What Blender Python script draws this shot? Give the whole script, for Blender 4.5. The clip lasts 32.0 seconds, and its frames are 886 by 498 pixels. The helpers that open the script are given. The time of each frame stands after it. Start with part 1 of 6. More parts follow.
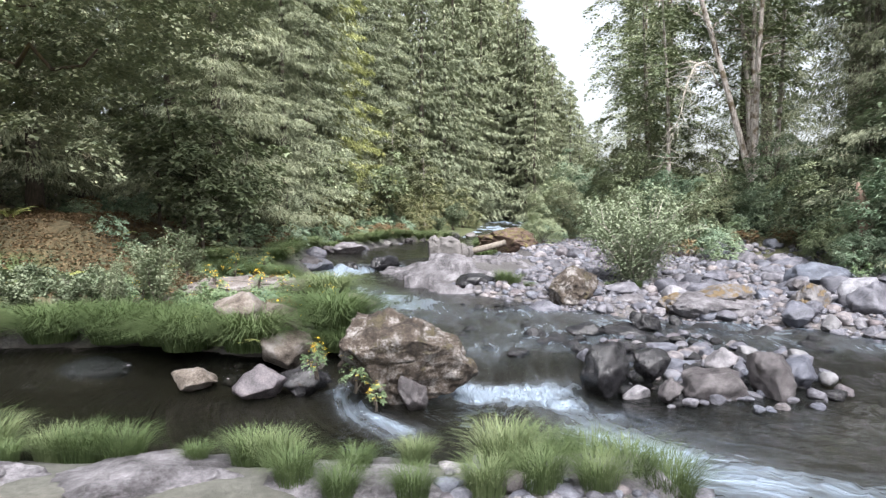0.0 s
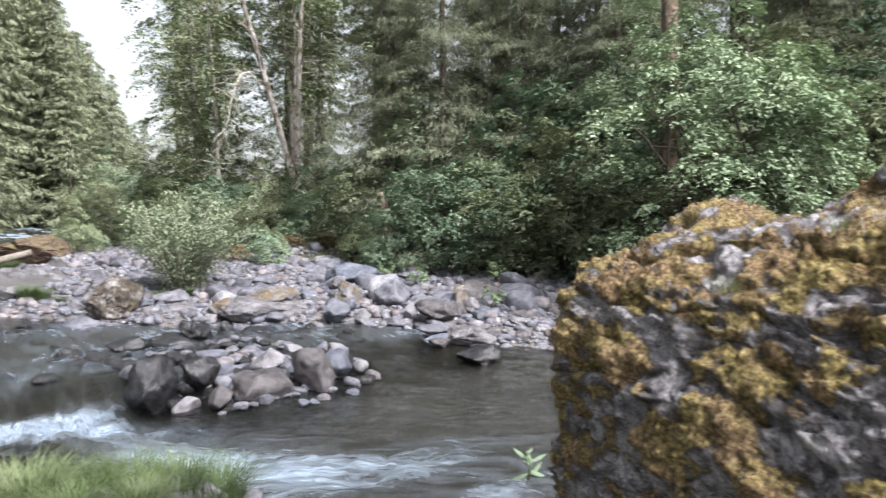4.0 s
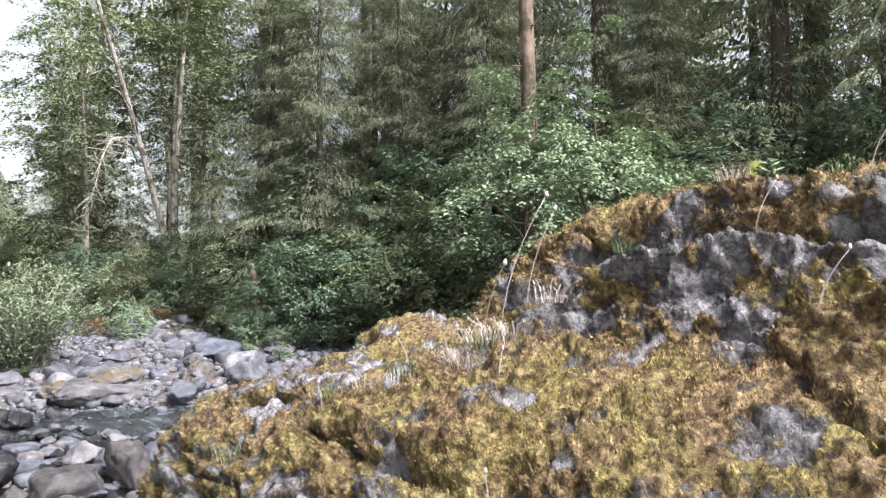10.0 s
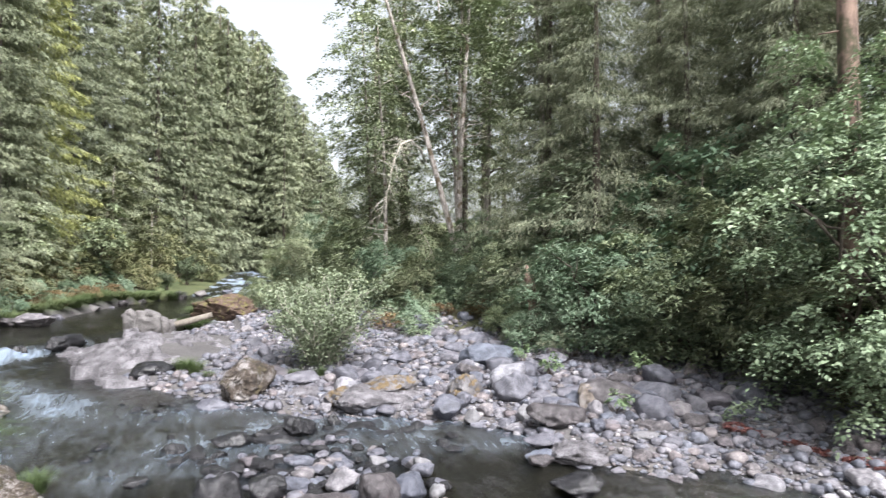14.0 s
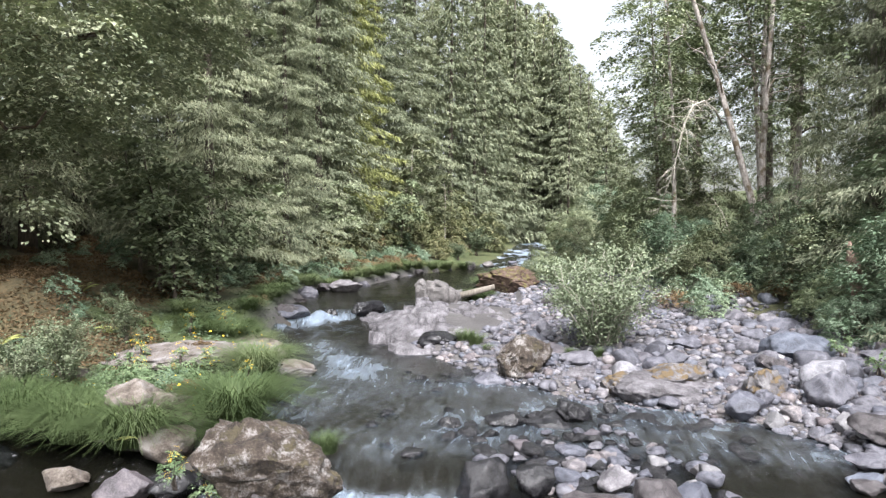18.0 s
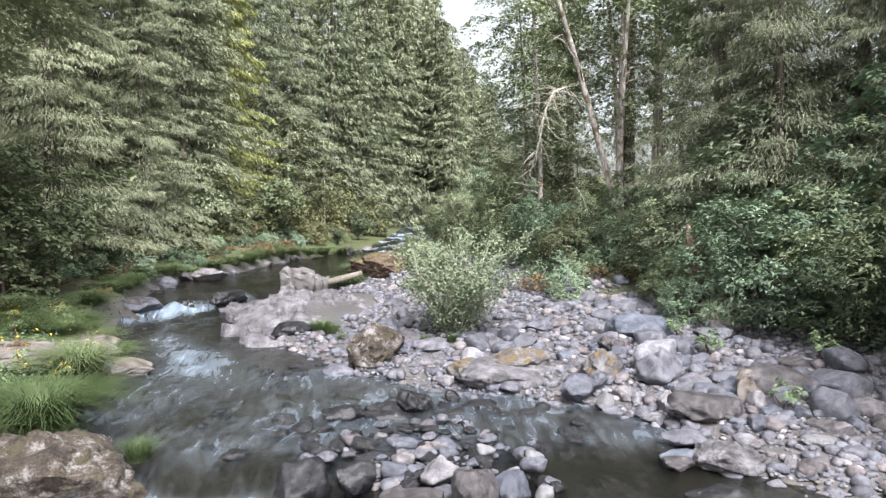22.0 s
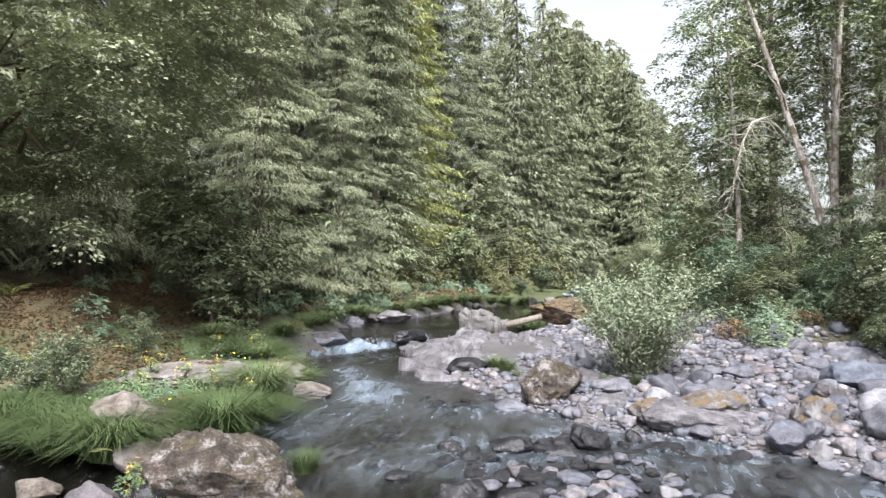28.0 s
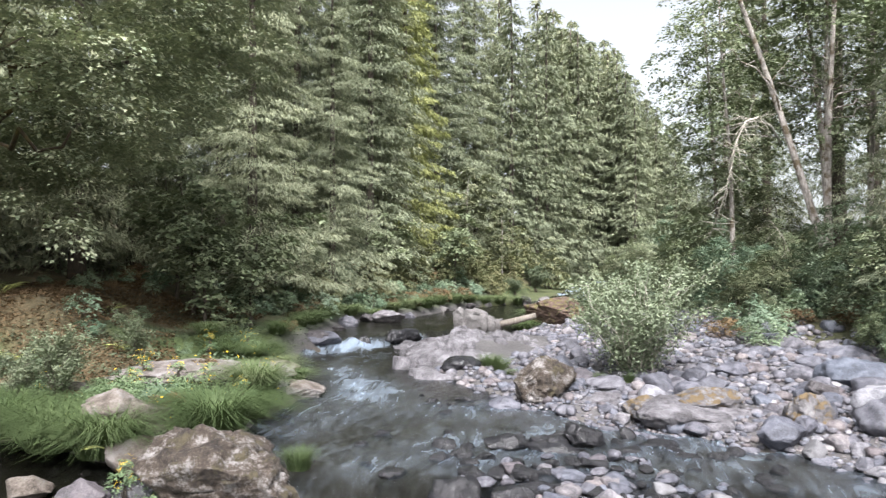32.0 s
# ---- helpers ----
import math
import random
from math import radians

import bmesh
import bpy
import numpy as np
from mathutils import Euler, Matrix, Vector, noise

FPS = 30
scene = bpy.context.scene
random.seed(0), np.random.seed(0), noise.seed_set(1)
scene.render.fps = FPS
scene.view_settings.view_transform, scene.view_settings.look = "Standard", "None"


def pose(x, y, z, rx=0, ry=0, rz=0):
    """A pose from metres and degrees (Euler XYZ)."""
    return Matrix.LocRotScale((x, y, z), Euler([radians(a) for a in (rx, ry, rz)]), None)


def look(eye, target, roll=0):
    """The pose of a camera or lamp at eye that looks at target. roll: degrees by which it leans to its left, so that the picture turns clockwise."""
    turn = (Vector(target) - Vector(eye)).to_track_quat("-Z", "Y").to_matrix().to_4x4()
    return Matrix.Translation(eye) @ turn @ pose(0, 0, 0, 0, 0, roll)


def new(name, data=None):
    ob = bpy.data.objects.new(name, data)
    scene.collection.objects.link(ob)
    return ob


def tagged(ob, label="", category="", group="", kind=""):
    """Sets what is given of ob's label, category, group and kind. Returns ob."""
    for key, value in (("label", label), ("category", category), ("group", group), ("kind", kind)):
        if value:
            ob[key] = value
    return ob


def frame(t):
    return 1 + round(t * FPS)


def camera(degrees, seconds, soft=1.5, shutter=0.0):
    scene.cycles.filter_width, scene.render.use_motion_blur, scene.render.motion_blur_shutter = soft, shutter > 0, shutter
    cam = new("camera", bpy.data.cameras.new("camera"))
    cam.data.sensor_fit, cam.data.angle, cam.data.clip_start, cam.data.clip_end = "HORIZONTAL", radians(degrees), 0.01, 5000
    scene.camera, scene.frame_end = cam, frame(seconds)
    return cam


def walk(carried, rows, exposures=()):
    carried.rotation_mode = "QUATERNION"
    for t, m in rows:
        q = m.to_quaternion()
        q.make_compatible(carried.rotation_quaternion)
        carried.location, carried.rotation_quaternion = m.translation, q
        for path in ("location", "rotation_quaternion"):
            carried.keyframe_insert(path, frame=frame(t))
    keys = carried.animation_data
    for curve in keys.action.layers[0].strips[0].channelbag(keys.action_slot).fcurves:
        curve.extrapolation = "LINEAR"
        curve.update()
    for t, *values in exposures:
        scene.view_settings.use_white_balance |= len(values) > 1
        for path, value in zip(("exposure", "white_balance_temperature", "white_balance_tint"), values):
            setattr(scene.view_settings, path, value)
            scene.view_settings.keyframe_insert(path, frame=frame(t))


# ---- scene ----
cam = camera(65.0, 32.0, soft=1.35, shutter=0.45)
METRES, EYE, TILT, LEAN, TURN = 8.0, 2.5, -3.0, 0.25, 0.0
ROWS = [
    (0.0, 0.0, 0.0, 0.0, 0.0, 0.0, -0.0),
    (0.5, -0.0029, 0.0025, 0.0021, -2.21, 0.01, 0.03),
    (1.0, -0.0038, 0.0078, 0.0028, -7.26, 0.18, 0.29),
    (1.5, -0.0004, 0.0088, 0.0034, -12.8, 0.19, 0.59),
    (2.0, 0.0013, 0.0103, 0.0032, -16.84, 0.26, 0.8),
    (2.5, 0.0044, 0.0088, 0.0027, -20.72, 0.21, 0.96),
    (3.0, 0.0075, 0.0076, 0.0031, -25.31, 0.16, 1.2),
    (3.5, 0.0108, 0.0063, 0.0027, -30.39, 0.05, 1.43),
    (4.0, 0.0162, 0.0014, 0.0018, -35.53, -0.1, 1.65),
    (4.5, 0.0253, -0.0095, 0.002, -39.59, -0.16, 1.88),
    (6.5, 0.0413, -0.0262, 0.0048, -42.23, 2.98, 1.93),
    (7.0, 0.0507, -0.0333, 0.0023, -42.33, 3.46, 1.94),
    (7.5, 0.0694, -0.0434, 0.0013, -42.23, 4.73, 1.95),
    (8.0, 0.0807, -0.0623, 0.0, -42.27, 4.95, 1.93),
    (8.5, 0.0929, -0.0851, 0.0059, -42.9, 4.98, 1.96),
    (9.0, 0.1042, -0.0918, 0.0087, -43.57, 5.0, 1.98),
    (9.5, 0.126, -0.0941, 0.0119, -43.47, 4.93, 1.92),
    (10.0, 0.1447, -0.0874, 0.034, -43.07, 4.92, 1.92),
    (10.5, 0.1649, -0.0831, 0.0327, -42.51, 4.98, 1.81),
    (11.0, 0.1968, -0.0739, 0.0607, -41.37, 5.06, 1.76),
    (11.5, 0.2198, -0.0575, 0.0814, -40.71, 5.01, 1.7),
    (12.0, 0.2368, -0.0534, 0.0969, -39.39, 4.3, 1.65),
    (12.5, 0.2577, -0.0498, 0.1071, -36.75, 3.18, 1.55),
    (13.0, 0.27, -0.0409, 0.128, -30.73, 3.3, 1.26),
    (13.5, 0.2914, -0.0244, 0.1493, -23.96, 3.51, 0.85),
    (14.0, 0.3001, -0.0138, 0.1606, -19.05, 3.33, 0.51),
    (14.5, 0.3102, 0.0018, 0.1674, -15.14, 1.78, 0.3),
    (15.0, 0.3099, 0.0163, 0.1703, -9.2, 0.58, -0.0),
    (15.5, 0.3075, 0.0308, 0.1716, -2.94, 0.38, -0.37),
    (17.5, 0.3431, 0.0968, 0.1809, 4.05, 0.85, -0.48),
    (18.0, 0.3444, 0.0993, 0.1804, 4.19, 0.9, -0.6),
    (18.5, 0.3518, 0.0937, 0.1844, 4.41, 0.81, -0.61),
    (19.0, 0.3672, 0.1017, 0.185, 4.67, 0.75, -0.58),
    (19.5, 0.3945, 0.1258, 0.1969, 4.78, 0.53, -0.52),
    (20.0, 0.3983, 0.1315, 0.1998, 4.6, 0.89, -0.44),
    (20.5, 0.4087, 0.1231, 0.1871, 3.57, 1.49, -0.38),
    (21.0, 0.4236, 0.1156, 0.1937, 1.5, 0.27, -0.3),
    (21.5, 0.4477, 0.1297, 0.1926, -2.88, -0.16, -0.04),
    (22.0, 0.4839, 0.1471, 0.1959, -4.58, -0.48, 0.21),
    (22.5, 0.5011, 0.1637, 0.1888, -4.33, -1.12, 0.14),
    (23.0, 0.5104, 0.1928, 0.1838, -3.96, -1.47, 0.11),
    (23.5, 0.5212, 0.2155, 0.1769, -3.47, -1.5, 0.01),
    (24.0, 0.5318, 0.2333, 0.1695, -1.26, -1.39, -0.03),
    (24.5, 0.5362, 0.2504, 0.1639, 1.06, -1.75, -0.13),
    (26.5, 0.5349, 0.2514, 0.1123, 7.72, -0.51, -0.6),
    (27.0, 0.5191, 0.2288, 0.1121, 8.65, 0.02, -0.73),
    (27.5, 0.5108, 0.2245, 0.112, 9.09, 2.26, -0.62),
    (28.0, 0.5147, 0.2362, 0.107, 10.65, 4.33, -0.77),
    (28.5, 0.5178, 0.2323, 0.1051, 12.29, 4.57, -0.85),
    (29.0, 0.5175, 0.2392, 0.1004, 13.51, 4.39, -1.0),
    (29.5, 0.5169, 0.2391, 0.1005, 14.75, 4.23, -1.06),
    (30.0, 0.5147, 0.2395, 0.1, 15.7, 4.15, -1.13),
    (30.5, 0.514, 0.2364, 0.0996, 16.26, 4.21, -1.16),
    (31.0, 0.5149, 0.2376, 0.0989, 15.28, 4.31, -1.05),
    (31.5, 0.5158, 0.2378, 0.0982, 12.78, 4.38, -0.89),
    (32.0, 0.5149, 0.2402, 0.0987, 10.19, 4.4, -0.76),
]
walk(cam, [(t, pose(0, 0, EYE, TILT, LEAN, TURN) @ pose(METRES * x, METRES * y, METRES * z, 90 + pitch, roll, yaw)) for t, x, y, z, yaw, pitch, roll in ROWS],
     exposures=[(0.0, 1.7), (32.0, 1.7)])

# ---- world and light: bright overcast evening, no sun patches ----
world = bpy.data.worlds.new("overcast_sky")
scene.world = world
world.use_nodes = True
wn, wl_ = world.node_tree.nodes, world.node_tree.links
sky = wn.new("ShaderNodeTexSky")
sky.sky_type, sky.sun_disc = "NISHITA", False
sky.sun_elevation, sky.sun_rotation = radians(54), radians(172)
sky.air_density, sky.dust_density, sky.ozone_density = 1.0, 4.0, 1.0
grey = wn.new("ShaderNodeHueSaturation")
grey.inputs["Saturation"].default_value = 0.3
wl_.new(sky.outputs[0], grey.inputs["Color"])
wl_.new(grey.outputs[0], wn["Background"].inputs["Color"])
wn["Background"].inputs["Strength"].default_value = 0.105
sun = new("sun", bpy.data.lights.new("sun", "SUN"))
sun.data.energy, sun.data.angle, sun.data.color = 3.4, radians(32), (0.97, 0.96, 1.0)
sun.matrix_world = look((0, 0, 60), (-12, 42, 0))

# ---- numeric helpers ----
rng = np.random.default_rng(7)


def cells(i, seed):
    h = (i[:, 0] * 374761393 + i[:, 1] * 668265263 + i[:, 2] * 2147483647 + seed * 974711).astype(np.int64) & 0xFFFFFFFF
    h = ((h ^ (h >> 13)) * 1274126177) & 0xFFFFFFFF
    h = ((h ^ (h >> 16)) * 2246822519) & 0xFFFFFFFF
    return ((h ^ (h >> 15)) & 0xFFFFFF) / float(0xFFFFFF)


def vnoise(p, seed=0):
    """Smooth value noise from -1 to 1 at the rows of p."""
    p = np.asarray(p, float)
    i = np.floor(p).astype(np.int64)
    f = p - i
    u = f * f * (3 - 2 * f)
    out = np.zeros(len(p))
    for a in (0, 1):
        for b in (0, 1):
            for c in (0, 1):
                w = (u[:, 0] if a else 1 - u[:, 0]) * (u[:, 1] if b else 1 - u[:, 1]) * (u[:, 2] if c else 1 - u[:, 2])
                out += w * cells(i + np.array([a, b, c]), seed)
    return out * 2 - 1


def fbm(p, octaves=4, seed=0, gain=0.5):
    p = np.asarray(p, float)
    out, amp = np.zeros(len(p)), 1.0
    for k in range(octaves):
        out += amp * vnoise(p * 2.03 ** k, seed + k)
        amp *= gain
    return out


def chips(p, seed=0):
    """Cellular noise: distance to the nearest cell point, and that cell's own number."""
    p = np.asarray(p, float)
    i = np.floor(p).astype(np.int64)
    best, own = np.full(len(p), 9.0), np.zeros(len(p))
    for a in (-1, 0, 1):
        for b in (-1, 0, 1):
            for c in (-1, 0, 1):
                j = i + np.array([a, b, c])
                q = j + np.stack([cells(j, seed), cells(j, seed + 1), cells(j, seed + 2)], 1)
                dist = np.linalg.norm(p - q, axis=1)
                k = dist < best
                best[k], own[k] = dist[k], cells(j[k], seed + 3)
    return best, own


def flat3(x, y, s=1.0):
    return np.stack([np.ravel(x) * s, np.ravel(y) * s, np.zeros(np.size(x))], 1)


def smooth(a, b, v):
    t = np.clip((v - a) / (b - a), 0, 1)
    return t * t * (3 - 2 * t)


def mesh(name, verts, faces, material=None, soft=True):
    me = bpy.data.meshes.new(name)
    me.from_pydata([tuple(v) for v in verts], [], [tuple(f) for f in faces])
    me.update()
    if soft:
        me.polygons.foreach_set("use_smooth", np.ones(len(me.polygons), bool))
    if material:
        me.materials.append(material)
    return me


def quads_mesh(name, verts, material, soft=True, size=4):
    """Loose polygons of the same size from an array (n, size, 3)."""
    n = len(verts)
    return mesh(name, verts.reshape(-1, 3), np.arange(n * size).reshape(n, size).tolist(), material, soft)


def part(name, me, parent=None, label="", m=None):
    ob = new(name, me)
    if parent:
        ob.parent = parent
    if m is not None:
        ob.matrix_basis = m
    return tagged(ob, label)


def thing(name, x, y, z, label, category, group="", kind="", turn=0.0, scale=1.0):
    ob = new(name)
    ob.empty_display_size = 0.2
    ob.matrix_basis = Matrix.LocRotScale((x, y, z), Euler((0, 0, turn)), (scale, scale, scale))
    return tagged(ob, label, category, group, kind)


def tube(path, radii, sides=8, wobble=0.0, seed=0):
    """A tapered tube along a path: vertices and faces."""
    path, radii = np.asarray(path, float), np.asarray(radii, float)
    verts, faces = [], []
    ref = np.array([1.0, 0.0, 0.0])
    for i, (p, r) in enumerate(zip(path, radii)):
        d = path[min(i + 1, len(path) - 1)] - path[max(i - 1, 0)]
        d = d / (np.linalg.norm(d) + 1e-9)
        if abs(d @ ref) > 0.95:
            ref = np.array([0.0, 1.0, 0.0])
        a = np.cross(d, ref)
        a /= np.linalg.norm(a)
        b = np.cross(d, a)
        for k in range(sides):
            t = 2 * math.pi * k / sides
            rr = r * (1 + wobble * math.sin(3 * t + i * 1.7 + seed) + wobble * math.sin(5 * t - i * 0.9))
            verts.append(p + rr * (math.cos(t) * a + math.sin(t) * b))
    for i in range(len(path) - 1):
        for k in range(sides):
            k2 = (k + 1) % sides
            faces.append((i * sides + k, i * sides + k2, (i + 1) * sides + k2, (i + 1) * sides + k))
    faces.append(tuple(range(sides))[::-1])
    faces.append(tuple(range((len(path) - 1) * sides, len(path) * sides)))
    return verts, faces


def joined(pieces):
    verts, faces = [], []
    for v, f in pieces:
        n = len(verts)
        verts.extend(v)
        faces.extend(tuple(i + n for i in q) for q in f)
    return verts, faces


# ---- materials ----
def blank(name):
    m = bpy.data.materials.new(name)
    m.use_nodes = True
    nt = m.node_tree
    return m, nt.nodes, nt.links, nt.nodes["Principled BSDF"]


def add(nodes, kind, **values):
    n = nodes.new(kind)
    for k, v in values.items():
        n.inputs[k.replace("_", " ")].default_value = v
    return n


def ramp(nodes, stops):
    n = nodes.new("ShaderNodeValToRGB")
    e = n.color_ramp.elements
    while len(e) < len(stops):
        e.new(0.5)
    for s, (p, c) in zip(e, stops):
        s.position, s.color = p, (*c, 1)
    return n


def mixed(nodes, links, fac, a, b, mode="MIX"):
    n = nodes.new("ShaderNodeMix")
    n.data_type, n.blend_type = "RGBA", mode
    for sock, v in ((n.inputs["Factor"], fac), (n.inputs["A"], a), (n.inputs["B"], b)):
        if isinstance(v, (int, float)):
            sock.default_value = v
        elif isinstance(v, tuple):
            sock.default_value = (*v, 1)
        else:
            links.new(v, sock)
    return n.outputs["Result"]


def math_node(nodes, links, op, a, b=0.0):
    n = nodes.new("ShaderNodeMath")
    n.operation = op
    for sock, v in ((n.inputs[0], a), (n.inputs[1], b)):
        if isinstance(v, (int, float)):
            sock.default_value = v
        else:
            links.new(v, sock)
    return n.outputs[0]


def coords(nodes, links, per_object=True):
    """Object coordinates, shifted by the object's own random number."""
    tc = nodes.new("ShaderNodeTexCoord")
    if not per_object:
        return tc.outputs["Object"]
    info = nodes.new("ShaderNodeObjectInfo")
    v = nodes.new("ShaderNodeVectorMath")
    v.operation = "MULTIPLY_ADD"
    links.new(info.outputs["Random"], v.inputs[0])
    v.inputs[1].default_value = (37.0, 53.0, 71.0)
    links.new(tc.outputs["Object"], v.inputs[2])
    return v.outputs[0]


def noise_node(nodes, links, vec, scale, detail=5.0, rough=0.6):
    n = nodes.new("ShaderNodeTexNoise")
    n.inputs["Scale"].default_value, n.inputs["Detail"].default_value, n.inputs["Roughness"].default_value = scale, detail, rough
    links.new(vec, n.inputs["Vector"])
    return n.outputs["Fac"]


def bump(nodes, links, bsdf, height, strength=0.5, distance=0.02):
    b = nodes.new("ShaderNodeBump")
    b.inputs["Strength"].default_value, b.inputs["Distance"].default_value = strength, distance
    links.new(height, b.inputs["Height"])
    links.new(b.outputs[0], bsdf.inputs["Normal"])


def rock_material(name, dark, mid, light, scale=3.0, rough=0.8, tones=None, moss=None, moss_level=0.55, island=False, relief=0.02, pits=0.0):
    """Stone with two scales of mottling; tones: ramp stops multiplied by the object's random number; moss: two colours of a top cover."""
    m, n, l, b = blank(name)
    dark, mid, light = [tuple(0.35 * k for k in c) for c in (dark, mid, light)]
    v = coords(n, l)
    big = noise_node(n, l, v, scale, 6)
    fine = noise_node(n, l, v, scale * 9, 8, 0.7)
    c = ramp(n, [(0.39, dark), (0.5, mid), (0.61, light)])
    l.new(math_node(n, l, "ADD", math_node(n, l, "MULTIPLY", big, 0.6), math_node(n, l, "MULTIPLY", fine, 0.4)), c.inputs[0])
    col = c.outputs[0]
    if tones:
        t = ramp(n, tones)
        src = n.new("ShaderNodeNewGeometry").outputs["Random Per Island"] if island else n.new("ShaderNodeObjectInfo").outputs["Random"]
        l.new(src, t.inputs[0])
        col = mixed(n, l, 1.0, col, t.outputs[0], "MULTIPLY")
    # pale lichen specks
    vor = n.new("ShaderNodeTexVoronoi")
    vor.inputs["Scale"].default_value = scale * 5
    l.new(v, vor.inputs["Vector"])
    spk = ramp(n, [(0.0, (1, 1, 1)), (0.12, (1, 1, 1)), (0.2, (0, 0, 0))])
    l.new(math_node(n, l, "ADD", vor.outputs["Distance"], math_node(n, l, "MULTIPLY", big, 0.25)), spk.inputs[0])
    col = mixed(n, l, math_node(n, l, "MULTIPLY", spk.outputs[0], 0.5), col, light)
    height = math_node(n, l, "ADD", fine, math_node(n, l, "MULTIPLY", big, 1.5))
    if moss:
        geo = n.new("ShaderNodeNewGeometry")
        sep = n.new("ShaderNodeSeparateXYZ")
        l.new(geo.outputs["Normal"], sep.inputs[0])
        mn = noise_node(n, l, v, scale * 1.1, 6, 0.65)
        amount = math_node(n, l, "ADD", math_node(n, l, "MULTIPLY", sep.outputs["Z"], 0.16), math_node(n, l, "ADD", math_node(n, l, "MULTIPLY", mn, 2.2), -0.6))
        mask = ramp(n, [(moss_level + 0.02, (0, 0, 0)), (moss_level + 0.16, (1, 1, 1))])
        l.new(amount, mask.inputs[0])
        mc = mixed(n, l, noise_node(n, l, v, scale * 14, 4), moss[0], moss[1])
        col = mixed(n, l, mask.outputs[0], col, mc)
        height = math_node(n, l, "ADD", height, math_node(n, l, "MULTIPLY", mask.outputs[0], 0.8))
    l.new(col, b.inputs["Base Color"])
    b.inputs["Roughness"].default_value = rough
    bump(n, l, b, height, 0.9, relief)
    return m


def leaf_material(name, stops, glow=0.3, rough=0.5, spread=0.35):
    """Foliage: colour varies leaf by leaf and plant by plant, and light passes through."""
    stops = [(p, (g * 1.9 * c[0], g * 1.56 * c[1], g * 2.55 * c[2])) for p, c in stops for g in (0.58 + 0.5 * p,)]
    m, n, l, b = blank(name)
    geo, info = n.new("ShaderNodeNewGeometry"), n.new("ShaderNodeObjectInfo")
    # sprays of one colour: part leaf by leaf, part in drifts through the crown, part plant by plant
    drift = math_node(n, l, "ADD", math_node(n, l, "MULTIPLY", noise_node(n, l, coords(n, l), 1.3, 3), 2.2), -0.6)
    v = math_node(n, l, "ADD", math_node(n, l, "MULTIPLY", geo.outputs["Random Per Island"], 0.65 - spread), math_node(n, l, "MULTIPLY", info.outputs["Random"], spread))
    v = math_node(n, l, "ADD", v, math_node(n, l, "MULTIPLY", drift, 0.35))
    c = ramp(n, stops)
    l.new(v, c.inputs[0])
    l.new(c.outputs[0], b.inputs["Base Color"])
    b.inputs["Roughness"].default_value = rough
    b.inputs["Specular IOR Level"].default_value = 0.1
    t = n.new("ShaderNodeBsdfTranslucent")
    l.new(mixed(n, l, 1.0, c.outputs[0], (1.0, 1.08, 0.75), "MULTIPLY"), t.inputs["Color"])
    mx = n.new("ShaderNodeMixShader")
    mx.inputs[0].default_value = 0.5 * glow
    l.new(b.outputs[0], mx.inputs[1])
    l.new(t.outputs[0], mx.inputs[2])
    l.new(mx.outputs[0], n["Material Output"].inputs["Surface"])
    return m


def bark_material(name, dark, light, moss=None, scale=6.0):
    m, n, l, b = blank(name)
    v = coords(n, l)
    mp = n.new("ShaderNodeMapping")
    mp.inputs["Scale"].default_value = (1.0, 1.0, 0.25)
    l.new(v, mp.inputs[0])
    f = noise_node(n, l, mp.outputs[0], scale * 2, 7, 0.7)
    g = noise_node(n, l, v, scale * 0.35, 4)
    c = ramp(n, [(0.3, dark), (0.65, light)])
    l.new(f, c.inputs[0])
    col = c.outputs[0]
    if moss:
        k = ramp(n, [(0.5, (0, 0, 0)), (0.6, (1, 1, 1))])
        l.new(g, k.inputs[0])
        col = mixed(n, l, k.outputs[0], col, moss)
    l.new(col, b.inputs["Base Color"])
    b.inputs["Roughness"].default_value = 0.9
    bump(n, l, b, f, 0.8, 0.03)
    return m


TONES = [(0.0, (0.38, 0.38, 0.42)), (0.15, (0.8, 0.79, 0.84)), (0.3, (0.55, 0.58, 0.66)), (0.42, (1.0, 0.96, 0.97)), (0.55, (0.72, 0.7, 0.74)), (0.68, (0.75, 0.82, 0.92)), (0.8, (0.62, 0.53, 0.52)), (0.9, (1.1, 0.98, 0.9)), (1.0, (1.55, 1.52, 1.5))]
M_GREY = rock_material("grey_river_stone", (0.14, 0.14, 0.162), (0.34, 0.345, 0.392), (0.56, 0.562, 0.61), 4.0, 0.58, tones=TONES)
M_COBBLE = rock_material("loose_cobble_stone", (0.16, 0.158, 0.175), (0.42, 0.416, 0.455), (0.68, 0.675, 0.71), 5.0, 0.6, island=True, tones=TONES)
M_PALE = rock_material("pale_stone", (0.28, 0.275, 0.285), (0.42, 0.41, 0.43), (0.56, 0.55, 0.575), 4.0, 0.75)
M_SLAB = rock_material("pale_grey_split_slab", (0.2, 0.185, 0.18), (0.36, 0.335, 0.325), (0.52, 0.49, 0.48), 2.4, 0.8, relief=0.05)
M_WET = rock_material("wet_dark_stone", (0.018, 0.018, 0.022), (0.045, 0.044, 0.05), (0.09, 0.088, 0.095), 4.0, 0.25)
M_DARK = rock_material("dark_purple_grey_stone", (0.06, 0.052, 0.056), (0.17, 0.15, 0.158), (0.34, 0.31, 0.32), 5.0, 0.45, relief=0.03)
M_TAN = rock_material("tan_lichened_stone", (0.13, 0.1, 0.08), (0.36, 0.3, 0.25), (0.58, 0.53, 0.5), 3.4, 0.85)
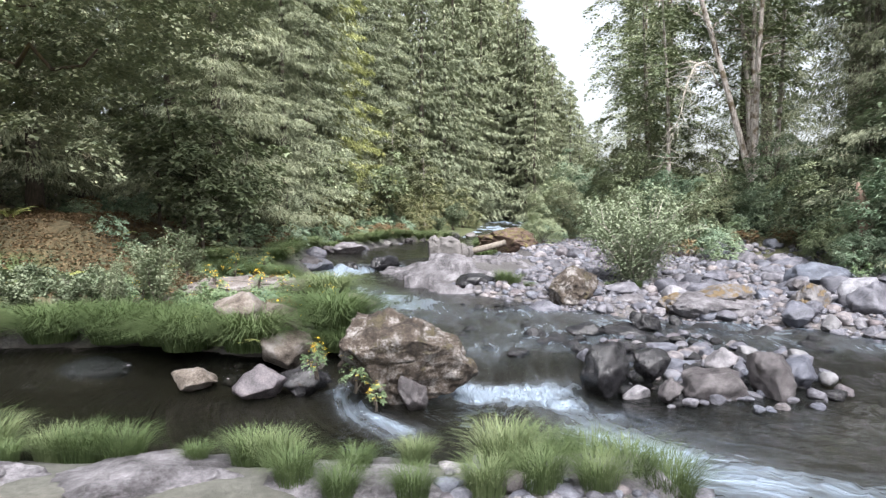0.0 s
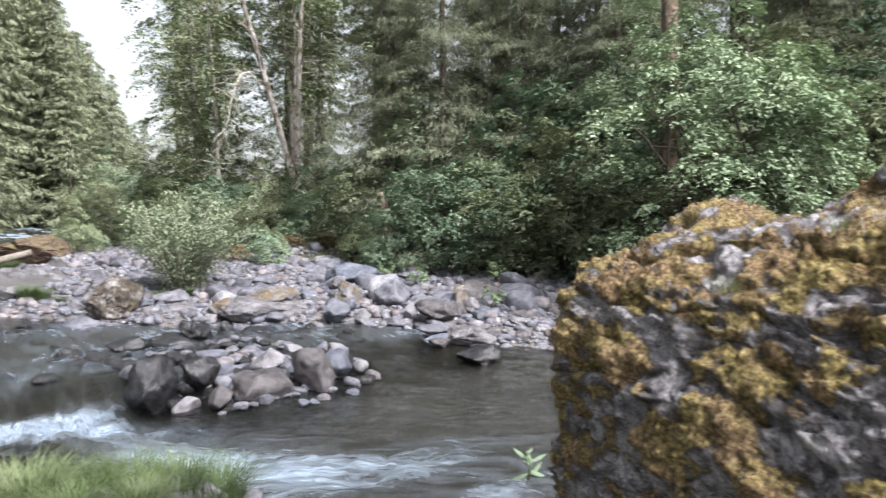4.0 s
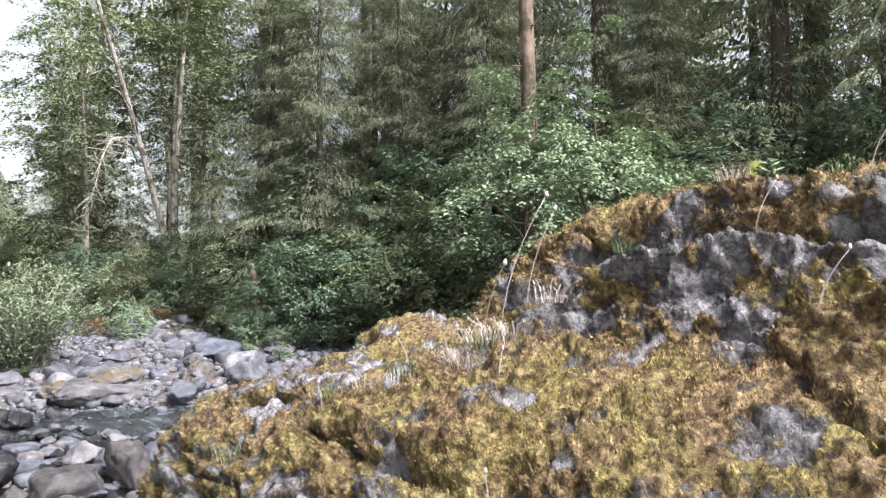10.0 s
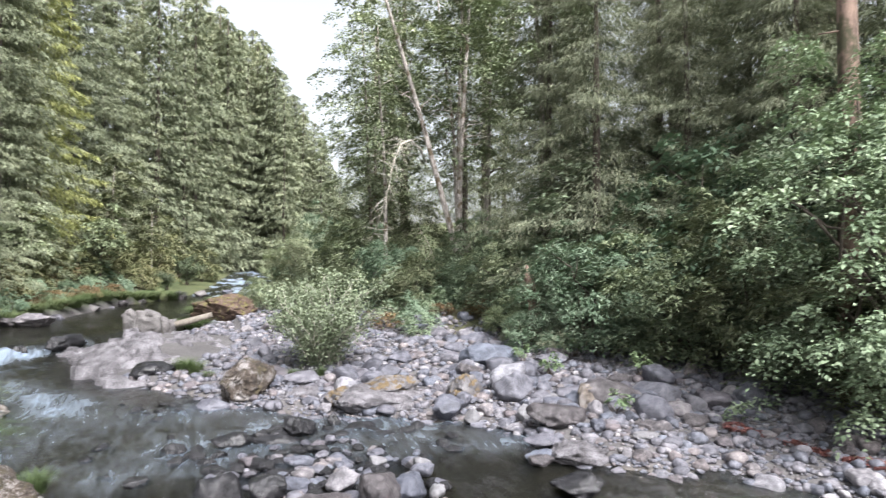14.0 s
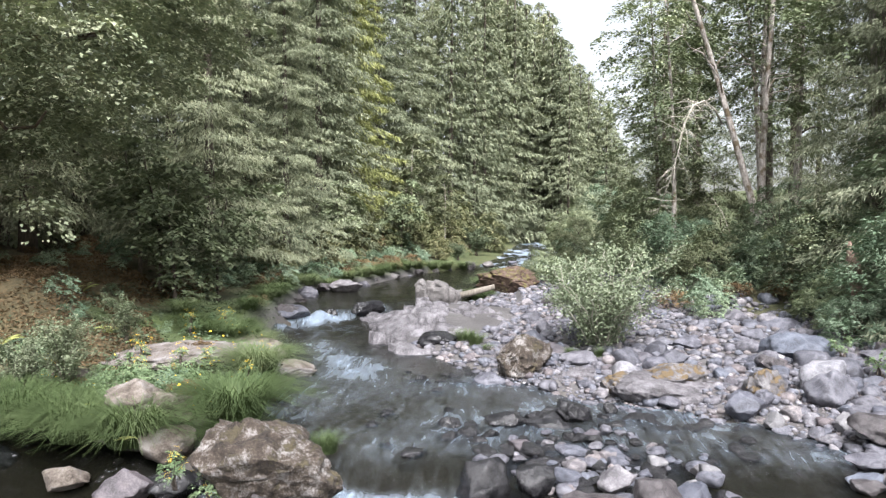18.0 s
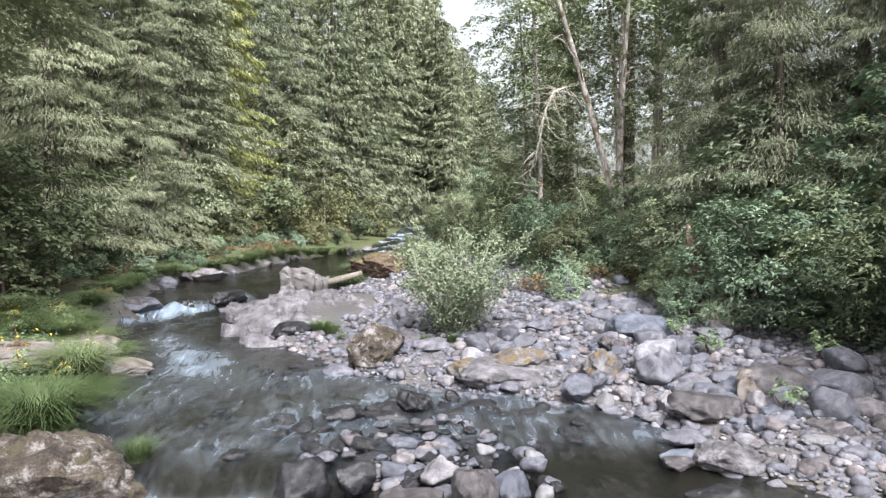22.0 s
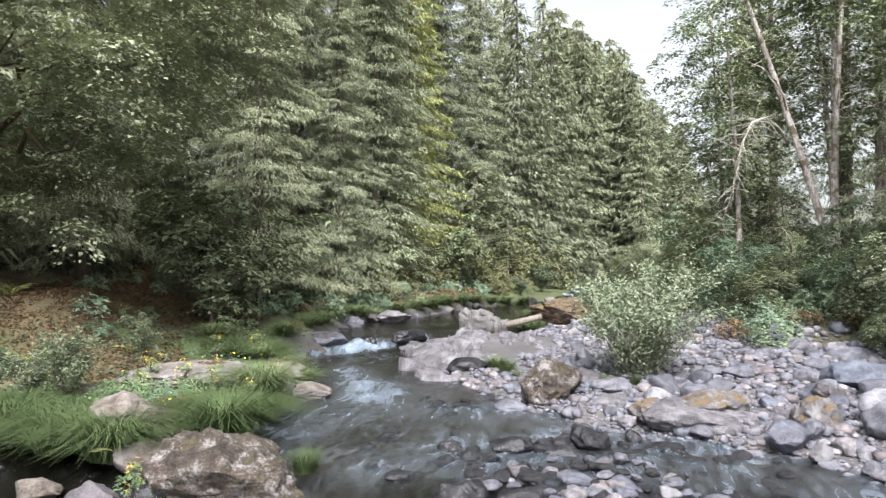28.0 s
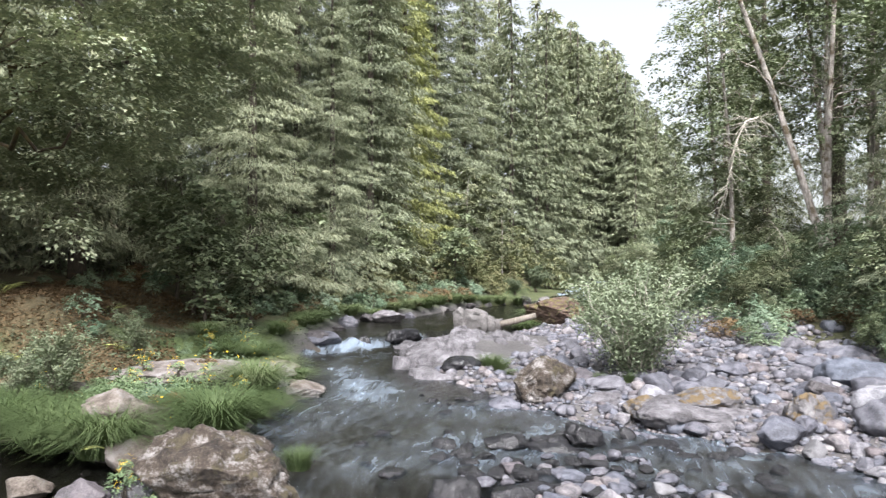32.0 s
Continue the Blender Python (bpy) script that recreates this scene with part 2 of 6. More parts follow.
M_BROWN = rock_material("brown_lichened_stone", (0.035, 0.025, 0.018), (0.165, 0.122, 0.09), (0.74, 0.7, 0.68), 3.0, 0.85, moss=((0.03, 0.027, 0.013), (0.09, 0.07, 0.04)), moss_level=0.66, relief=0.05)
M_ORANGE = rock_material("orange_mossed_stone", (0.13, 0.12, 0.125), (0.32, 0.3, 0.31), (0.52, 0.5, 0.51), 3.4, 0.85, moss=((0.13, 0.085, 0.042), (0.07, 0.055, 0.028)), moss_level=0.54)
M_BED = rock_material("pale_bedrock", (0.1, 0.09, 0.095), (0.34, 0.32, 0.345), (0.66, 0.63, 0.67), 2.2, 0.62, relief=0.08)
M_BARK = bark_material("grey_brown_bark", (0.03, 0.024, 0.018), (0.13, 0.105, 0.085))
M_ALDER = bark_material("pale_alder_bark", (0.11, 0.092, 0.08), (0.56, 0.51, 0.47), moss=(0.13, 0.1, 0.065))
M_MOSSBARK = bark_material("mossy_bark", (0.02, 0.014, 0.01), (0.07, 0.048, 0.03), moss=(0.08, 0.06, 0.02))
M_RED = bark_material("red_dead_bark", (0.04, 0.027, 0.022), (0.27, 0.185, 0.145), moss=(0.06, 0.055, 0.03), scale=4.0)
M_DRIFT = bark_material("bleached_driftwood", (0.08, 0.068, 0.055), (0.21, 0.185, 0.155))
M_CONIFER = leaf_material("conifer_needles", [(0.0, (0.06, 0.09, 0.036)), (0.5, (0.135, 0.182, 0.074)), (1.0, (0.22, 0.27, 0.11))], 0.3, 0.6)
M_HEMLOCK = leaf_material("feathery_olive_needles", [(0.0, (0.05, 0.072, 0.03)), (0.5, (0.105, 0.14, 0.058)), (1.0, (0.175, 0.215, 0.095))], 0.35, 0.6)
M_LIGHTFIR = leaf_material("light_green_needles", [(0.0, (0.085, 0.12, 0.026)), (0.5, (0.17, 0.22, 0.055)), (1.0, (0.25, 0.3, 0.085))], 0.35, 0.6)
M_ALDERLEAF = leaf_material("alder_leaves", [(0.0, (0.062, 0.1, 0.036)), (0.5, (0.14, 0.2, 0.074)), (1.0, (0.25, 0.32, 0.135))])
M_DEEP = leaf_material("deep_green_leaves", [(0.0, (0.03, 0.064, 0.026)), (0.5, (0.074, 0.132, 0.052)), (1.0, (0.165, 0.24, 0.11))])
M_OLIVE = leaf_material("olive_leaves", [(0.0, (0.038, 0.06, 0.021)), (0.5, (0.082, 0.112, 0.04)), (1.0, (0.145, 0.18, 0.07))])
M_SAGE = leaf_material("sage_green_leaves", [(0.0, (0.04, 0.07, 0.028)), (0.5, (0.09, 0.138, 0.054)), (1.0, (0.165, 0.22, 0.1))])
M_BRIGHT = leaf_material("bright_green_leaves", [(0.0, (0.05, 0.09, 0.035)), (0.5, (0.112, 0.18, 0.07)), (1.0, (0.2, 0.28, 0.12))], 0.35)
M_WILLOW = leaf_material("grey_green_willow_leaves", [(0.0, (0.062, 0.1, 0.038)), (0.5, (0.105, 0.155, 0.06)), (1.0, (0.15, 0.205, 0.09))], 0.35)
M_SCRUB = leaf_material("scrub_leaves", [(0.0, (0.03, 0.052, 0.02)), (0.5, (0.066, 0.1, 0.038)), (1.0, (0.115, 0.155, 0.066))], 0.35)
M_SCRUBPALE = leaf_material("silvery_scrub_leaves", [(0.0, (0.045, 0.072, 0.026)), (0.5, (0.082, 0.12, 0.045)), (1.0, (0.125, 0.165, 0.07))], 0.35)
M_YELLOWED = leaf_material("yellowing_leaves", [(0.0, (0.062, 0.086, 0.026)), (0.5, (0.1, 0.128, 0.042)), (1.0, (0.15, 0.17, 0.06))], 0.35)
M_MAPLE = leaf_material("maple_leaves", [(0.0, (0.055, 0.085, 0.034)), (0.5, (0.14, 0.195, 0.078)), (1.0, (0.25, 0.31, 0.13))], 0.35)
M_GRASS = leaf_material("green_grass_blades", [(0.0, (0.026, 0.052, 0.012)), (0.5, (0.056, 0.094, 0.025)), (1.0, (0.105, 0.145, 0.05))], 0.4, 0.55)
M_STRAW = leaf_material("dry_straw", [(0.0, (0.2, 0.2, 0.11)), (0.5, (0.3, 0.31, 0.18)), (1.0, (0.38, 0.4, 0.26))], 0.3, 0.7)
M_BRACKEN = leaf_material("dry_brown_bracken", [(0.0, (0.042, 0.036, 0.013)), (0.5, (0.085, 0.07, 0.024)), (1.0, (0.125, 0.112, 0.038))], 0.3, 0.7)
M_FLOWER = leaf_material("yellow_petals", [(0.0, (0.65, 0.5, 0.02)), (1.0, (0.85, 0.7, 0.05))], 0.3, 0.6)
M_TWIG = bark_material("pale_twigs", (0.25, 0.23, 0.19), (0.5, 0.47, 0.4))
M_BRACKENROCK = rock_material("reddish_gravel", (0.08, 0.05, 0.035), (0.2, 0.12, 0.085), (0.33, 0.24, 0.19), 3.0, 0.9, moss=((0.07, 0.07, 0.02), (0.13, 0.1, 0.04)), moss_level=0.6)


def moss_colour(n, l, v):
    """Golden, olive and russet moss in patches; the fine grain and tuft gaps hold painted shade."""
    patch, grain = noise_node(n, l, v, 4.6, 6, 0.7), noise_node(n, l, v, 34, 8, 0.85)
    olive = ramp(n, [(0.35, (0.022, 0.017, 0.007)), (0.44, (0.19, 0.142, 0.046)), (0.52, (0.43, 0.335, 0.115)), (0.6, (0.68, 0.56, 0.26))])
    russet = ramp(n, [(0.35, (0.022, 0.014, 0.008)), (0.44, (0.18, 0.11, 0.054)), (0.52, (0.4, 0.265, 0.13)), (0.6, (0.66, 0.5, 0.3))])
    for q in (olive, russet):
        l.new(grain, q.inputs[0])
    which = ramp(n, [(0.43, (0, 0, 0)), (0.56, (1, 1, 1))])
    l.new(patch, which.inputs[0])
    # tufts: colour lightened at the crowns, darkened between them as painted shade
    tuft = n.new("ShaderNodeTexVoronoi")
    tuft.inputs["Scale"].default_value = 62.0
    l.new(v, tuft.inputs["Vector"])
    tuft_shade = ramp(n, [(0.15, (1.2, 1.2, 1.15)), (0.5, (0.85, 0.83, 0.8)), (0.85, (0.4, 0.37, 0.34))])
    l.new(tuft.outputs["Distance"], tuft_shade.inputs[0])
    return mixed(n, l, 1.0, mixed(n, l, which.outputs[0], olive.outputs[0], russet.outputs[0]), tuft_shade.outputs[0], "MULTIPLY")


def shoot_material():
    m, n, l, b = blank("moss_shoots")
    tone = ramp(n, [(0.0, (0.5, 0.5, 0.5)), (1.0, (0.95, 0.95, 0.95))])
    l.new(n.new("ShaderNodeNewGeometry").outputs["Random Per Island"], tone.inputs[0])
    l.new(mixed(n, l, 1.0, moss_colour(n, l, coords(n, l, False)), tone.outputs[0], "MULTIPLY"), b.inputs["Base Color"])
    b.inputs["Roughness"].default_value = 0.9
    return m


M_MOSS = shoot_material()
M_SEEDLING = leaf_material("seedling_needles", [(0.0, (0.22, 0.29, 0.05)), (0.5, (0.28, 0.36, 0.075)), (1.0, (0.34, 0.42, 0.11))], 0.4, 0.6)
M_FERN = leaf_material("yellow_green_fern", [(0.0, (0.1, 0.15, 0.025)), (0.5, (0.18, 0.24, 0.05)), (1.0, (0.26, 0.32, 0.08))], 0.4, 0.5)
M_PETAL = leaf_material("white_petals", [(0.0, (0.5, 0.5, 0.42)), (1.0, (0.6, 0.6, 0.52))], 0.3, 0.6)

# ---- lie of the land ----
SHORE = np.array([(-14, 8.6), (-4.6, 8.3), (-2, 8.0), (0.4, 7.9), (2.1, 7.5), (2.9, 6), (3.4, 4.6), (4.8, 3.3), (7, 2), (10, 0), (14, -3), (24, -9), (60, -26),
                  (60, -19), (30, -6.5), (18.5, -0.5), (14.6, 3.2), (13.8, 5.5), (13.7, 6.9), (13.1, 9.0), (11.5, 10.7), (10.6, 10.9), (9.5, 11.5), (9.1, 13.0), (8.6, 14.3), (7.7, 15.1), (6.8, 15.5), (5.3, 16.3), (3.9, 17.4),
                  (2.8, 18.6), (1.7, 20.3), (0.3, 22), (-1.1, 25.4), (-1.9, 27.8), (-1.6, 30.4), (-0.8, 32), (1.5, 33), (2.4, 37), (4.2, 45), (7.6, 55), (10, 68), (12.5, 84), (16, 100),
                  (26, 160), (17, 160), (6.5, 100), (4.4, 82), (2.9, 68), (1.3, 58.5), (-0.6, 53), (-2.8, 48), (-4.4, 40), (-6.6, 36), (-5.7, 28.5), (-5.0, 26), (-5.4, 23.4), (-3.2, 20), (-2.4, 18.5),
                  (-2.2, 16), (-1.8, 13.6), (-2.3, 12.3), (-4, 12.5), (-5.4, 13.4), (-8, 13.1), (-14, 12.4)], float)


def inside_water(x, y):
    """Signed distance to the shoreline, positive over water."""
    p = np.stack([np.ravel(x), np.ravel(y)], 1).astype(float)
    best, odd = np.full(len(p), 1e9), np.zeros(len(p), bool)
    for a, b in zip(SHORE, np.roll(SHORE, -1, 0)):
        ab = b - a
        t = np.clip(((p - a) @ ab) / (ab @ ab), 0, 1)
        best = np.minimum(best, np.linalg.norm(p - a - t[:, None] * ab, axis=1))
        if a[1] != b[1]:
            cross = ((a[1] > p[:, 1]) != (b[1] > p[:, 1])) & (p[:, 0] < (b[0] - a[0]) * (p[:, 1] - a[1]) / (b[1] - a[1]) + a[0])
            odd ^= cross
    return np.where(odd, best, -best)


def to_line(x, y, line):
    """Distance of each point to a broken line."""
    p, line = np.stack([np.ravel(x), np.ravel(y)], 1).astype(float), np.asarray(line, float)
    best = np.full(len(p), 1e9)
    for a, b in zip(line[:-1], line[1:]):
        ab = b - a
        t = np.clip(((p - a) @ ab) / (ab @ ab), 0, 1)
        best = np.minimum(best, np.linalg.norm(p - a - t[:, None] * ab, axis=1))
    return best


def water_level(x, y):
    x, y = np.ravel(x).astype(float), np.ravel(y).astype(float)
    up = y - (26.6 + (x + 4.6) * 1.6)
    level = -0.05 + 0.1 * smooth(14, 26, y) + 0.33 * smooth(-0.9, 0.5, up) * (x < 4)
    level = np.where(x >= 4, -0.05 + 0.43 * smooth(26, 33, y), level)
    level = level + 0.8 * smooth(57, 110, y)
    crest = 12.75 + 0.25 * np.sin(x * 2.1)
    steep = 1 - smooth(-1.15, 0.1, y - crest)
    gentle = 1 - smooth(7.5, 14.5, y)
    return level - 0.45 * (steep * (1 - smooth(2.8, 4.6, x)) + gentle * smooth(2.8, 4.6, x))


BAR = np.array([(2.6, 14.0), (4.2, 14.2), (6.2, 13.2), (6.6, 11.4), (5.6, 9.8), (4, 9.4), (2.6, 10.2)], float)


def left_bank(x, y):
    return (x < np.interp(y, (8, 11, 20, 26, 32, 50, 100, 160), (-1, 0, -1.0, -3.2, -1.6, -2, 3.5, 19))) & (y > 10)


def ground(x, y):
    x, y = np.ravel(x).astype(float), np.ravel(y).astype(float)
    d = inside_water(x, y)
    out = np.maximum(-d, 0)
    w = water_level(x, np.maximum(y, 3))
    bed = w - 0.06 - 0.42 * smooth(0, 1.6, d)
    # mid-stream bar of cobbles
    mid = np.exp(-(((x - 4.4) / 1.5) ** 2 + ((y - 11.8) / 1.9) ** 2) ** 2)
    bed = bed * (1 - mid) + (w - 0.05) * mid
    left = left_bank(x, y)
    near = (y < 9) & (x + 1.35 * y < 12) | (y < 1) & (x < 10)
    # left bank: low shelf, then rising forest floor
    zl = w + 0.45 * smooth(0, 0.6, out) + 0.25 * smooth(1.5, 4, out) + 1.35 * smooth(3.4, 6.8, out) + 1.3 * smooth(6.5, 22, out) + 12 * smooth(14, 70, out)
    # right side: cobble bar, then a bank under the bushes
    zr = w + 0.12 * smooth(0, 0.6, out) + 0.055 * np.minimum(out, 9) + 1.5 * smooth(9.5, 16, out) + 10 * smooth(14, 60, out)
    # the bank the camera stands on
    zn = w + 0.3 * smooth(0, 0.8, out) + 0.75 * smooth(2.0, 6.5, out) + 0.8 * smooth(6, 14, out)
    land = np.where(near, zn, np.where(left, zl, zr))
    # bedrock apron by the upper fall
    apron = np.exp(-(((x - 1.2 + (y - 27) * 0.15) / 2.4) ** 2 + ((y - 27) / 4.2) ** 2) ** 2)
    land = land + 0.28 * apron * smooth(0, 1.0, out)
    z = np.where(d > 0, bed, land)
    rough = 0.05 * fbm(flat3(x, y, 0.9), 3, 3) + 0.25 * smooth(6, 14, out) * fbm(flat3(x, y, 0.2), 3, 9)
    return z + rough * np.where(d > 0, 0.5, 1.0)


def ground_at(x, y):
    return float(ground(np.array([x]), np.array([y]))[0])


def spread(a, b, fine, far, steps):
    """Grid lines: even between a and b, then wider and wider out to far."""
    core = np.arange(a, b + 1e-6, fine)
    grow = np.geomspace(fine, far, steps)
    return np.concatenate([a - np.cumsum(grow)[::-1], core, b + np.cumsum(grow)])


def grid(xs, ys):
    gx, gy = np.meshgrid(xs, ys)
    nx, ny = len(xs), len(ys)
    i = np.arange((nx - 1) * (ny - 1))
    a = (i // (nx - 1)) * nx + i % (nx - 1)
    return gx.ravel(), gy.ravel(), np.stack([a, a + 1, a + 1 + nx, a + nx], 1)


def ground_material():
    m, n, l, b = blank("river_bank_ground")
    v = coords(n, l, False)
    at = n.new("ShaderNodeAttribute")
    at.attribute_name = "cover"
    sep = n.new("ShaderNodeSeparateColor")
    l.new(at.outputs["Color"], sep.inputs[0])
    big, fine = noise_node(n, l, v, 0.5, 5), noise_node(n, l, v, 9.0, 8, 0.7)
    mixn = math_node(n, l, "ADD", math_node(n, l, "MULTIPLY", big, 0.5), math_node(n, l, "MULTIPLY", fine, 0.5))
    gravel = ramp(n, [(0.3, (0.03, 0.027, 0.027)), (0.5, (0.075, 0.07, 0.07)), (0.72, (0.17, 0.16, 0.16))])
    litter = ramp(n, [(0.36, (0.014, 0.01, 0.006)), (0.5, (0.06, 0.036, 0.02)), (0.64, (0.14, 0.085, 0.05))])
    green = ramp(n, [(0.3, (0.025, 0.04, 0.012)), (0.55, (0.06, 0.085, 0.025)), (0.75, (0.12, 0.11, 0.045))])
    mud = ramp(n, [(0.3, (0.025, 0.02, 0.013)), (0.5, (0.07, 0.056, 0.035)), (0.72, (0.16, 0.135, 0.09))])
    for r in (gravel, litter, green, mud):
        l.new(mixn, r.inputs[0])
    col = mixed(n, l, sep.outputs[0], gravel.outputs[0], litter.outputs[0])
    col = mixed(n, l, sep.outputs[1], col, green.outputs[0])
    col = mixed(n, l, sep.outputs[2], col, mud.outputs[0])
    l.new(col, b.inputs["Base Color"])
    b.inputs["Roughness"].default_value = 0.9
    bump(n, l, b, fine, 0.8, 0.05)
    return m


gx, gy, gf = grid(spread(-16, 24, 0.25, 160, 26), spread(-5, 48, 0.25, 160, 26))
me = mesh("ground", np.stack([gx, gy, ground(gx, gy)], 1), gf.tolist(), ground_material())
d = inside_water(gx, gy)
out = np.maximum(-d, 0)
leftside = left_bank(gx, gy)
wobble = fbm(flat3(gx, gy, 0.35), 3, 21)
litter = np.where(leftside, smooth(1.8, 4.0, out + wobble), np.where(gy < 9, 0.3 * smooth(1, 3, out), 0.7 * smooth(9, 12, out + wobble)))
green = np.where(leftside, smooth(0.2, 0.8, out) * (1 - 0.75 * smooth(2.5, 4.5, out + 2 * wobble)), np.where(gy < 9, 0.2, 0.6 * smooth(10, 13, out + 2 * wobble)))
distant = smooth(42, 50, gy) * ~leftside
litter, green = np.maximum(litter, distant), np.maximum(green, 0.75 * distant)
mud = smooth(-0.15, 0.35, d)
at = me.color_attributes.new("cover", "FLOAT_COLOR", "POINT")
at.data.foreach_set("color", np.stack([litter, green, mud, np.ones(len(gx))], 1).astype(np.float32).ravel())
tagged(new("ground", me), "river bank ground with gravel, leaf litter and low growth", "ground", kind="structure")

# ---- water ----
PLUME = [(0.0, 11.5), (1.2, 11.2), (2.0, 10.2), (2.7, 8.7), (3.7, 7.3), (5.6, 5.8), (8, 4)]
UPPER = [(-4.9, 25.4), (-4.6, 26.6), (-3.2, 28.6), (-2.0, 30.6)]
TONGUE = [(-3.6, 27.4), (-3.6, 25), (-2.6, 22.5), (-0.8, 19)]


def water_material():
    m, n, l, b = blank("stream_water")
    flow = n.new("ShaderNodeAttribute")
    flow.attribute_name = "flow"
    foam_sheen = n.new("ShaderNodeAttribute")
    foam_sheen.attribute_name = "foam_sheen"
    mp = n.new("ShaderNodeMapping")
    mp.inputs["Scale"].default_value = (3.4, 0.85, 1.0)
    l.new(flow.outputs["Vector"], mp.inputs[0])
    curl = n.new("ShaderNodeTexNoise")
    curl.inputs["Scale"].default_value, curl.inputs["Detail"].default_value, curl.inputs["Roughness"].default_value = 1.0, 7.0, 0.55
    curl.inputs["Distortion"].default_value = 1.6
    l.new(mp.outputs[0], curl.inputs["Vector"])
    streak = curl.outputs["Fac"]
    mp2 = n.new("ShaderNodeMapping")
    mp2.inputs["Scale"].default_value = (8.0, 3.4, 1.0)
    l.new(flow.outputs["Vector"], mp2.inputs[0])
    ripple = noise_node(n, l, mp2.outputs[0], 1.0, 6, 0.62)
    amount = math_node(n, l, "ADD", foam_sheen.outputs["Fac"], math_node(n, l, "MULTIPLY", math_node(n, l, "SUBTRACT", streak, 0.5), 1.0))
    k = ramp(n, [(0.2, (0, 0, 0)), (0.42, (0.08, 0.08, 0.08)), (0.62, (0.27, 0.27, 0.27)), (0.78, (0.5, 0.5, 0.5)), (0.95, (0.88, 0.88, 0.88))])
    l.new(math_node(n, l, "MULTIPLY", amount, 0.82), k.inputs[0])
    # pale blue: real foam at the falls, painted sky reflection on the riffles
    col = mixed(n, l, k.outputs[0], (0.014, 0.017, 0.015), (0.52, 0.64, 0.79))
    l.new(col, b.inputs["Base Color"])
    rough = math_node(n, l, "ADD", math_node(n, l, "MULTIPLY", k.outputs[0], 0.55), 0.07)
    l.new(rough, b.inputs["Roughness"])
    clear = math_node(n, l, "SUBTRACT", 0.94, math_node(n, l, "MULTIPLY", k.outputs[0], 0.94))
    l.new(clear, b.inputs["Transmission Weight"])
    b.inputs["IOR"].default_value = 1.33
    bump(n, l, b, math_node(n, l, "ADD", ripple, math_node(n, l, "MULTIPLY", streak, 1.2)), 0.5, 0.25)
    bp = b.inputs["Normal"].links[0].from_node
    l.new(math_node(n, l, "ADD", math_node(n, l, "MULTIPLY", foam_sheen.outputs["Fac"], 0.8), 0.5), bp.inputs["Strength"])
    return m


gx, gy, gf = grid(spread(-9, 15, 0.14, 12, 16), np.concatenate([spread(2, 34, 0.14, 14, 16)[:16], np.arange(2, 34, 0.14), np.arange(34, 52, 0.4), np.arange(52, 84, 0.55), np.arange(84, 170, 4)]))
d = inside_water(gx, gy)
z = water_level(gx, np.maximum(gy, 3))
bend = 0.75 * smooth(0, 6, 12 - gy)
across = (gx - 1) * np.cos(bend) + (gy - 12) * np.sin(bend)
along = -(gx - 1) * np.sin(bend) + (gy - 12) * np.cos(bend)
# the riffle term spreads a pale film that imitates sky sheen on ripples
riffle = (0.74 + 0.2 * fbm(flat3(gx, gy, 0.5), 3, 77)) * smooth(11.6, 13.2, gy) * smooth(-2.4, -1.4, gx + 2 * smooth(14, 18, gy)) * (1 - 0.5 * smooth(16, 20, gy) - 0.5 * smooth(21, 26, gy)) + 0.26 * (1 - smooth(9, 12, gy)) * smooth(-1.5, 0.5, gx) + smooth(53, 58, gy) * (0.62 + 0.85 * fbm(flat3(gx, gy * 0.5, 1.1), 2, 79))
fall = np.exp(-((gy - 11.5) / 0.4) ** 2) * smooth(-0.4, 0.1, gx) * (1 - smooth(2.2, 2.7, gx))
plume = np.exp(-(to_line(gx, gy, PLUME) / (0.6 + 0.95 * smooth(0, 5, 11 - gy))) ** 2) * (0.62 + 0.38 * smooth(-0.5, 0.35, fbm(np.stack([across * 1.3, along * 0.8, np.zeros(len(gx))], 1), 3, 16))) * (1 - 0.6 * smooth(1, 7, 11 - gy))
upper = np.exp(-(to_line(gx, gy, UPPER) / 0.6) ** 2) + 0.62 * np.exp(-(to_line(gx, gy, TONGUE) / 0.95) ** 2)
side = np.exp(-(to_line(gx, gy, [(-1.75, 11.6), (-1.3, 10.2), (-0.6, 9.4)]) / 0.4) ** 2)
foam_sheen = np.clip(riffle + 0.85 * fall + 1.12 * plume + 0.85 * upper + 0.95 * side, 0, 1.3)
lively = np.clip(foam_sheen, 0.36, 1)
z = z + 0.07 * lively * fbm(np.stack([across * 2.6, along * 1.1, np.zeros(len(gx))], 1), 3, 5) + 0.09 * np.clip(plume + fall + upper, 0, 1) * fbm(np.stack([across * 3, along * 2.4, np.zeros(len(gx))], 1), 3, 15)
keep = (d > -0.45)[gf].any(1)
used = np.unique(gf[keep])
index = np.full(len(gx), -1)
index[used] = np.arange(len(used))
me = mesh("water", np.stack([gx, gy, z], 1)[used], index[gf[keep]].tolist(), water_material())
at = me.attributes.new("foam_sheen", "FLOAT", "POINT")
at.data.foreach_set("value", foam_sheen[used].astype(np.float32))
at = me.attributes.new("flow", "FLOAT_VECTOR", "POINT")
at.data.foreach_set("vector", np.stack([across, along, np.zeros(len(gx))], 1)[used].astype(np.float32).ravel())
water = tagged(new("water", me), "clear dark stream water breaking into white foam at two small falls", "water", kind="structure")
water.visible_shadow = False


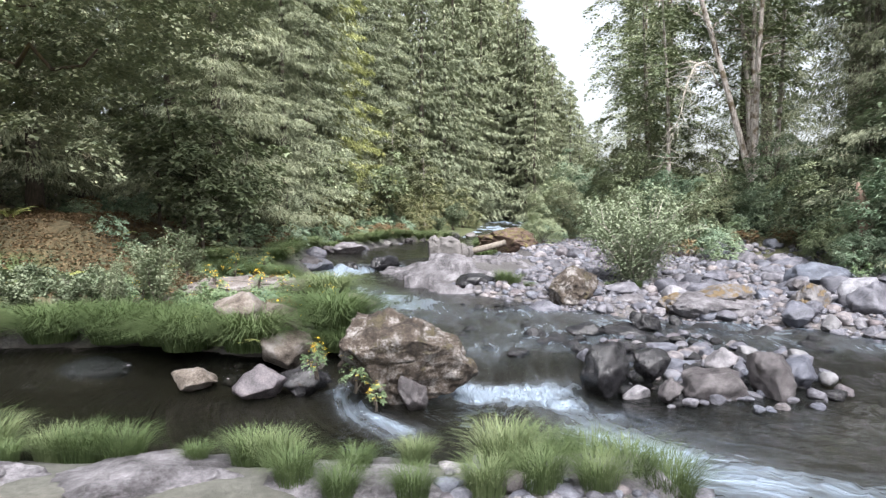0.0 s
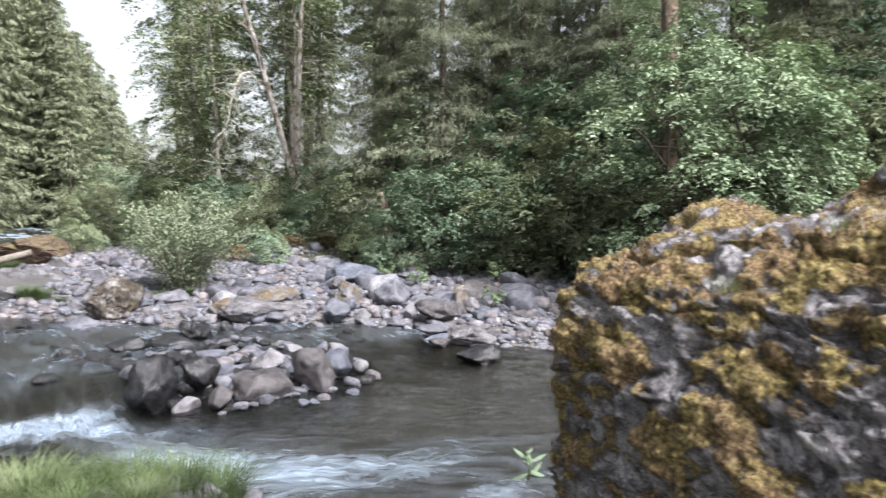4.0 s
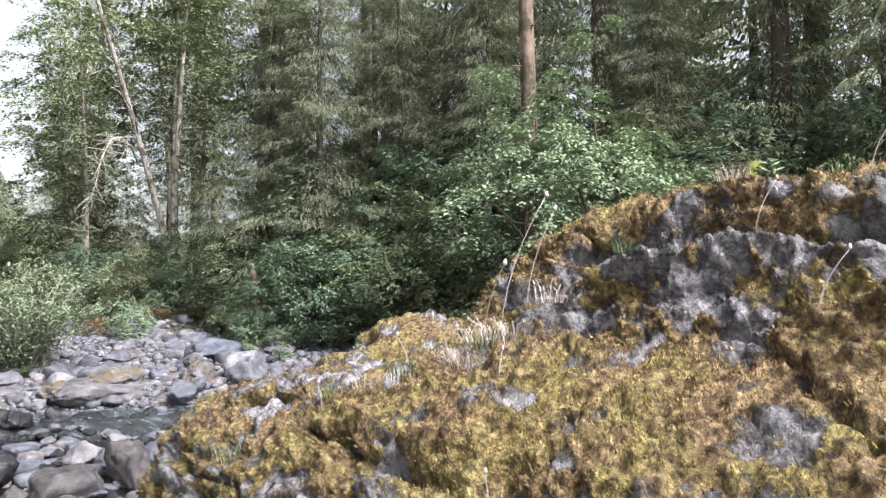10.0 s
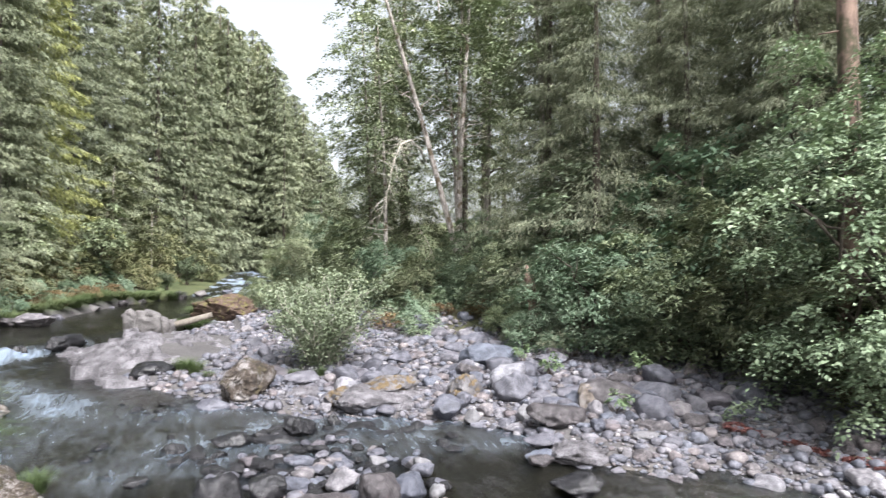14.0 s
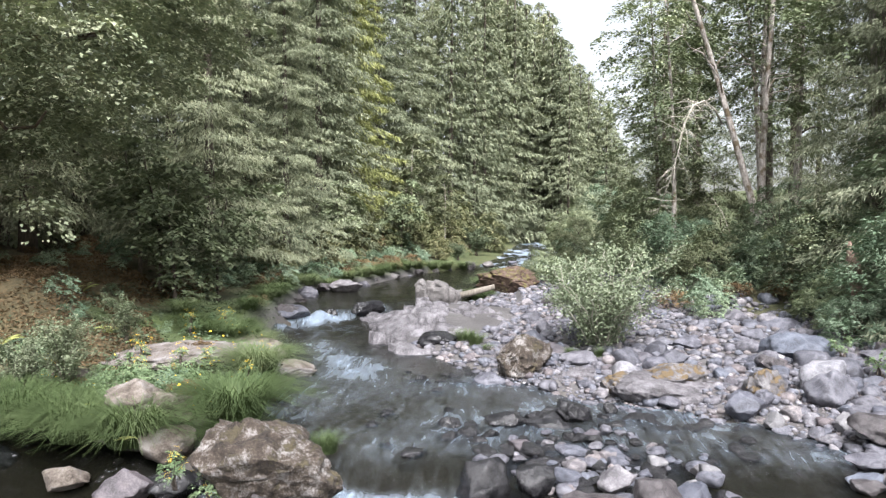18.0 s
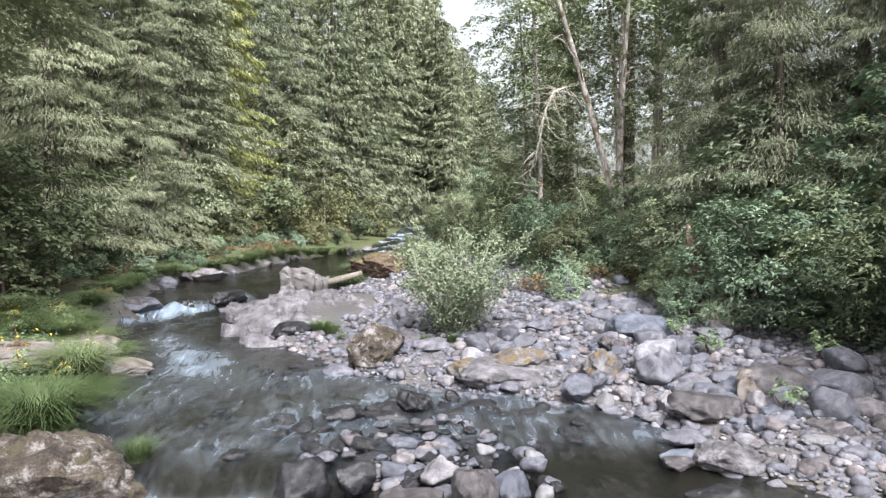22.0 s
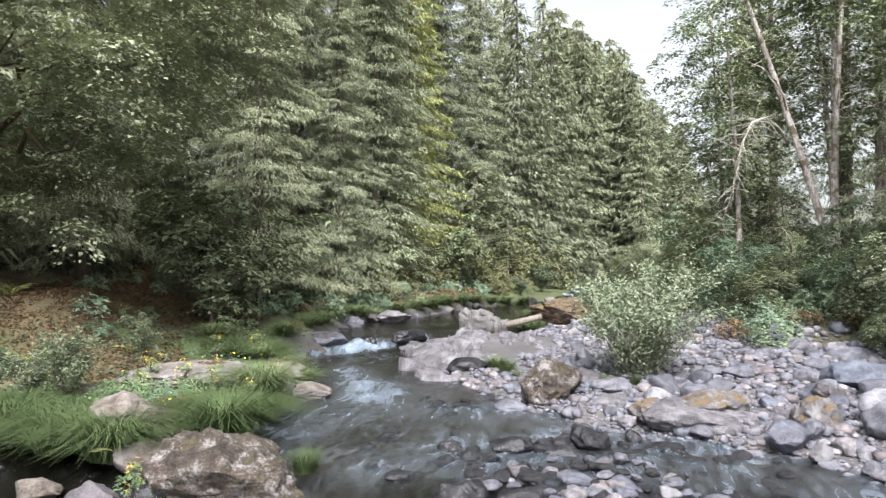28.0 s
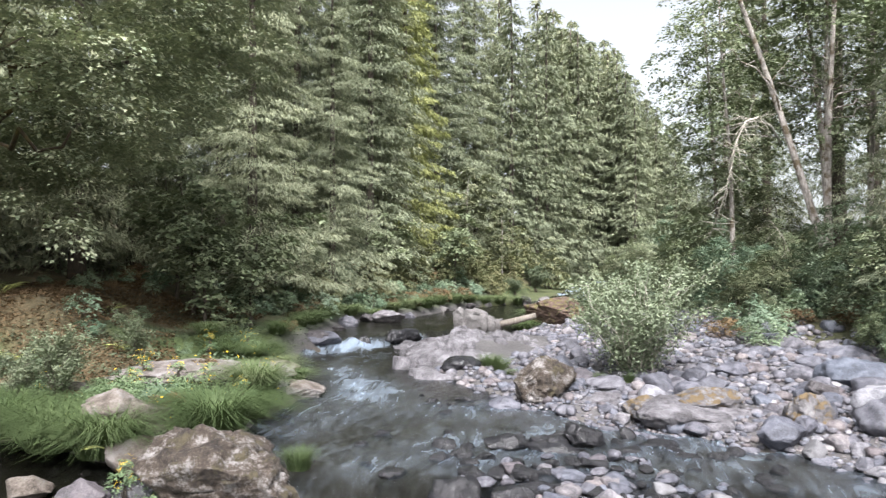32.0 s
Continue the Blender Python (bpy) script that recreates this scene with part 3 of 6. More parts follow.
# ---- stones ----
def rock_shape(seed, level=3, cuts=9, lumps=0.28):
    """A worn stone inside the box -0.5 to 0.5, standing on z = 0 to 1."""
    r = np.random.default_rng(seed)
    bm = bmesh.new()
    bmesh.ops.create_icosphere(bm, subdivisions=level, radius=1)
    v = np.array([x.co[:] for x in bm.verts])
    f = [[x.index for x in q.verts] for q in bm.faces]
    bm.free()
    v = v * (1 + lumps * fbm(v * 1.3 + seed * 7.7, 3, seed))[:, None]
    for _ in range(cuts):
        n = r.normal(size=3)
        n /= np.linalg.norm(n)
        h = r.uniform(0.55, 0.85)
        over = np.maximum(v @ n - h, 0)
        v = v - np.outer(over * 0.96, n)
    v = v + 0.035 * fbm(v * 5 + seed, 3, seed + 50)[:, None] * v
    if level > 3:
        u = v / np.linalg.norm(v, axis=1)[:, None]
        pit = 1 - np.abs(vnoise(v * 2.6 + seed, seed + 71))
        v = v + (0.05 * fbm(v * 4 + seed, 4, seed + 60, 0.6) - 0.06 * smooth(0.88, 1, pit))[:, None] * u
    v = (v - v.min(0)) / (v.max(0) - v.min(0)) - np.array([0.5, 0.5, 0.0])
    return v, f


ROUND = [rock_shape(100 + i, 3, 7, 0.25) for i in range(8)]
BLOCKY = [rock_shape(200 + i, 4, 15, 0.3) for i in range(14)]


def boulder(name, x, y, z, w, dep, h, material, label, seed, turn=0.0, group="", level=None, shape=None):
    """One stone as a thing of its own, sunk a little into what it lies on."""
    v, f = shape or (BLOCKY[seed % len(BLOCKY)] if level is None else rock_shape(seed, level, 11, 0.3))
    ob = new(name, mesh(name, v * np.array([w, dep, h]), f, material))
    ob.matrix_basis = pose(x, y, z, 0, 0, turn)
    return tagged(ob, label, "rock", group)

MATERIALS = {"grey": M_GREY, "dark": M_DARK, "wet": M_WET, "tan": M_TAN, "brown": M_BROWN, "orange": M_ORANGE, "pale": M_PALE, "bed": M_BED}
LABELS = {"grey": "grey rounded river boulder on the cobble bar", "dark": "dark purple-grey boulder standing at the water", "wet": "wet black rock washed by the stream",
          "tan": "tan lichened rock on the grassy bank", "brown": "brown lichened boulder beside the small fall", "orange": "grey boulder capped with orange-brown moss",
          "pale": "pale almost white river stone", "bed": "broad pale bedrock hump at the water"}
# kind, x, y, base z, width, depth, height, turn, seed
STONES = [
    ("tan", -2.8, 12.3, -0.4, 0.95, 0.8, 0.8, 20, 1), ("grey", -3.0, 11.2, -0.6, 0.85, 0.7, 0.66, 0, 2), ("wet", -2.35, 11.55, -0.6, 0.95, 0.6, 0.55, 10, 3),
    ("dark", -0.46, 10.45, -0.62, 0.5, 0.5, 0.66, 15, 4), ("tan", -3.6, 13.1, 0.1, 0.75, 0.6, 0.6, 30, 5), ("tan", -2.9, 13.0, 0.1, 0.6, 0.6, 0.55, 70, 6),
    ("tan", -2.5, 18.6, -0.15, 1.2, 1.4, 0.5, 0, 7), ("grey", 2.6, 18.2, -0.25, 0.95, 0.8, 0.45, 0, 9),
    ("dark", 9.79, 13.52, -0.12, 1.61, 1.15, 0.70, 0, 18), ("grey", 9.79, 15.71, 0.0, 1.21, 0.95, 0.9, 20, 16), ("tan", 11.09, 14.43, 0.0, 0.86, 0.65, 0.72, 10, 55), ("dark", 11.75, 14.60, 0.0, 1.63, 1.16, 0.85, -8, 47),
    ("grey", 10.79, 19.82, 0.2, 1.9, 1.4, 0.85, -15, 20), ("grey", 10.51, 24.62, 0.25, 1.5, 1.1, 0.56, 0, 19), ("grey", 11.68, 23.54, 0.25, 1.9, 1.3, 0.72, 30, 51), ("orange", 8.55, 16.1, -0.1, 1.1, 0.9, 0.95, 80, 15),
    ("grey", 7.79, 15.15, -0.08, 0.86, 0.65, 0.62, 0, 22), ("pale", 8.12, 14.5, -0.05, 0.36, 0.32, 0.38, 0, 23), ("pale", 9.24, 14.13, -0.12, 0.32, 0.3, 0.55, 10, 17), ("grey", 8.92, 12.6, -0.15, 0.8, 0.57, 0.28, 0, 56),
    ("dark", 8.48, 11.79, -0.3, 0.5, 0.38, 0.28, 0, 57), ("bed", 9.3, 11.8, -0.3, 1.2, 0.9, 0.48, 0, 58), ("wet", 8.6, 10.6, -0.45, 1.1, 0.75, 0.45, 0, 59), ("pale", 11.05, 12.1, -0.1, 0.72, 0.5, 0.28, 0, 60),
    ("dark", 13.09, 16.19, 0.16, 1.16, 0.83, 0.46, 20, 61), ("dark", 14.27, 15.84, 0.1, 0.81, 0.6, 0.5, 0, 62), ("dark", 11.54, 12.71, -0.1, 0.64, 0.46, 0.32, 0, 63), ("grey", 12.7, 19.25, 0.3, 1.19, 0.85, 0.45, 0, 45),
    ("grey", 10.15, 11.5, -0.25, 0.25, 0.2, 0.32, 0, 64), ("dark", 10.45, 11.45, -0.25, 0.5, 0.4, 0.28, 0, 65), ("orange", 6.83, 17.0, 0.0, 1.6, 1.1, 0.72, 165, 13), ("bed", 6.6, 16.6, -0.25, 2.5, 1.7, 0.82, 0, 14), ("orange", 5.65, 16.9, -0.15, 0.95, 0.7, 0.7, 40, 12),
    ("grey", 9.05, 16.6, 0.1, 0.45, 0.4, 0.4, 0, 24), ("grey", 8.35, 15.55, 0.0, 0.5, 0.42, 0.5, 30, 66), ("grey", 10.55, 16.6, 0.15, 0.6, 0.5, 0.42, 0, 67), ("pale", 10.4, 15.0, 0.08, 0.42, 0.36, 0.35, 0, 68), ("dark", 12.6, 12.6, -0.05, 0.7, 0.5, 0.35, 0, 69),
    ("grey", 5.0, 19.3, 0.05, 1.0, 0.8, 0.5, 0, 70), ("bed", 4.9, 18.1, -0.1, 1.3, 0.9, 0.45, 20, 71), ("grey", 7.4, 19.2, 0.15, 0.9, 0.7, 0.5, 0, 72), ("grey", 8.3, 21.2, 0.2, 1.0, 0.8, 0.5, 40, 73), ("dark", 9.6, 18.4, 0.2, 0.7, 0.6, 0.5, 0, 74),
    ("wet", 1.1, 22.4, -0.2, 1.5, 1.2, 0.75, 10, 10), ("wet", 5.4, 20.2, 0.0, 0.55, 0.5, 0.55, 0, 11), 
    ("wet", 2.62, 11.2, -0.5, 0.85, 0.7, 0.92, 30, 25), ("dark", 4.2, 10.6, -0.5, 1.05, 0.7, 0.58, 0, 26), ("dark", 5.05, 10.6, -0.45, 0.85, 0.75, 0.8, 60, 27),
    ("grey", 5.62, 10.9, -0.4, 0.55, 0.55, 0.6, 0, 28), ("wet", 3.4, 11.25, -0.35, 0.6, 0.5, 0.62, 0, 29), ("grey", 4.63, 11.45, -0.25, 0.6, 0.45, 0.5, 0, 30),
    ("wet", 3.0, 14.6, -0.25, 0.9, 0.5, 0.42, 0, 31), ("wet", 4.4, 15.0, -0.25, 0.75, 0.6, 0.6, 0, 32), ("wet", 5.2, 15.5, -0.15, 0.32, 0.3, 0.35, 0, 33),
    ("wet", 1.9, 14.3, -0.25, 0.5, 0.4, 0.38, 0, 34), ("wet", 3.85, 14.5, -0.25, 1.0, 0.5, 0.34, 0, 35), ("grey", -5.0, 26.8, 0.1, 1.5, 1.2, 0.7, 0, 36),
    ("grey", -6.3, 33.8, 0.2, 1.4, 1.0, 0.7, 0, 37), ("grey", -4.9, 36.3, 0.2, 1.7, 1.2, 0.8, 0, 38), ("wet", -2.5, 29.6, -0.05, 1.9, 0.8, 0.75, 55, 39),
    ("wet", -3.8, 28.3, -0.1, 0.8, 0.6, 0.6, 30, 40), ("pale", -6.3, 12.5, -0.65, 1.3, 0.6, 0.5, 5, 41), ("grey", 8.6, 12.0, -0.4, 0.65, 0.5, 0.42, 0, 42),
    ("tan", -4.6, 13.4, -0.2, 0.6, 0.5, 0.45, 0, 43), ("dark", 3.5, 10.6, -0.5, 0.4, 0.4, 0.45, 0, 44), 
    ("tan", -4.1, 18.4, -0.1, 2.6, 3.0, 0.62, 20, 53), ("tan", -4.4, 21.0, 0.0, 1.6, 1.8, 0.5, 60, 54), ("orange", 11.5, 28.6, 0.4, 1.3, 0.9, 0.6, 0, 52),
]
for kind, x, y, z, w, dep, h, turn, seed in STONES:
    boulder("rock", x, y, z, w, dep, h, MATERIALS[kind], LABELS[kind], seed, turn, shape=rock_shape(seed, 5, 5, 0.4) if kind in ("orange", "bed") else None)
boulder("boulder", -0.62, 11.05, -0.6, 2.2, 1.7, 1.62, M_BROWN, "large brown lichened boulder beside the small fall", 907, 15, shape=rock_shape(907, 6, 6, 0.3))
boulder("boulder", 3.6, 18.75, -0.25, 1.85, 1.3, 1.32, M_BROWN, "brown angular boulder at the edge of the bar", 911, 35, level=6)
def split_slab():
    """A tilted block with upright splits across its face."""
    v, f = rock_shape(921, 6, 2, 0.08)
    v = np.sign(v - [0, 0, 0.5]) * np.abs((v - [0, 0, 0.5]) * 2) ** 0.5 / 2 + [0, 0, 0.5]
    v[:, 2] *= 1 - 0.3 * smooth(-0.1, 0.5, v[:, 0]) - 0.06 * np.floor(v[:, 0] * 4 + 0.3) % 0.12
    for x, depth in ((-0.22, 0.09), (0.02, 0.13), (0.2, 0.08), (0.36, 0.07)):
        cut = depth * np.exp(-((v[:, 0] - x + 0.08 * (v[:, 2] - 0.5) + 0.015 * np.sin(v[:, 2] * 14)) / 0.018) ** 2)
        v[:, 1:] = v[:, 1:] - cut[:, None] * (v[:, 1:] - [0, 0.4]) * 2
    v = v + 0.022 * fbm(v * 5, 4, 9)[:, None]
    v[:, :2] *= (0.86 + 0.14 * smooth(0.1, 0.5, v[:, 2]))[:, None]
    return v, f


boulder("boulder", 0.35, 31.3, 0.2, 2.15, 1.4, 1.3, M_SLAB, "pale split slab boulder standing in the upper pool", 921, 0, shape=split_slab())
boulder("gravel_mound", 3.5, 37.2, 0.1, 3.4, 2.4, 1.6, M_BRACKENROCK, "low mound of reddish gravel and roots by the pool", 951, 0, level=6)


def apron_mesh():
    """Broad low bedrock with steps, cracks and worn hollows."""
    x, y, f = grid(np.arange(-2.9, 4.7, 0.07), np.arange(20.6, 32.6, 0.07))
    q = np.stack([x, y, np.zeros(len(x))], 1)
    shape = 1 - np.hypot((x - 0.9 + 0.12 * (y - 27)) / 3.0, (y - 26.6) / 5.6) + 0.18 * fbm(q * 0.7, 3, 33)
    tilt = (x * 0.5 + y * 0.87) * 1.1 + 0.6 * fbm(q * 0.5, 2, 34)
    steps = 0.13 * (np.floor(tilt) % 3) * smooth(0.0, 0.25, tilt % 1.0)
    _, plate = chips(q * np.array([0.9, 0.5, 1]) + 0.25 * fbm(q * 1.2, 2, 36)[:, None], 45)
    crack = 1 - np.abs(vnoise(q * np.array([0.8, 0.5, 1]) + 0.4 * fbm(q, 2, 35)[:, None], 46))
    z = 0.02 + 0.42 * smooth(0.0, 0.5, shape) + 0.9 * steps + 0.36 * (plate - 0.5) - 0.26 * smooth(0.88, 1, crack) + 0.07 * fbm(q * 2.2, 4, 38)
    z = np.where(shape > 0, z, -0.6)
    keep = (shape > -0.15)[f].all(1)
    return mesh("bedrock_apron", np.stack([x, y, z], 1), f[keep].tolist(), M_BED)


tagged(new("bedrock_apron", apron_mesh()), "broad pale bedrock shelf stepped and cracked beside the upper fall", "bedrock")
for x, y, w, turn, seed in ((-3.0, 7.0, 2.4, 10, 941), (-0.6, 6.9, 2.6, -8, 942), (1.7, 6.9, 1.6, 0, 943), (-5.2, 7.3, 2.2, 30, 944)):
    boulder("bedrock_slab", x, y, -0.55, w, 1.9, 0.5, M_BED, "pale bedrock slab at the near water's edge", seed, turn, level=6)

# ---- loose cobbles: the larger near ones singly, the rest as one sheet of stones ----
def scatter(n, box, seed, test):
    r = np.random.default_rng(seed)
    x, y = r.uniform(box[0], box[1], n), r.uniform(box[2], box[3], n)
    k = test(x, y)
    return x[k], y[k]


def on_bar(x, y):
    d = inside_water(x, y)
    right = ~left_bank(x, y) & (y > 4) & (((x - 0.9) / 2.6) ** 2 + ((y - 27) / 4.6) ** 2 > 1)
    mid = (((x - 4.4) / 1.9) ** 2 + ((y - 11.8) / 2.3) ** 2) < 1
    return (right & (d < 0.3) & (d > -12)) | mid


def stones_mesh(name, xs, ys, sizes, material, seed, sink=0.3, lift=0.0):
    r = np.random.default_rng(seed)
    zs = ground(xs, ys)
    V, F, n = [], [], 0
    small = [rock_shape(300 + i, 2, 5, 0.25) for i in range(8)]
    tiny = [rock_shape(320 + i, 1, 2, 0.35) for i in range(8)]
    for x, y, z, s in zip(xs, ys, zs, sizes):
        v, f = (small if s > 0.22 and y < 17.5 else tiny)[r.integers(8)]
        a = r.uniform(0, 6.28)
        w = v * np.array([s, s * r.uniform(0.65, 1), s * r.uniform(0.4, 0.75)])
        w = np.stack([w[:, 0] * math.cos(a) - w[:, 1] * math.sin(a) + x, w[:, 0] * math.sin(a) + w[:, 1] * math.cos(a) + y, w[:, 2] + z - sink * s * 0.5 + lift], 1)
        V.append(w)
        F.append(np.array(f) + n)
        n += len(w)
    return mesh(name, np.concatenate(V), np.concatenate(F).tolist(), material)


r = np.random.default_rng(11)
xs, ys = scatter(30000, (0, 24, 2, 44), 12, on_bar)
sizes = np.clip(r.lognormal(-1.78, 0.45, len(xs)), 0.07, 0.42)
tagged(new("cobbles", stones_mesh("cobbles", xs, ys, sizes, M_COBBLE, 13)), "countless grey, white and brown cobbles of the gravel bar", "cobbles", kind="stuff")
xs, ys = scatter(17000, (2.4, 16, 3, 19), 18, on_bar)
tagged(new("pebbles", stones_mesh("pebbles", xs, ys, np.clip(r.lognormal(-2.4, 0.35, len(xs)), 0.05, 0.16), M_COBBLE, 19, 0.5)), "small grey and white pebbles between the stones of the bar", "pebbles", kind="stuff")
xs, ys = scatter(1800, (-8, 16, 3, 20), 14, lambda x, y: (inside_water(x, y) > 0.2))
tagged(new("streambed_stones", stones_mesh("streambed_stones", xs, ys, np.clip(r.lognormal(-1.7, 0.5, len(xs)), 0.08, 0.5), M_TAN, 15, 0.8)), "brown stones on the stream bed under water", "stones", kind="stuff")
xs, ys = scatter(520, (2.4, 15, 8.5, 22), 16, on_bar)
for i, (x, y) in enumerate(zip(xs[:125], ys[:125])):
    s = float(np.clip(r.lognormal(-1.15, 0.35), 0.2, 0.65))
    s = min(s, 0.32) if x < 7 and y < 14.5 else s
    v, f = ROUND[i % 8]
    ob = new("cobble", bpy.data.meshes.get("cobble_%d" % (i % 8)) or mesh("cobble_%d" % (i % 8), v, f, M_GREY))
    ob.matrix_basis = Matrix.LocRotScale((x, y, ground_at(x, y) - 0.12 * s), Euler((0, 0, r.uniform(0, 6.28))), (s, s * r.uniform(0.65, 1), s * r.uniform(0.45, 0.8)))
    tagged(ob, "rounded grey river cobble lying on the gravel bar", "cobble", "cobbles of the gravel bar")
for x, y, z, s in ((6.18, 12.0, -0.1, 0.34), (6.1, 10.9, -0.28, 0.36), (5.45, 12.35, -0.1, 0.34), (5.8, 11.6, -0.15, 0.24)):
    boulder("cobble", x, y, z, s, s * 0.75, s * 0.6, M_PALE, "smooth pale cobble lying on the mid-stream bar", 0, r.uniform(0, 180), "cobbles of the gravel bar", shape=ROUND[int(s * 100) % 8])


# ---- the great mossy rock beside the camera ----
CX, CY, HX, HY, LOW = 4.7, 0.15, 3.0, 2.75, -0.5
PROFILE = ((1.6, 1.75, 1.87, 2.0, 2.2, 2.45, 2.74, 9.0), (1.95, 2.12, 2.26, 2.38, 2.5, 2.6, 2.66, 2.7))


def crag_height(x, y):
    q = ((np.abs(x - CX) / HX) ** 4 + (np.abs(y - CY) / HY) ** 4) ** 0.25
    wave = 0.08 * fbm(flat3(x, y, 1.7), 2, 90)
    back = x + wave - 0.6 * np.maximum(y - 0.6, 0)
    top = np.interp(x + 0.6 * wave, *PROFILE) + 0.38 * smooth(2.5, 3.05, back) - 0.1 * smooth(3.1, 3.6, back)
    top = top - 0.12 * np.maximum(y - 0.35, 0) + 0.05 * (1 - smooth(0.2, 0.6, y)) * (1 - smooth(1.95, 2.2, x)) + 0.22 * np.exp(-(((x - 4.0) / 0.5) ** 2 + ((y + 0.35) / 0.35) ** 2))
    # beyond the crest the back falls away in two humps with a groove between
    far = np.hypot(x - 2.3, y + 0.3)
    turn = np.degrees(np.arctan2(x - 2.16, y + 0.33))
    behind = smooth(0.25, 0.8, y) * smooth(2.4, 3.1, x)
    top = top - behind * (0.36 * np.maximum(far - 1.45, 0) + 0.14 * smooth(1.1, 1.7, far) * (np.exp(-((turn - 44) / 3.5) ** 2) + np.exp(-((turn - 60) / 3.0) ** 2)))
    for hx, hy, hz, wx, wy in ((3.82, 2.55, 2.66, 0.75, 0.6), (4.56, 1.62, 2.63, 0.55, 0.5), (4.85, 1.0, 2.62, 0.4, 0.35)):
        top = np.maximum(top, hz - 0.33 * (((x - hx) / wx) ** 2 + ((y - hy) / wy) ** 2))
    return LOW + (top - LOW) * np.clip(1 - q ** 14, 0, 1) ** 0.22


def moss_material():
    m, n, l, b = blank("mossy_volcanic_rock")
    v = coords(n, l, False)
    cov = n.new("ShaderNodeAttribute")
    cov.attribute_name = "moss"
    patch, mid, fine = noise_node(n, l, v, 5.5, 6, 0.65), noise_node(n, l, v, 20, 7, 0.7), noise_node(n, l, v, 85, 5, 0.75)
    crack = n.new("ShaderNodeTexVoronoi")
    crack.feature = "DISTANCE_TO_EDGE"
    crack.inputs["Scale"].default_value = 9.0
    bent = n.new("ShaderNodeVectorMath")
    bent.operation = "MULTIPLY_ADD"
    l.new(mid, bent.inputs[0])
    bent.inputs[1].default_value = (0.12, 0.12, 0.08)
    l.new(v, bent.inputs[2])
    l.new(bent.outputs[0], crack.inputs["Vector"])
    seam = ramp(n, [(0.0, (0.5, 0.5, 0.5)), (0.05, (1, 1, 1))])
    l.new(crack.outputs["Distance"], seam.inputs[0])
    rock = ramp(n, [(0.33, (0.022, 0.017, 0.017)), (0.39, (0.1, 0.085, 0.082)), (0.45, (0.31, 0.285, 0.305)), (0.51, (0.46, 0.435, 0.46)), (0.6, (0.68, 0.66, 0.68))])
    l.new(math_node(n, l, "ADD", math_node(n, l, "MULTIPLY", mid, 0.45), math_node(n, l, "ADD", math_node(n, l, "MULTIPLY", fine, 0.35), math_node(n, l, "MULTIPLY", patch, 0.2))), rock.inputs[0])
    stone = mixed(n, l, 1.0, rock.outputs[0], seam.outputs[0], "MULTIPLY")
    # chipped grains, each of its own tone
    for scale in (30.0, 75.0):
        grain = n.new("ShaderNodeTexVoronoi")
        grain.inputs["Scale"].default_value = scale
        l.new(bent.outputs[0], grain.inputs["Vector"])
        one = n.new("ShaderNodeSeparateColor")
        l.new(grain.outputs["Color"], one.inputs[0])
        tone = ramp(n, [(0.0, (0.4, 0.4, 0.4)), (0.5, (1.0, 1.0, 1.0)), (1.0, (1.35, 1.35, 1.35))])
        l.new(one.outputs[0], tone.inputs[0])
        stone = mixed(n, l, 0.75, stone, tone.outputs[0], "MULTIPLY")
    # crusts of pale lichen
    crust = ramp(n, [(0.53, (0, 0, 0)), (0.58, (1, 1, 1))])
    l.new(math_node(n, l, "ADD", math_node(n, l, "MULTIPLY", noise_node(n, l, v, 4.0, 3), 0.5), math_node(n, l, "MULTIPLY", noise_node(n, l, v, 38, 6, 0.7), 0.5)), crust.inputs[0])
    stone = mixed(n, l, math_node(n, l, "MULTIPLY", crust.outputs[0], 0.75), stone, (0.5, 0.49, 0.48))
    away = [math_node(n, l, "MULTIPLY", math_node(n, l, "SUBTRACT", q, 0.5), w) for q, w in ((patch, 1.5), (mid, 0.75), (fine, 0.4))]
    amount = math_node(n, l, "ADD", cov.outputs["Fac"], math_node(n, l, "ADD", away[0], math_node(n, l, "ADD", away[1], away[2])))
    soil = ramp(n, [(0.3, (0, 0, 0)), (0.43, (0.75, 0.75, 0.75))])
    k = ramp(n, [(0.47, (0, 0, 0)), (0.53, (1, 1, 1))])
    l.new(amount, soil.inputs[0])
    l.new(amount, k.inputs[0])
    col = mixed(n, l, soil.outputs[0], stone, (0.06, 0.043, 0.028))
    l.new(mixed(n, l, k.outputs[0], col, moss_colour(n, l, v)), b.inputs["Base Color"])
    b.inputs["Roughness"].default_value = 0.9
    high = math_node(n, l, "ADD", math_node(n, l, "MULTIPLY", fine, 0.8), math_node(n, l, "MULTIPLY", mid, 0.9))
    high = math_node(n, l, "ADD", high, math_node(n, l, "MULTIPLY", k.outputs[0], 0.35))
    # chipped facets of the bare rock
    for scale, weight in ((17.0, 0.5), (46.0, 0.3)):
        facet = n.new("ShaderNodeTexVoronoi")
        facet.inputs["Scale"].default_value = scale
        l.new(bent.outputs[0], facet.inputs["Vector"])
        one = n.new("ShaderNodeSeparateColor")
        l.new(facet.outputs["Color"], one.inputs[0])
        high = math_node(n, l, "ADD", high, math_node(n, l, "MULTIPLY", one.outputs[0], weight))
    bump(n, l, b, math_node(n, l, "ADD", high, math_node(n, l, "MULTIPLY", seam.outputs[0], 0.25)), 1.0, 0.055)
    return m


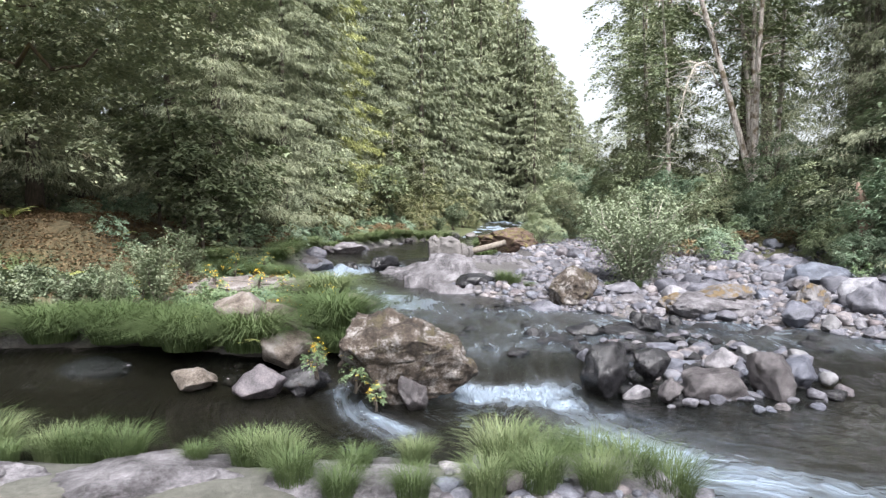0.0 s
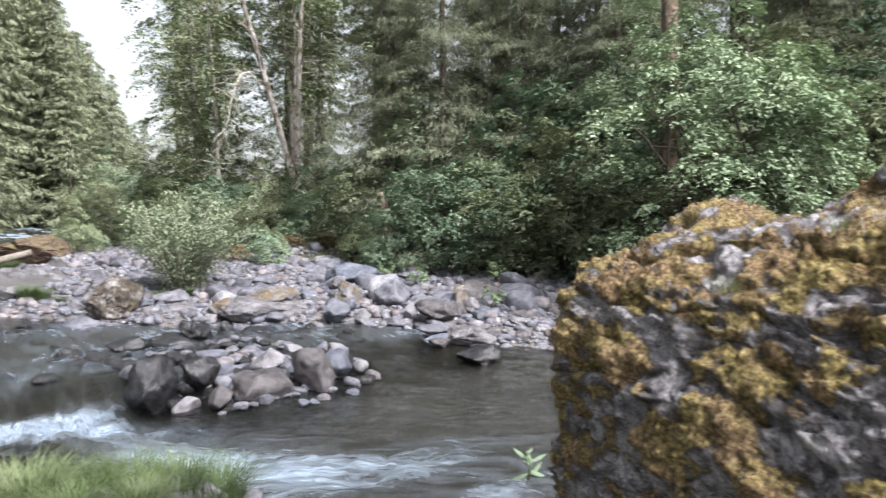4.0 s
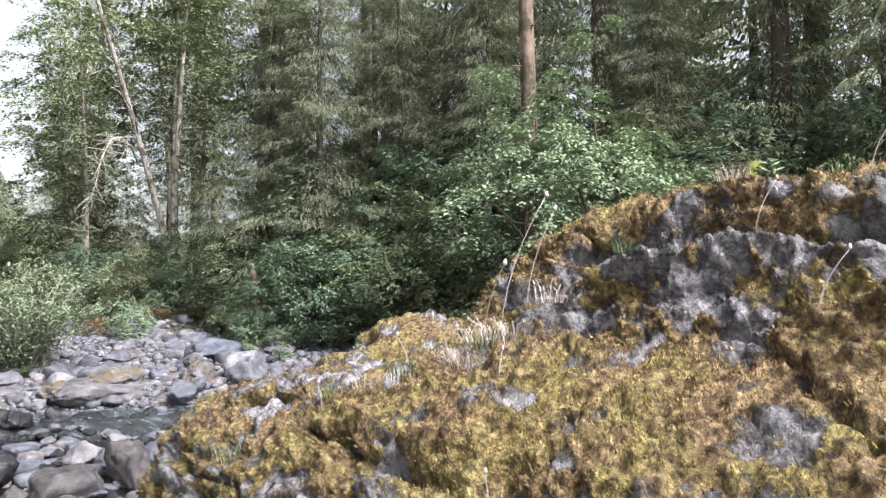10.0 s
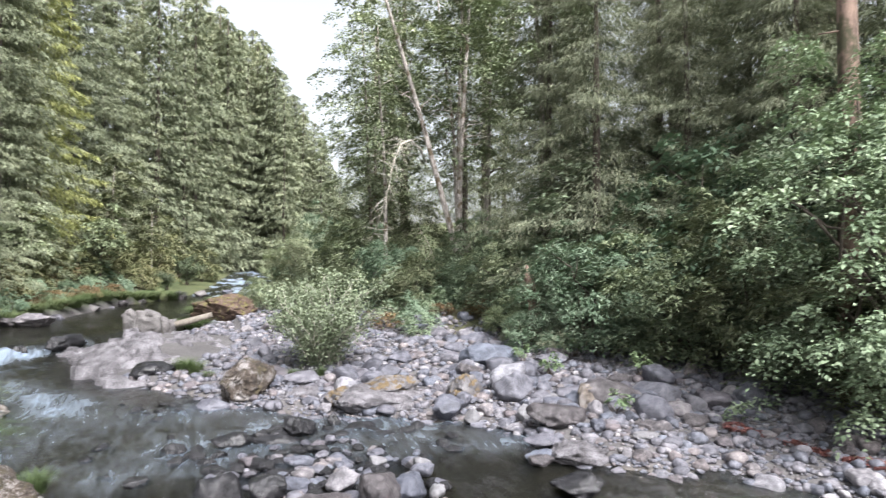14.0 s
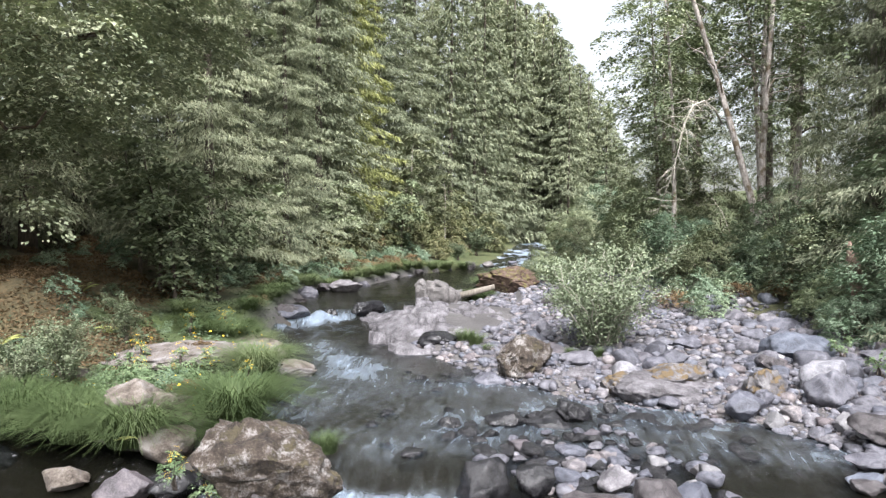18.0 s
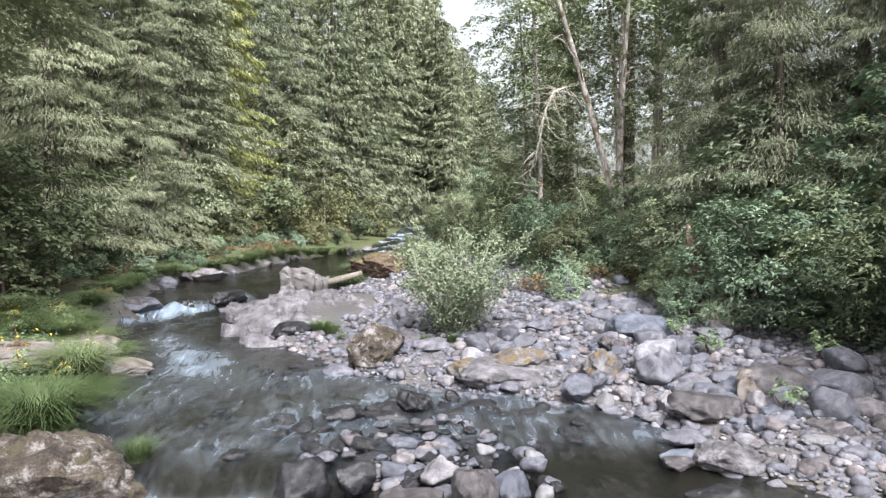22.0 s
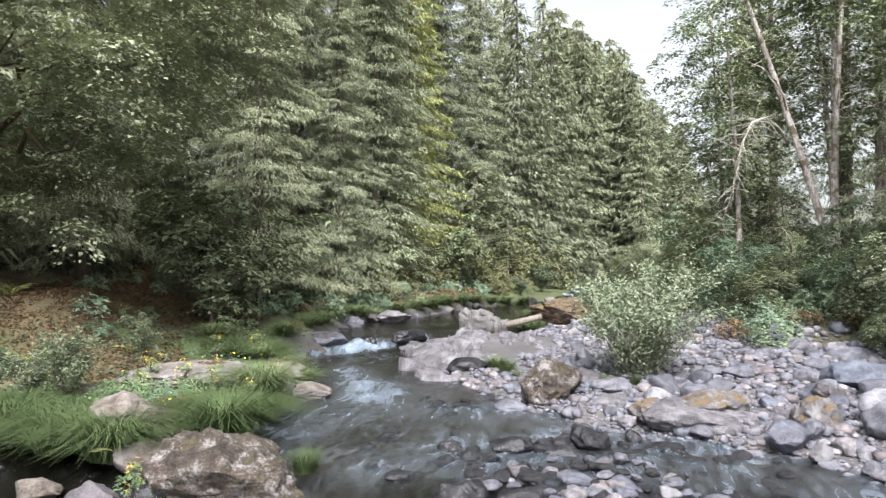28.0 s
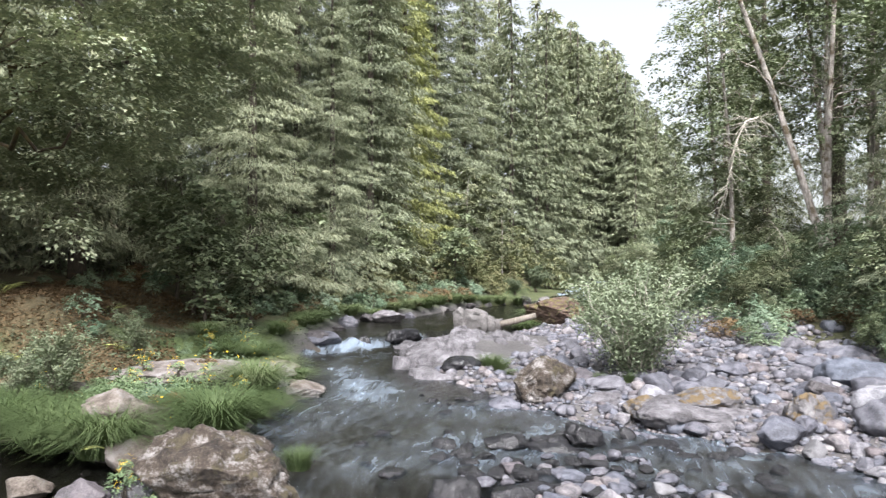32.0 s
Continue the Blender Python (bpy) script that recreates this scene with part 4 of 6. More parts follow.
def crag():
    """Rings from the middle outwards and down the flank, displaced along the slope."""
    rings, around = 460, 600
    q = 1 - (1 - np.linspace(0.02, 1, 500)) ** 2.0
    ang = np.linspace(0, 2 * math.pi, around, endpoint=False)
    # rings are closer on the side that the path passes
    ang = ang + 0.78 * np.sin(ang)
    Q, A = np.meshgrid(q, ang, indexing="ij")
    Q, A = Q.ravel(), A.ravel()
    edge = 1 / (np.abs(np.cos(A)) ** 4 + np.abs(np.sin(A)) ** 4) ** 0.25
    x, y = CX + HX * Q * edge * np.cos(A) * 0.9999, CY + HY * Q * edge * np.sin(A) * 0.9999
    z = crag_height(x, y)
    # the hidden far side is ragged
    ragged = 1 + 0.16 * smooth(0.0, 0.7, np.cos(A)) * fbm(np.stack([np.cos(A) * 1.6, np.sin(A) * 1.6, 0 * A], 1), 3, 57) * Q ** 2
    x, y = CX + (x - CX) * ragged, CY + (y - CY) * ragged
    # the two upright faces that meet at the river corner
    for px, py, nx, ny in ((2.2, 2.08, -0.943, 0.332), (2.2, 2.08, -0.37, 0.929)):
        over = (x - px) * nx + (y - py) * ny + 0.03 * fbm(np.stack([x * 2, y * 2, z * 2], 1), 2, 58)
        over = 0.96 * np.maximum(over, 0)
        x, y = x - over * nx, y - over * ny
    # even steps along the slope of each spoke, closer on the upper part
    spokes = np.stack([x, y, z], 1).reshape(500, around, 3)
    even = np.empty((rings, around, 3))
    for j in range(around):
        c = spokes[:, j]
        step = np.linalg.norm(np.diff(c, axis=0), axis=1) * np.where(c[1:, 2] > 1.3, 1.0, 0.2) * np.where((c[1:, 0] < 4.4) & (c[1:, 1] < 2.3), 1.0, 0.35)
        run = np.concatenate([[0], np.cumsum(step)])
        for a in range(3):
            even[:, j, a] = np.interp(np.linspace(0, run[-1], rings), run, c[:, a])
    p = even.reshape(-1, 3)
    grid_ = p.reshape(rings, around, 3)
    du = np.gradient(grid_, axis=0)
    dv = np.roll(grid_, -1, 1) - np.roll(grid_, 1, 1)
    nrm = np.cross(du, dv).reshape(-1, 3)
    nrm /= np.linalg.norm(nrm, axis=1)[:, None] + 1e-9
    warp = p + 0.1 * np.stack([fbm(p * 2.5, 3, 61), fbm(p * 2.5, 3, 62), fbm(p * 2.5, 3, 63)], 1)
    steep = smooth(0.25, 0.75, np.hypot(nrm[:, 0], nrm[:, 1]))
    swell = fbm(warp * np.array([1.1, 1.1, 2.0]), 2, 31)
    # thin beds of rock that stand out as ledges, dipping a little
    bed = p[:, 2] * 8.5 + 1.6 * p[:, 0] * 0.5 + 1.5 * fbm(p * np.array([0.8, 0.8, 0.4]), 3, 81)
    lip = bed % 1.0
    bench = cells(np.stack([np.floor(bed), np.floor(bed) * 3, 0 * bed], 1).astype(np.int64), 3)
    ledge = lip ** 2.2 * (1 - smooth(0.93, 1.0, lip)) * smooth(-0.35, 0.35, fbm(p * np.array([1.7, 1.7, 0.6]), 2, 85))
    _, block = chips(warp * np.array([2.2, 2.2, 7.0]), 5)
    chip = chips(warp * np.array([9.0, 9.0, 16.0]), 15)[1]
    _, grit = chips(p * 26, 25)
    _, sand = chips(p * 60, 27)
    puff, _ = chips(p * 26 + 0.3 * warp, 35)
    fine = fbm(p * 18, 4, 41, 0.6)
    crevice = 1 - np.abs(vnoise(warp * np.array([2.2, 2.2, 6.0]), 91))
    cleft = 1 - np.abs(vnoise(warp * np.array([0.8, 0.8, 3.0]), 95))
    hollow = 0.028 * smooth(0.9, 1, crevice) + 0.055 * smooth(0.955, 1, cleft) + 0.03 * steep * smooth(0.25, 0.6, fbm(p * 6, 2, 92))
    drift = fbm(warp * np.array([3.6, 3.6, 8.0]), 3, 47, 0.65)
    moss = 0.56 + 0.03 * smooth(2.55, 2.75, p[:, 2]) + 0.4 * drift + 0.03 * steep + 0.1 * smooth(0.3, 0.9, nrm[:, 2]) - 0.07 * (chip > 0.75) - 3.2 * hollow - 1.0 * ledge * bench * 0.42 + 0.36 * fbm(p * 13, 3, 49, 0.6)
    k = smooth(0.46, 0.54, moss + 0.05 * fine)
    bare = 0.03 * (block - 0.5) + 0.026 * (chip - 0.5) * (0.6 + steep) + 0.014 * (grit - 0.5) * (0.5 + steep) + 0.006 * (sand - 0.5) + 0.012 * fine
    cushion, _ = chips(p * 12 + 0.3 * warp, 37)
    push = 0.015 * swell + (0.035 + 0.04 * smooth(2.5, 2.7, p[:, 2])) * ledge * (0.3 + bench) + bare * (1 - 0.55 * k) - hollow + k * (0.008 + 0.03 * np.clip(0.7 - puff, 0, 1) + 0.036 * np.clip(0.6 - cushion, 0, 1) + 0.005 * fbm(p * 60, 2, 44))
    p = p + nrm * push[:, None]
    # short moss shoots where the cover is thick
    r = np.random.default_rng(5)
    pick = np.flatnonzero((k > 0.6) & (p[:, 0] < 4.3) & (p[:, 2] > 1.2) & (p[:, 1] > -1.6))
    pick = r.choice(pick, min(200000, len(pick)))
    m = len(pick)
    base = p[pick] + r.normal(size=(m, 3)) * 0.004
    up = nrm[pick] + r.normal(size=(m, 3)) * 0.5 + np.array([0, 0, 0.3])
    up /= np.linalg.norm(up, axis=1)[:, None]
    sd = np.cross(up, r.normal(size=(m, 3)))
    sd /= np.linalg.norm(sd, axis=1)[:, None]
    size = r.uniform(0.6, 1.3, m)[:, None]
    shoots = np.stack([base + sd * 0.0014 * size, base - sd * 0.0014 * size, base + up * 0.012 * size], 1)
    tagged(new("moss_shoots", quads_mesh("moss_shoots", shoots, M_MOSS, False, 3)), "golden green moss shoots on the rock outcrop", "moss", kind="stuff")
    i, j = np.meshgrid(np.arange(rings - 1), np.arange(around), indexing="ij")
    j2 = (j + 1) % around
    f = np.stack([i * around + j, (i + 1) * around + j, (i + 1) * around + j2, i * around + j2], -1).reshape(-1, 4)
    me = mesh("mossy_rock", p, f.tolist() + [tuple(range(around))[::-1]], moss_material())
    at = me.attributes.new("moss", "FLOAT", "POINT")
    at.data.foreach_set("value", moss.astype(np.float32))
    return me, p


CRAG_MESH, CRAG = crag()
tagged(new("mossy_rock", CRAG_MESH), "huge grey rock outcrop covered in golden moss above the stream", "rock outcrop")


# ---- plants ----
def leaves(points, size, seed, up=0.6, length=1.7, fold=0.25, out=None):
    """One folded diamond a point; out: the way each leaf hangs outwards."""
    r = np.random.default_rng(seed)
    n = len(points)
    nor = r.normal(size=(n, 3)) * (0.7 if out is None else 0.42)
    if out is not None:
        nor[:, :2] += 0.5 * out[:, :2]
    nor[:, 2] = np.abs(nor[:, 2]) + up
    nor /= np.linalg.norm(nor, axis=1)[:, None]
    aim = r.normal(size=(n, 3))
    if out is not None:
        aim = 0.6 * aim + out + np.array([0, 0, -0.3])
    t = aim - nor * (aim * nor).sum(1)[:, None]
    t /= np.linalg.norm(t, axis=1)[:, None] + 1e-9
    s = np.cross(nor, t)
    sz = (size * r.uniform(0.6, 1.3, n))[:, None]
    a, b = t * sz * length * 0.5, s * sz * 0.5
    lift = nor * sz * fold
    return np.stack([points - a - lift * 0.6, points + b + lift * 0.4, points + a - lift * 0.6, points - b + lift * 0.4], 1)


def clumped(n, clumps, seed, flat=0.7):
    """Points on many small drooping sprays: rows of x, y, z, radius; and the way each point hangs."""
    r = np.random.default_rng(seed)
    w = clumps[:, 3] ** 2
    i = r.choice(len(clumps), n, p=w / w.sum())
    mid = clumps[:, :2].mean(0)
    lean = clumps[i, :2] - mid
    lean = lean / (np.linalg.norm(lean, axis=1)[:, None] + 1e-6)
    rad, rho, a = clumps[i, 3] * 1.25, np.sqrt(r.uniform(0, 1, n)), r.uniform(0, 6.283, n)
    # ragged lobes instead of round plates
    rho = rho * (0.72 + 0.2 * np.sin(3 * a + i * 1.7) + 0.16 * np.sin(5 * a + i * 2.9))
    flatxy = np.stack([np.cos(a), np.sin(a)], 1) * rho[:, None]
    z = 0.3 - 0.62 * rho ** 2 - 0.38 * (flatxy * lean).sum(1) + 0.16 * r.normal(size=n) * flat
    stray = r.uniform(size=n) < 0.22
    z = np.where(stray, r.uniform(-0.9, 0.5, n), z)
    return clumps[i, :3] + np.column_stack([flatxy * rad[:, None], z * rad * (0.55 + 0.6 * flat)]), np.column_stack([flatxy + 0.5 * lean, np.zeros(n)])


def hung(placed, size, seed, length=1.7):
    return leaves(placed[0], size, seed, 0.85, length, 0.25, placed[1])


def crown_clumps(k, a, b, c, seed, size=0.22, hollow=0.45, bottom=-0.8):
    r = np.random.default_rng(seed)
    d = r.normal(size=(k * 2, 3))
    d /= np.linalg.norm(d, axis=1)[:, None]
    d = d[d[:, 2] > bottom][:k]
    rad = r.uniform(hollow, 1.0, len(d)) ** 0.7
    rad = rad * (1 + 0.5 * fbm(d * 1.9 + seed, 2, seed))
    p = d * rad[:, None] * np.array([a, b, c])
    return np.column_stack([p, size * (a + b + c) / 3 * r.uniform(0.6, 1.3, len(d))])


def limb(start, end, r0, seed, sag=0.15, n=6):
    r = np.random.default_rng(seed)
    t = np.linspace(0, 1, n)[:, None]
    p = np.asarray(start) * (1 - t) + np.asarray(end) * t
    p[1:-1] += r.normal(size=(n - 2, 3)) * 0.06 * np.linalg.norm(np.asarray(end) - np.asarray(start))
    p[:, 2] += sag * np.sin(np.pi * t[:, 0]) * np.linalg.norm(np.asarray(end) - np.asarray(start))
    return tube(p, r0 * (1 - 0.75 * t[:, 0]), 6)


def bush_meshes(name, a, b, c, k, n, leaf, material, seed, size=0.3, stems=7, length=1.7, hollow=0.55, corners=4):
    """Crown and stems of a bush with its base at the origin."""
    cl = crown_clumps(k, a, b, c, seed, size, hollow)
    cl[:, 2] += c * 0.85
    cl = cl[cl[:, 2] > 0.05]
    crown = quads_mesh(name + "_crown", hung(clumped(n, cl, seed + 1), leaf, seed + 2, length)[:, :corners], material, size=corners)
    r = np.random.default_rng(seed + 3)
    pick = cl[r.choice(len(cl), stems)]
    st = [mesh(name + "_stem", *limb((r.normal() * a * 0.1, r.normal() * b * 0.1, -0.2), q[:3], 0.02 + 0.012 * c, seed + i), M_BARK) for i, q in enumerate(pick)]
    return crown, st


def place_bush(meshes, x, y, s, turn, label, category="bush", group="", name="bush", sink=0.1, z=None, sz=1.0):
    ob = thing(name, x, y, (ground_at(x, y) if z is None else z) - sink, label, category, group, turn=turn, scale=s)
    ob.scale = (s, s, s * sz)
    part("crown", meshes[0], ob)
    for me in meshes[1]:
        part("stem", me, ob)
    return ob


def conifer_mesh(name, height, reach, seed, material, bare=0.8, sprays=44.0, size=0.85, tier=0.72, slim=1.0):
    """Boughs in tiers, each a drooping fan of many small sprays (one triangle a spray)."""
    r = np.random.default_rng(seed)
    out, z = [], bare
    while z < height - 0.3:
        top = 1 - z / height
        turn = r.uniform(0, 6.283)
        whorl = 0.8 + 0.3 * r.uniform()
        count = 7 if top > 0.15 else 5
        for q in range(count):
            a = turn + 6.283 * q / count + r.normal() * 0.25
            ln = reach * (0.07 + 0.93 * top ** 0.72) * whorl * r.uniform(0.42, 1.15)
            k = max(10, int(ln * sprays))
            t = r.uniform(0.02, 1, k) ** 0.65
            dirv = np.array([math.cos(a), math.sin(a)])
            side = np.array([-dirv[1], dirv[0]])
            off = r.uniform(-1, 1, k) * ln * 0.36 * np.sin(np.pi * (0.12 + 0.84 * t)) ** 0.8
            x, y = dirv[0] * ln * t + side[0] * off, dirv[1] * ln * t + side[1] * off
            lift = r.uniform(-0.38, 0.16)
            drop = lift * ln * t - 0.3 * ln * t ** 2 + 0.1 * ln * t ** 4 - 0.22 * np.abs(off) - np.abs(r.normal(size=k)) * 0.13
            p = np.stack([x, y, z + r.normal() * 0.45 + drop], 1)
            hang = (r.uniform(size=k) < 0.5)[:, None]
            fan = np.stack([dirv[0] + side[0] * off * 1.6 / (0.3 + ln * 0.3), dirv[1] + side[1] * off * 1.6 / (0.3 + ln * 0.3), np.full(k, -0.35)], 1)
            ax = np.where(hang, fan * 0.45 + np.array([0, 0, -0.75]), fan) + r.normal(size=(k, 3)) * 0.2
            ax /= np.linalg.norm(ax, axis=1)[:, None]
            ac = np.cross(ax, np.where(hang, r.normal(size=(k, 3)), r.normal(size=(k, 3)) * 0.35 + np.array([0, 0, 1.0])))
            ac /= np.linalg.norm(ac, axis=1)[:, None] + 1e-9
            L, W = size * r.uniform(0.22, 0.46, k)[:, None], size * slim * r.uniform(0.035, 0.075, k)[:, None]
            out.append(np.stack([p + ac * W, p - ac * W, p + ax * L], 1))
        z += tier * r.uniform(0.75, 1.25) * (0.55 + 0.45 * top)
    return quads_mesh(name, np.concatenate(out), material, size=3)


def trunk_mesh(name, height, r0, material, seed, lean=(0, 0), crook=0.1, limbs=0, spread_=2.0, first=0.3, sides=10):
    r = np.random.default_rng(seed)
    t = np.linspace(0, 1, 12)
    p = np.stack([lean[0] * t + crook * np.sin(t * 5 + seed) * t, lean[1] * t + crook * np.cos(t * 4 + seed) * t, height * t - 0.4], 1)
    made = [mesh(name, *tube(p, r0 * (1 - 0.8 * t) * (1 + 0.5 * np.exp(-t * 18)), sides, 0.06, seed), material)]
    for i in range(limbs):
        k = r.uniform(first, 0.95)
        q = np.array([np.interp(k, t, p[:, j]) for j in range(3)])
        a, ln = r.uniform(0, 6.283), spread_ * r.uniform(0.5, 1.1) * (1.15 - k)
        made.append(mesh("limb", *limb(q, q + np.array([math.cos(a) * ln, math.sin(a) * ln, ln * r.uniform(0.1, 0.6)]), r0 * 0.3 * (1.1 - k), seed * 31 + i), material))
    return made


CONIFERS = [(conifer_mesh("conifer_boughs", 30, 5.6, 500 + i, M_CONIFER), trunk_mesh("conifer_trunk", 29.5, 0.32, M_BARK, 510 + i)) for i in range(2)]
NEARFIR = [(conifer_mesh("near_conifer_boughs", 30, 5.6, 504 + i, M_CONIFER, 2.2, 76.0, 0.78, 0.72, 0.62), CONIFERS[i][1]) for i in range(2)]
COARSE = (conifer_mesh("far_conifer_boughs", 30, 6.0, 520, M_CONIFER, sprays=12.0, size=1.7, tier=1.0), CONIFERS[0][1])
LIGHTFIR = (conifer_mesh("light_conifer_boughs", 24, 4.6, 530, M_LIGHTFIR, sprays=60.0, slim=0.8), trunk_mesh("light_conifer_trunk", 23.5, 0.32, M_BARK, 531))
TALLFIR = [(conifer_mesh("tall_conifer_boughs", 34, 5.4, 540 + i, M_CONIFER, 6.5, 48.0, 0.75, 0.9, 0.6), trunk_mesh("tall_conifer_trunk", 33, 0.45, M_BARK, 545 + i, limbs=14, spread_=2.5, first=0.1)) for i in range(2)]
HEMLOCK = [(conifer_mesh("feathery_conifer_boughs", 17, 4.2, 550 + i, M_HEMLOCK, 1.5, 115.0, 0.55, 0.6, 0.5), trunk_mesh("feathery_conifer_trunk", 16.5, 0.2, M_BARK, 555 + i, limbs=10, spread_=2.2, first=0.1)) for i in range(2)]


def place_tree(meshes, x, y, s, turn, label, name="conifer_tree", group="", sink=0.2, category="tree", tilt=(0, 0)):
    ob = thing(name, x, y, ground_at(x, y) - sink, label, category, group)
    ob.matrix_basis = Matrix.LocRotScale((x, y, ground_at(x, y) - sink), Euler((tilt[0], tilt[1], turn)), (s, s, s))
    part("trunk", meshes[1][0], ob)
    for me in meshes[1][1:]:
        part("limb", me, ob)
    part("crown", meshes[0], ob)
    return ob


# (-24, 21), (-22, 15), (-18, 14), (-33, 18): unseen, added to block light from the left
LEFTWOOD_AND_SCREEN = [(-10.5, 32.5, 0.85), (-14.1, 36.2, 1.0), (-18.9, 40.4, 1.0), (-11.5, 40.5, 1.0), (-9.0, 39.5, 0.7), (-9.4, 48.4, 1.0), (-11.5, 62, 1.0), (-10.4, 72, 1.05), (-7.4, 79, 1.1),
            (-2.6, 86, 1.15), (1.4, 94, 1.2), (4.6, 104, 1.25), (7.6, 116, 1.3), (-19, 36, 1.0), (-20.8, 32, 1.05), (-21.8, 27, 1.0), (-16.5, 49, 1.1), (-12.8, 57.8, 1.15), (-9, 71, 1.2), (-6.5, 82, 1.25),
            (-13.5, 45, 1.0), (-10.2, 54, 1.0), (-24, 45, 1.1), (-21, 56, 1.2), (-15, 66, 1.25), (-24, 21, 1.0), (-27, 34, 1.1), (0, 100, 1.3), (-13, 80, 1.3), (-19, 22, 0.9), (-17, 29, 0.9), (-5, 95, 1.3),
            (-13.6, 53.3, 0.8), (-5.2, 90, 1.0), (-1.4, 98, 1.1), (0.2, 90, 0.9), (3.4, 99, 1.0), (-22, 15, 1.0), (-28, 26, 1.1), (-18, 14, 0.9), (-33, 18, 1.1), (-31, 40, 1.1), (3, 112, 1.3)]
for i, (x, y, s) in enumerate(LEFTWOOD_AND_SCREEN):
    place_tree((NEARFIR if y < 47 else CONIFERS)[i % 2] if y < 84 and x > -19.5 else COARSE, x, y, s, i * 1.7, "tall dense dark green conifer with drooping boughs on the far bank, some unseen and added to block light", group="conifers of the wooded bank")
place_tree(LIGHTFIR, -9.2, 58.0, 1.25, 0.5, "light yellow-green young conifer among the dark ones")
r = np.random.default_rng(31)
for i, bearing in enumerate(np.concatenate([np.linspace(1, 12.5, 17), np.linspace(1.5, 12, 14)])):
    dist = (108 if i < 17 else 126) + r.uniform(-6, 6)
    x, y = dist * math.sin(radians(bearing)), dist * math.cos(radians(bearing))
    rise = np.interp(bearing, (1, 6, 8.5, 10.7, 12.5), (21, 17.5, 14.5, 10.5, 7.5)) - r.uniform(0, 2.5)
    place_tree(COARSE, x, y, (dist * math.tan(radians(rise)) + 2.5 - ground_at(x, y)) / 30, i * 2.3, "distant conifer closing the valley", group="distant conifers")
# the last six, downstream and mostly unseen, are added to shade this wood
RIGHTWOOD_AND_SHADE = [(22.5, 18.7, 1.0), (23.9, 14.6, 1.0), (29.9, 15.8, 1.0), (25.8, 8.6, 0.95), (27, 22, 1.0), (30, 9, 1.0), (33, 20, 1.1), (24, 28, 0.95), (20, 34, 0.9), (19, 44, 0.9), (24, 52, 1.0),
             (20, 62, 1.0), (22, 74, 1.0), (24, 90, 1.0), (28, 2, 1.0), (34, -2, 1.0), (30, 38, 1.0), (28, 46, 1.1), (24.5, 3.2, 0.95), (31, -1.5, 1.1), (36, -6, 1.1), (40, -9, 1.1), (37, 1, 1.1), (26.5, 5.5, 1.0)]
BEHIND = [(34, 13, 0.9), (36, 6, 0.9), (38, 19, 1.0), (36, 27, 0.9), (41, 12, 1.0), (42, 2, 1.0), (33, 33, 0.8), (44, 22, 1.0), (37, 40, 0.9), (33, 52, 0.9), (40, -5, 1.0), (31, 64, 0.9)]
for i, (x, y, s) in enumerate(BEHIND):
    place_tree(COARSE, x, y, s, i * 2.7, "dark conifer deep in the wood behind the bushes", group="conifers deep in the wood")
for i, (x, y, s) in enumerate(RIGHTWOOD_AND_SHADE):
    place_tree(TALLFIR[i % 2], x, y, s, i * 2.1, "tall forest conifer with bare lower trunk behind the bushes, some unseen and added for shade", group="conifers behind the bushes")

FEATHERY = [(16.3, 22.6, 1.05), (18.6, 20.4, 0.95), (19.6, 16.6, 1.0), (16.2, 26.2, 1.0), (20.4, 24.5, 1.1), (22.6, 11.6, 0.9), (21.5, 19.2, 1.15)]
for i, (x, y, s) in enumerate(FEATHERY):
    place_tree(HEMLOCK[i % 2], x, y, s, i * 1.9, "feathery olive-green conifer behind the bank bushes", group="feathery conifers of the cobble bank")

# broadleaf bushes of the right bank
BUSH = [bush_meshes("bank_bush", 2.3, 2.2, 2.2, 120, 15000, 0.095, m, 600 + 10 * i, 0.2, corners=3) for i, m in enumerate((M_DEEP, M_ALDERLEAF, M_SAGE, M_OLIVE))]
r = np.random.default_rng(77)
RIGHTBUSH = [(12.6, 18.6, 1.1), (15.2, 21.0, 1.1), (13.9, 16.4, 1.0), (14.6, 13.9, 0.95), (15.0, 23.5, 1.15), (12.6, 24.8, 1.0), (11.8, 27.5, 0.72), (11.6, 30.6, 0.8), (11.4, 34, 0.9), (11.5, 38, 1.2),
             (12.5, 43, 1.3), (13.5, 49, 1.4), (15, 57, 1.5), (15.8, 18.8, 1.35), (16.6, 15.3, 1.3), (17.3, 11.8, 1.2), (16.5, 23.0, 1.2), (14.5, 27, 0.9), (13.8, 31.0, 0.6), (14, 36, 1.0),
             (21.2, 9.8, 1.0), (21.8, 8.0, 1.1), (22.5, 5.4, 1.1), (21.5, 3.0, 1.2), (18.6, 17.5, 1.7), (19.3, 13, 1.5), (18.5, 24, 1.8), (21.5, 9.5, 1.5), (7.6, 49, 0.9), (9.6, 57, 1.1), (12.4, 66, 1.3), (15.2, 78, 1.5), (18.4, 94, 1.7), (10.2, 62, 0.9), (13.8, 73, 1.2), (7.4, 45, 0.7), (6.2, 41, 0.5), (5.4, 38.4, 0.45), (18, 108, 1.9)]
for i, (x, y, s) in enumerate(RIGHTBUSH):
    x, y = (x + 2.2, y + 1.2) if y < 30 and x < 17 else (x, y)
    place_bush(BUSH[i % 4], x, y, s, i * 1.3, "dense broadleaf bush on the cobble bank edge", group="bushes of the cobble bank", sz=1.0 + 0.25 * math.sin(i * 2.4))

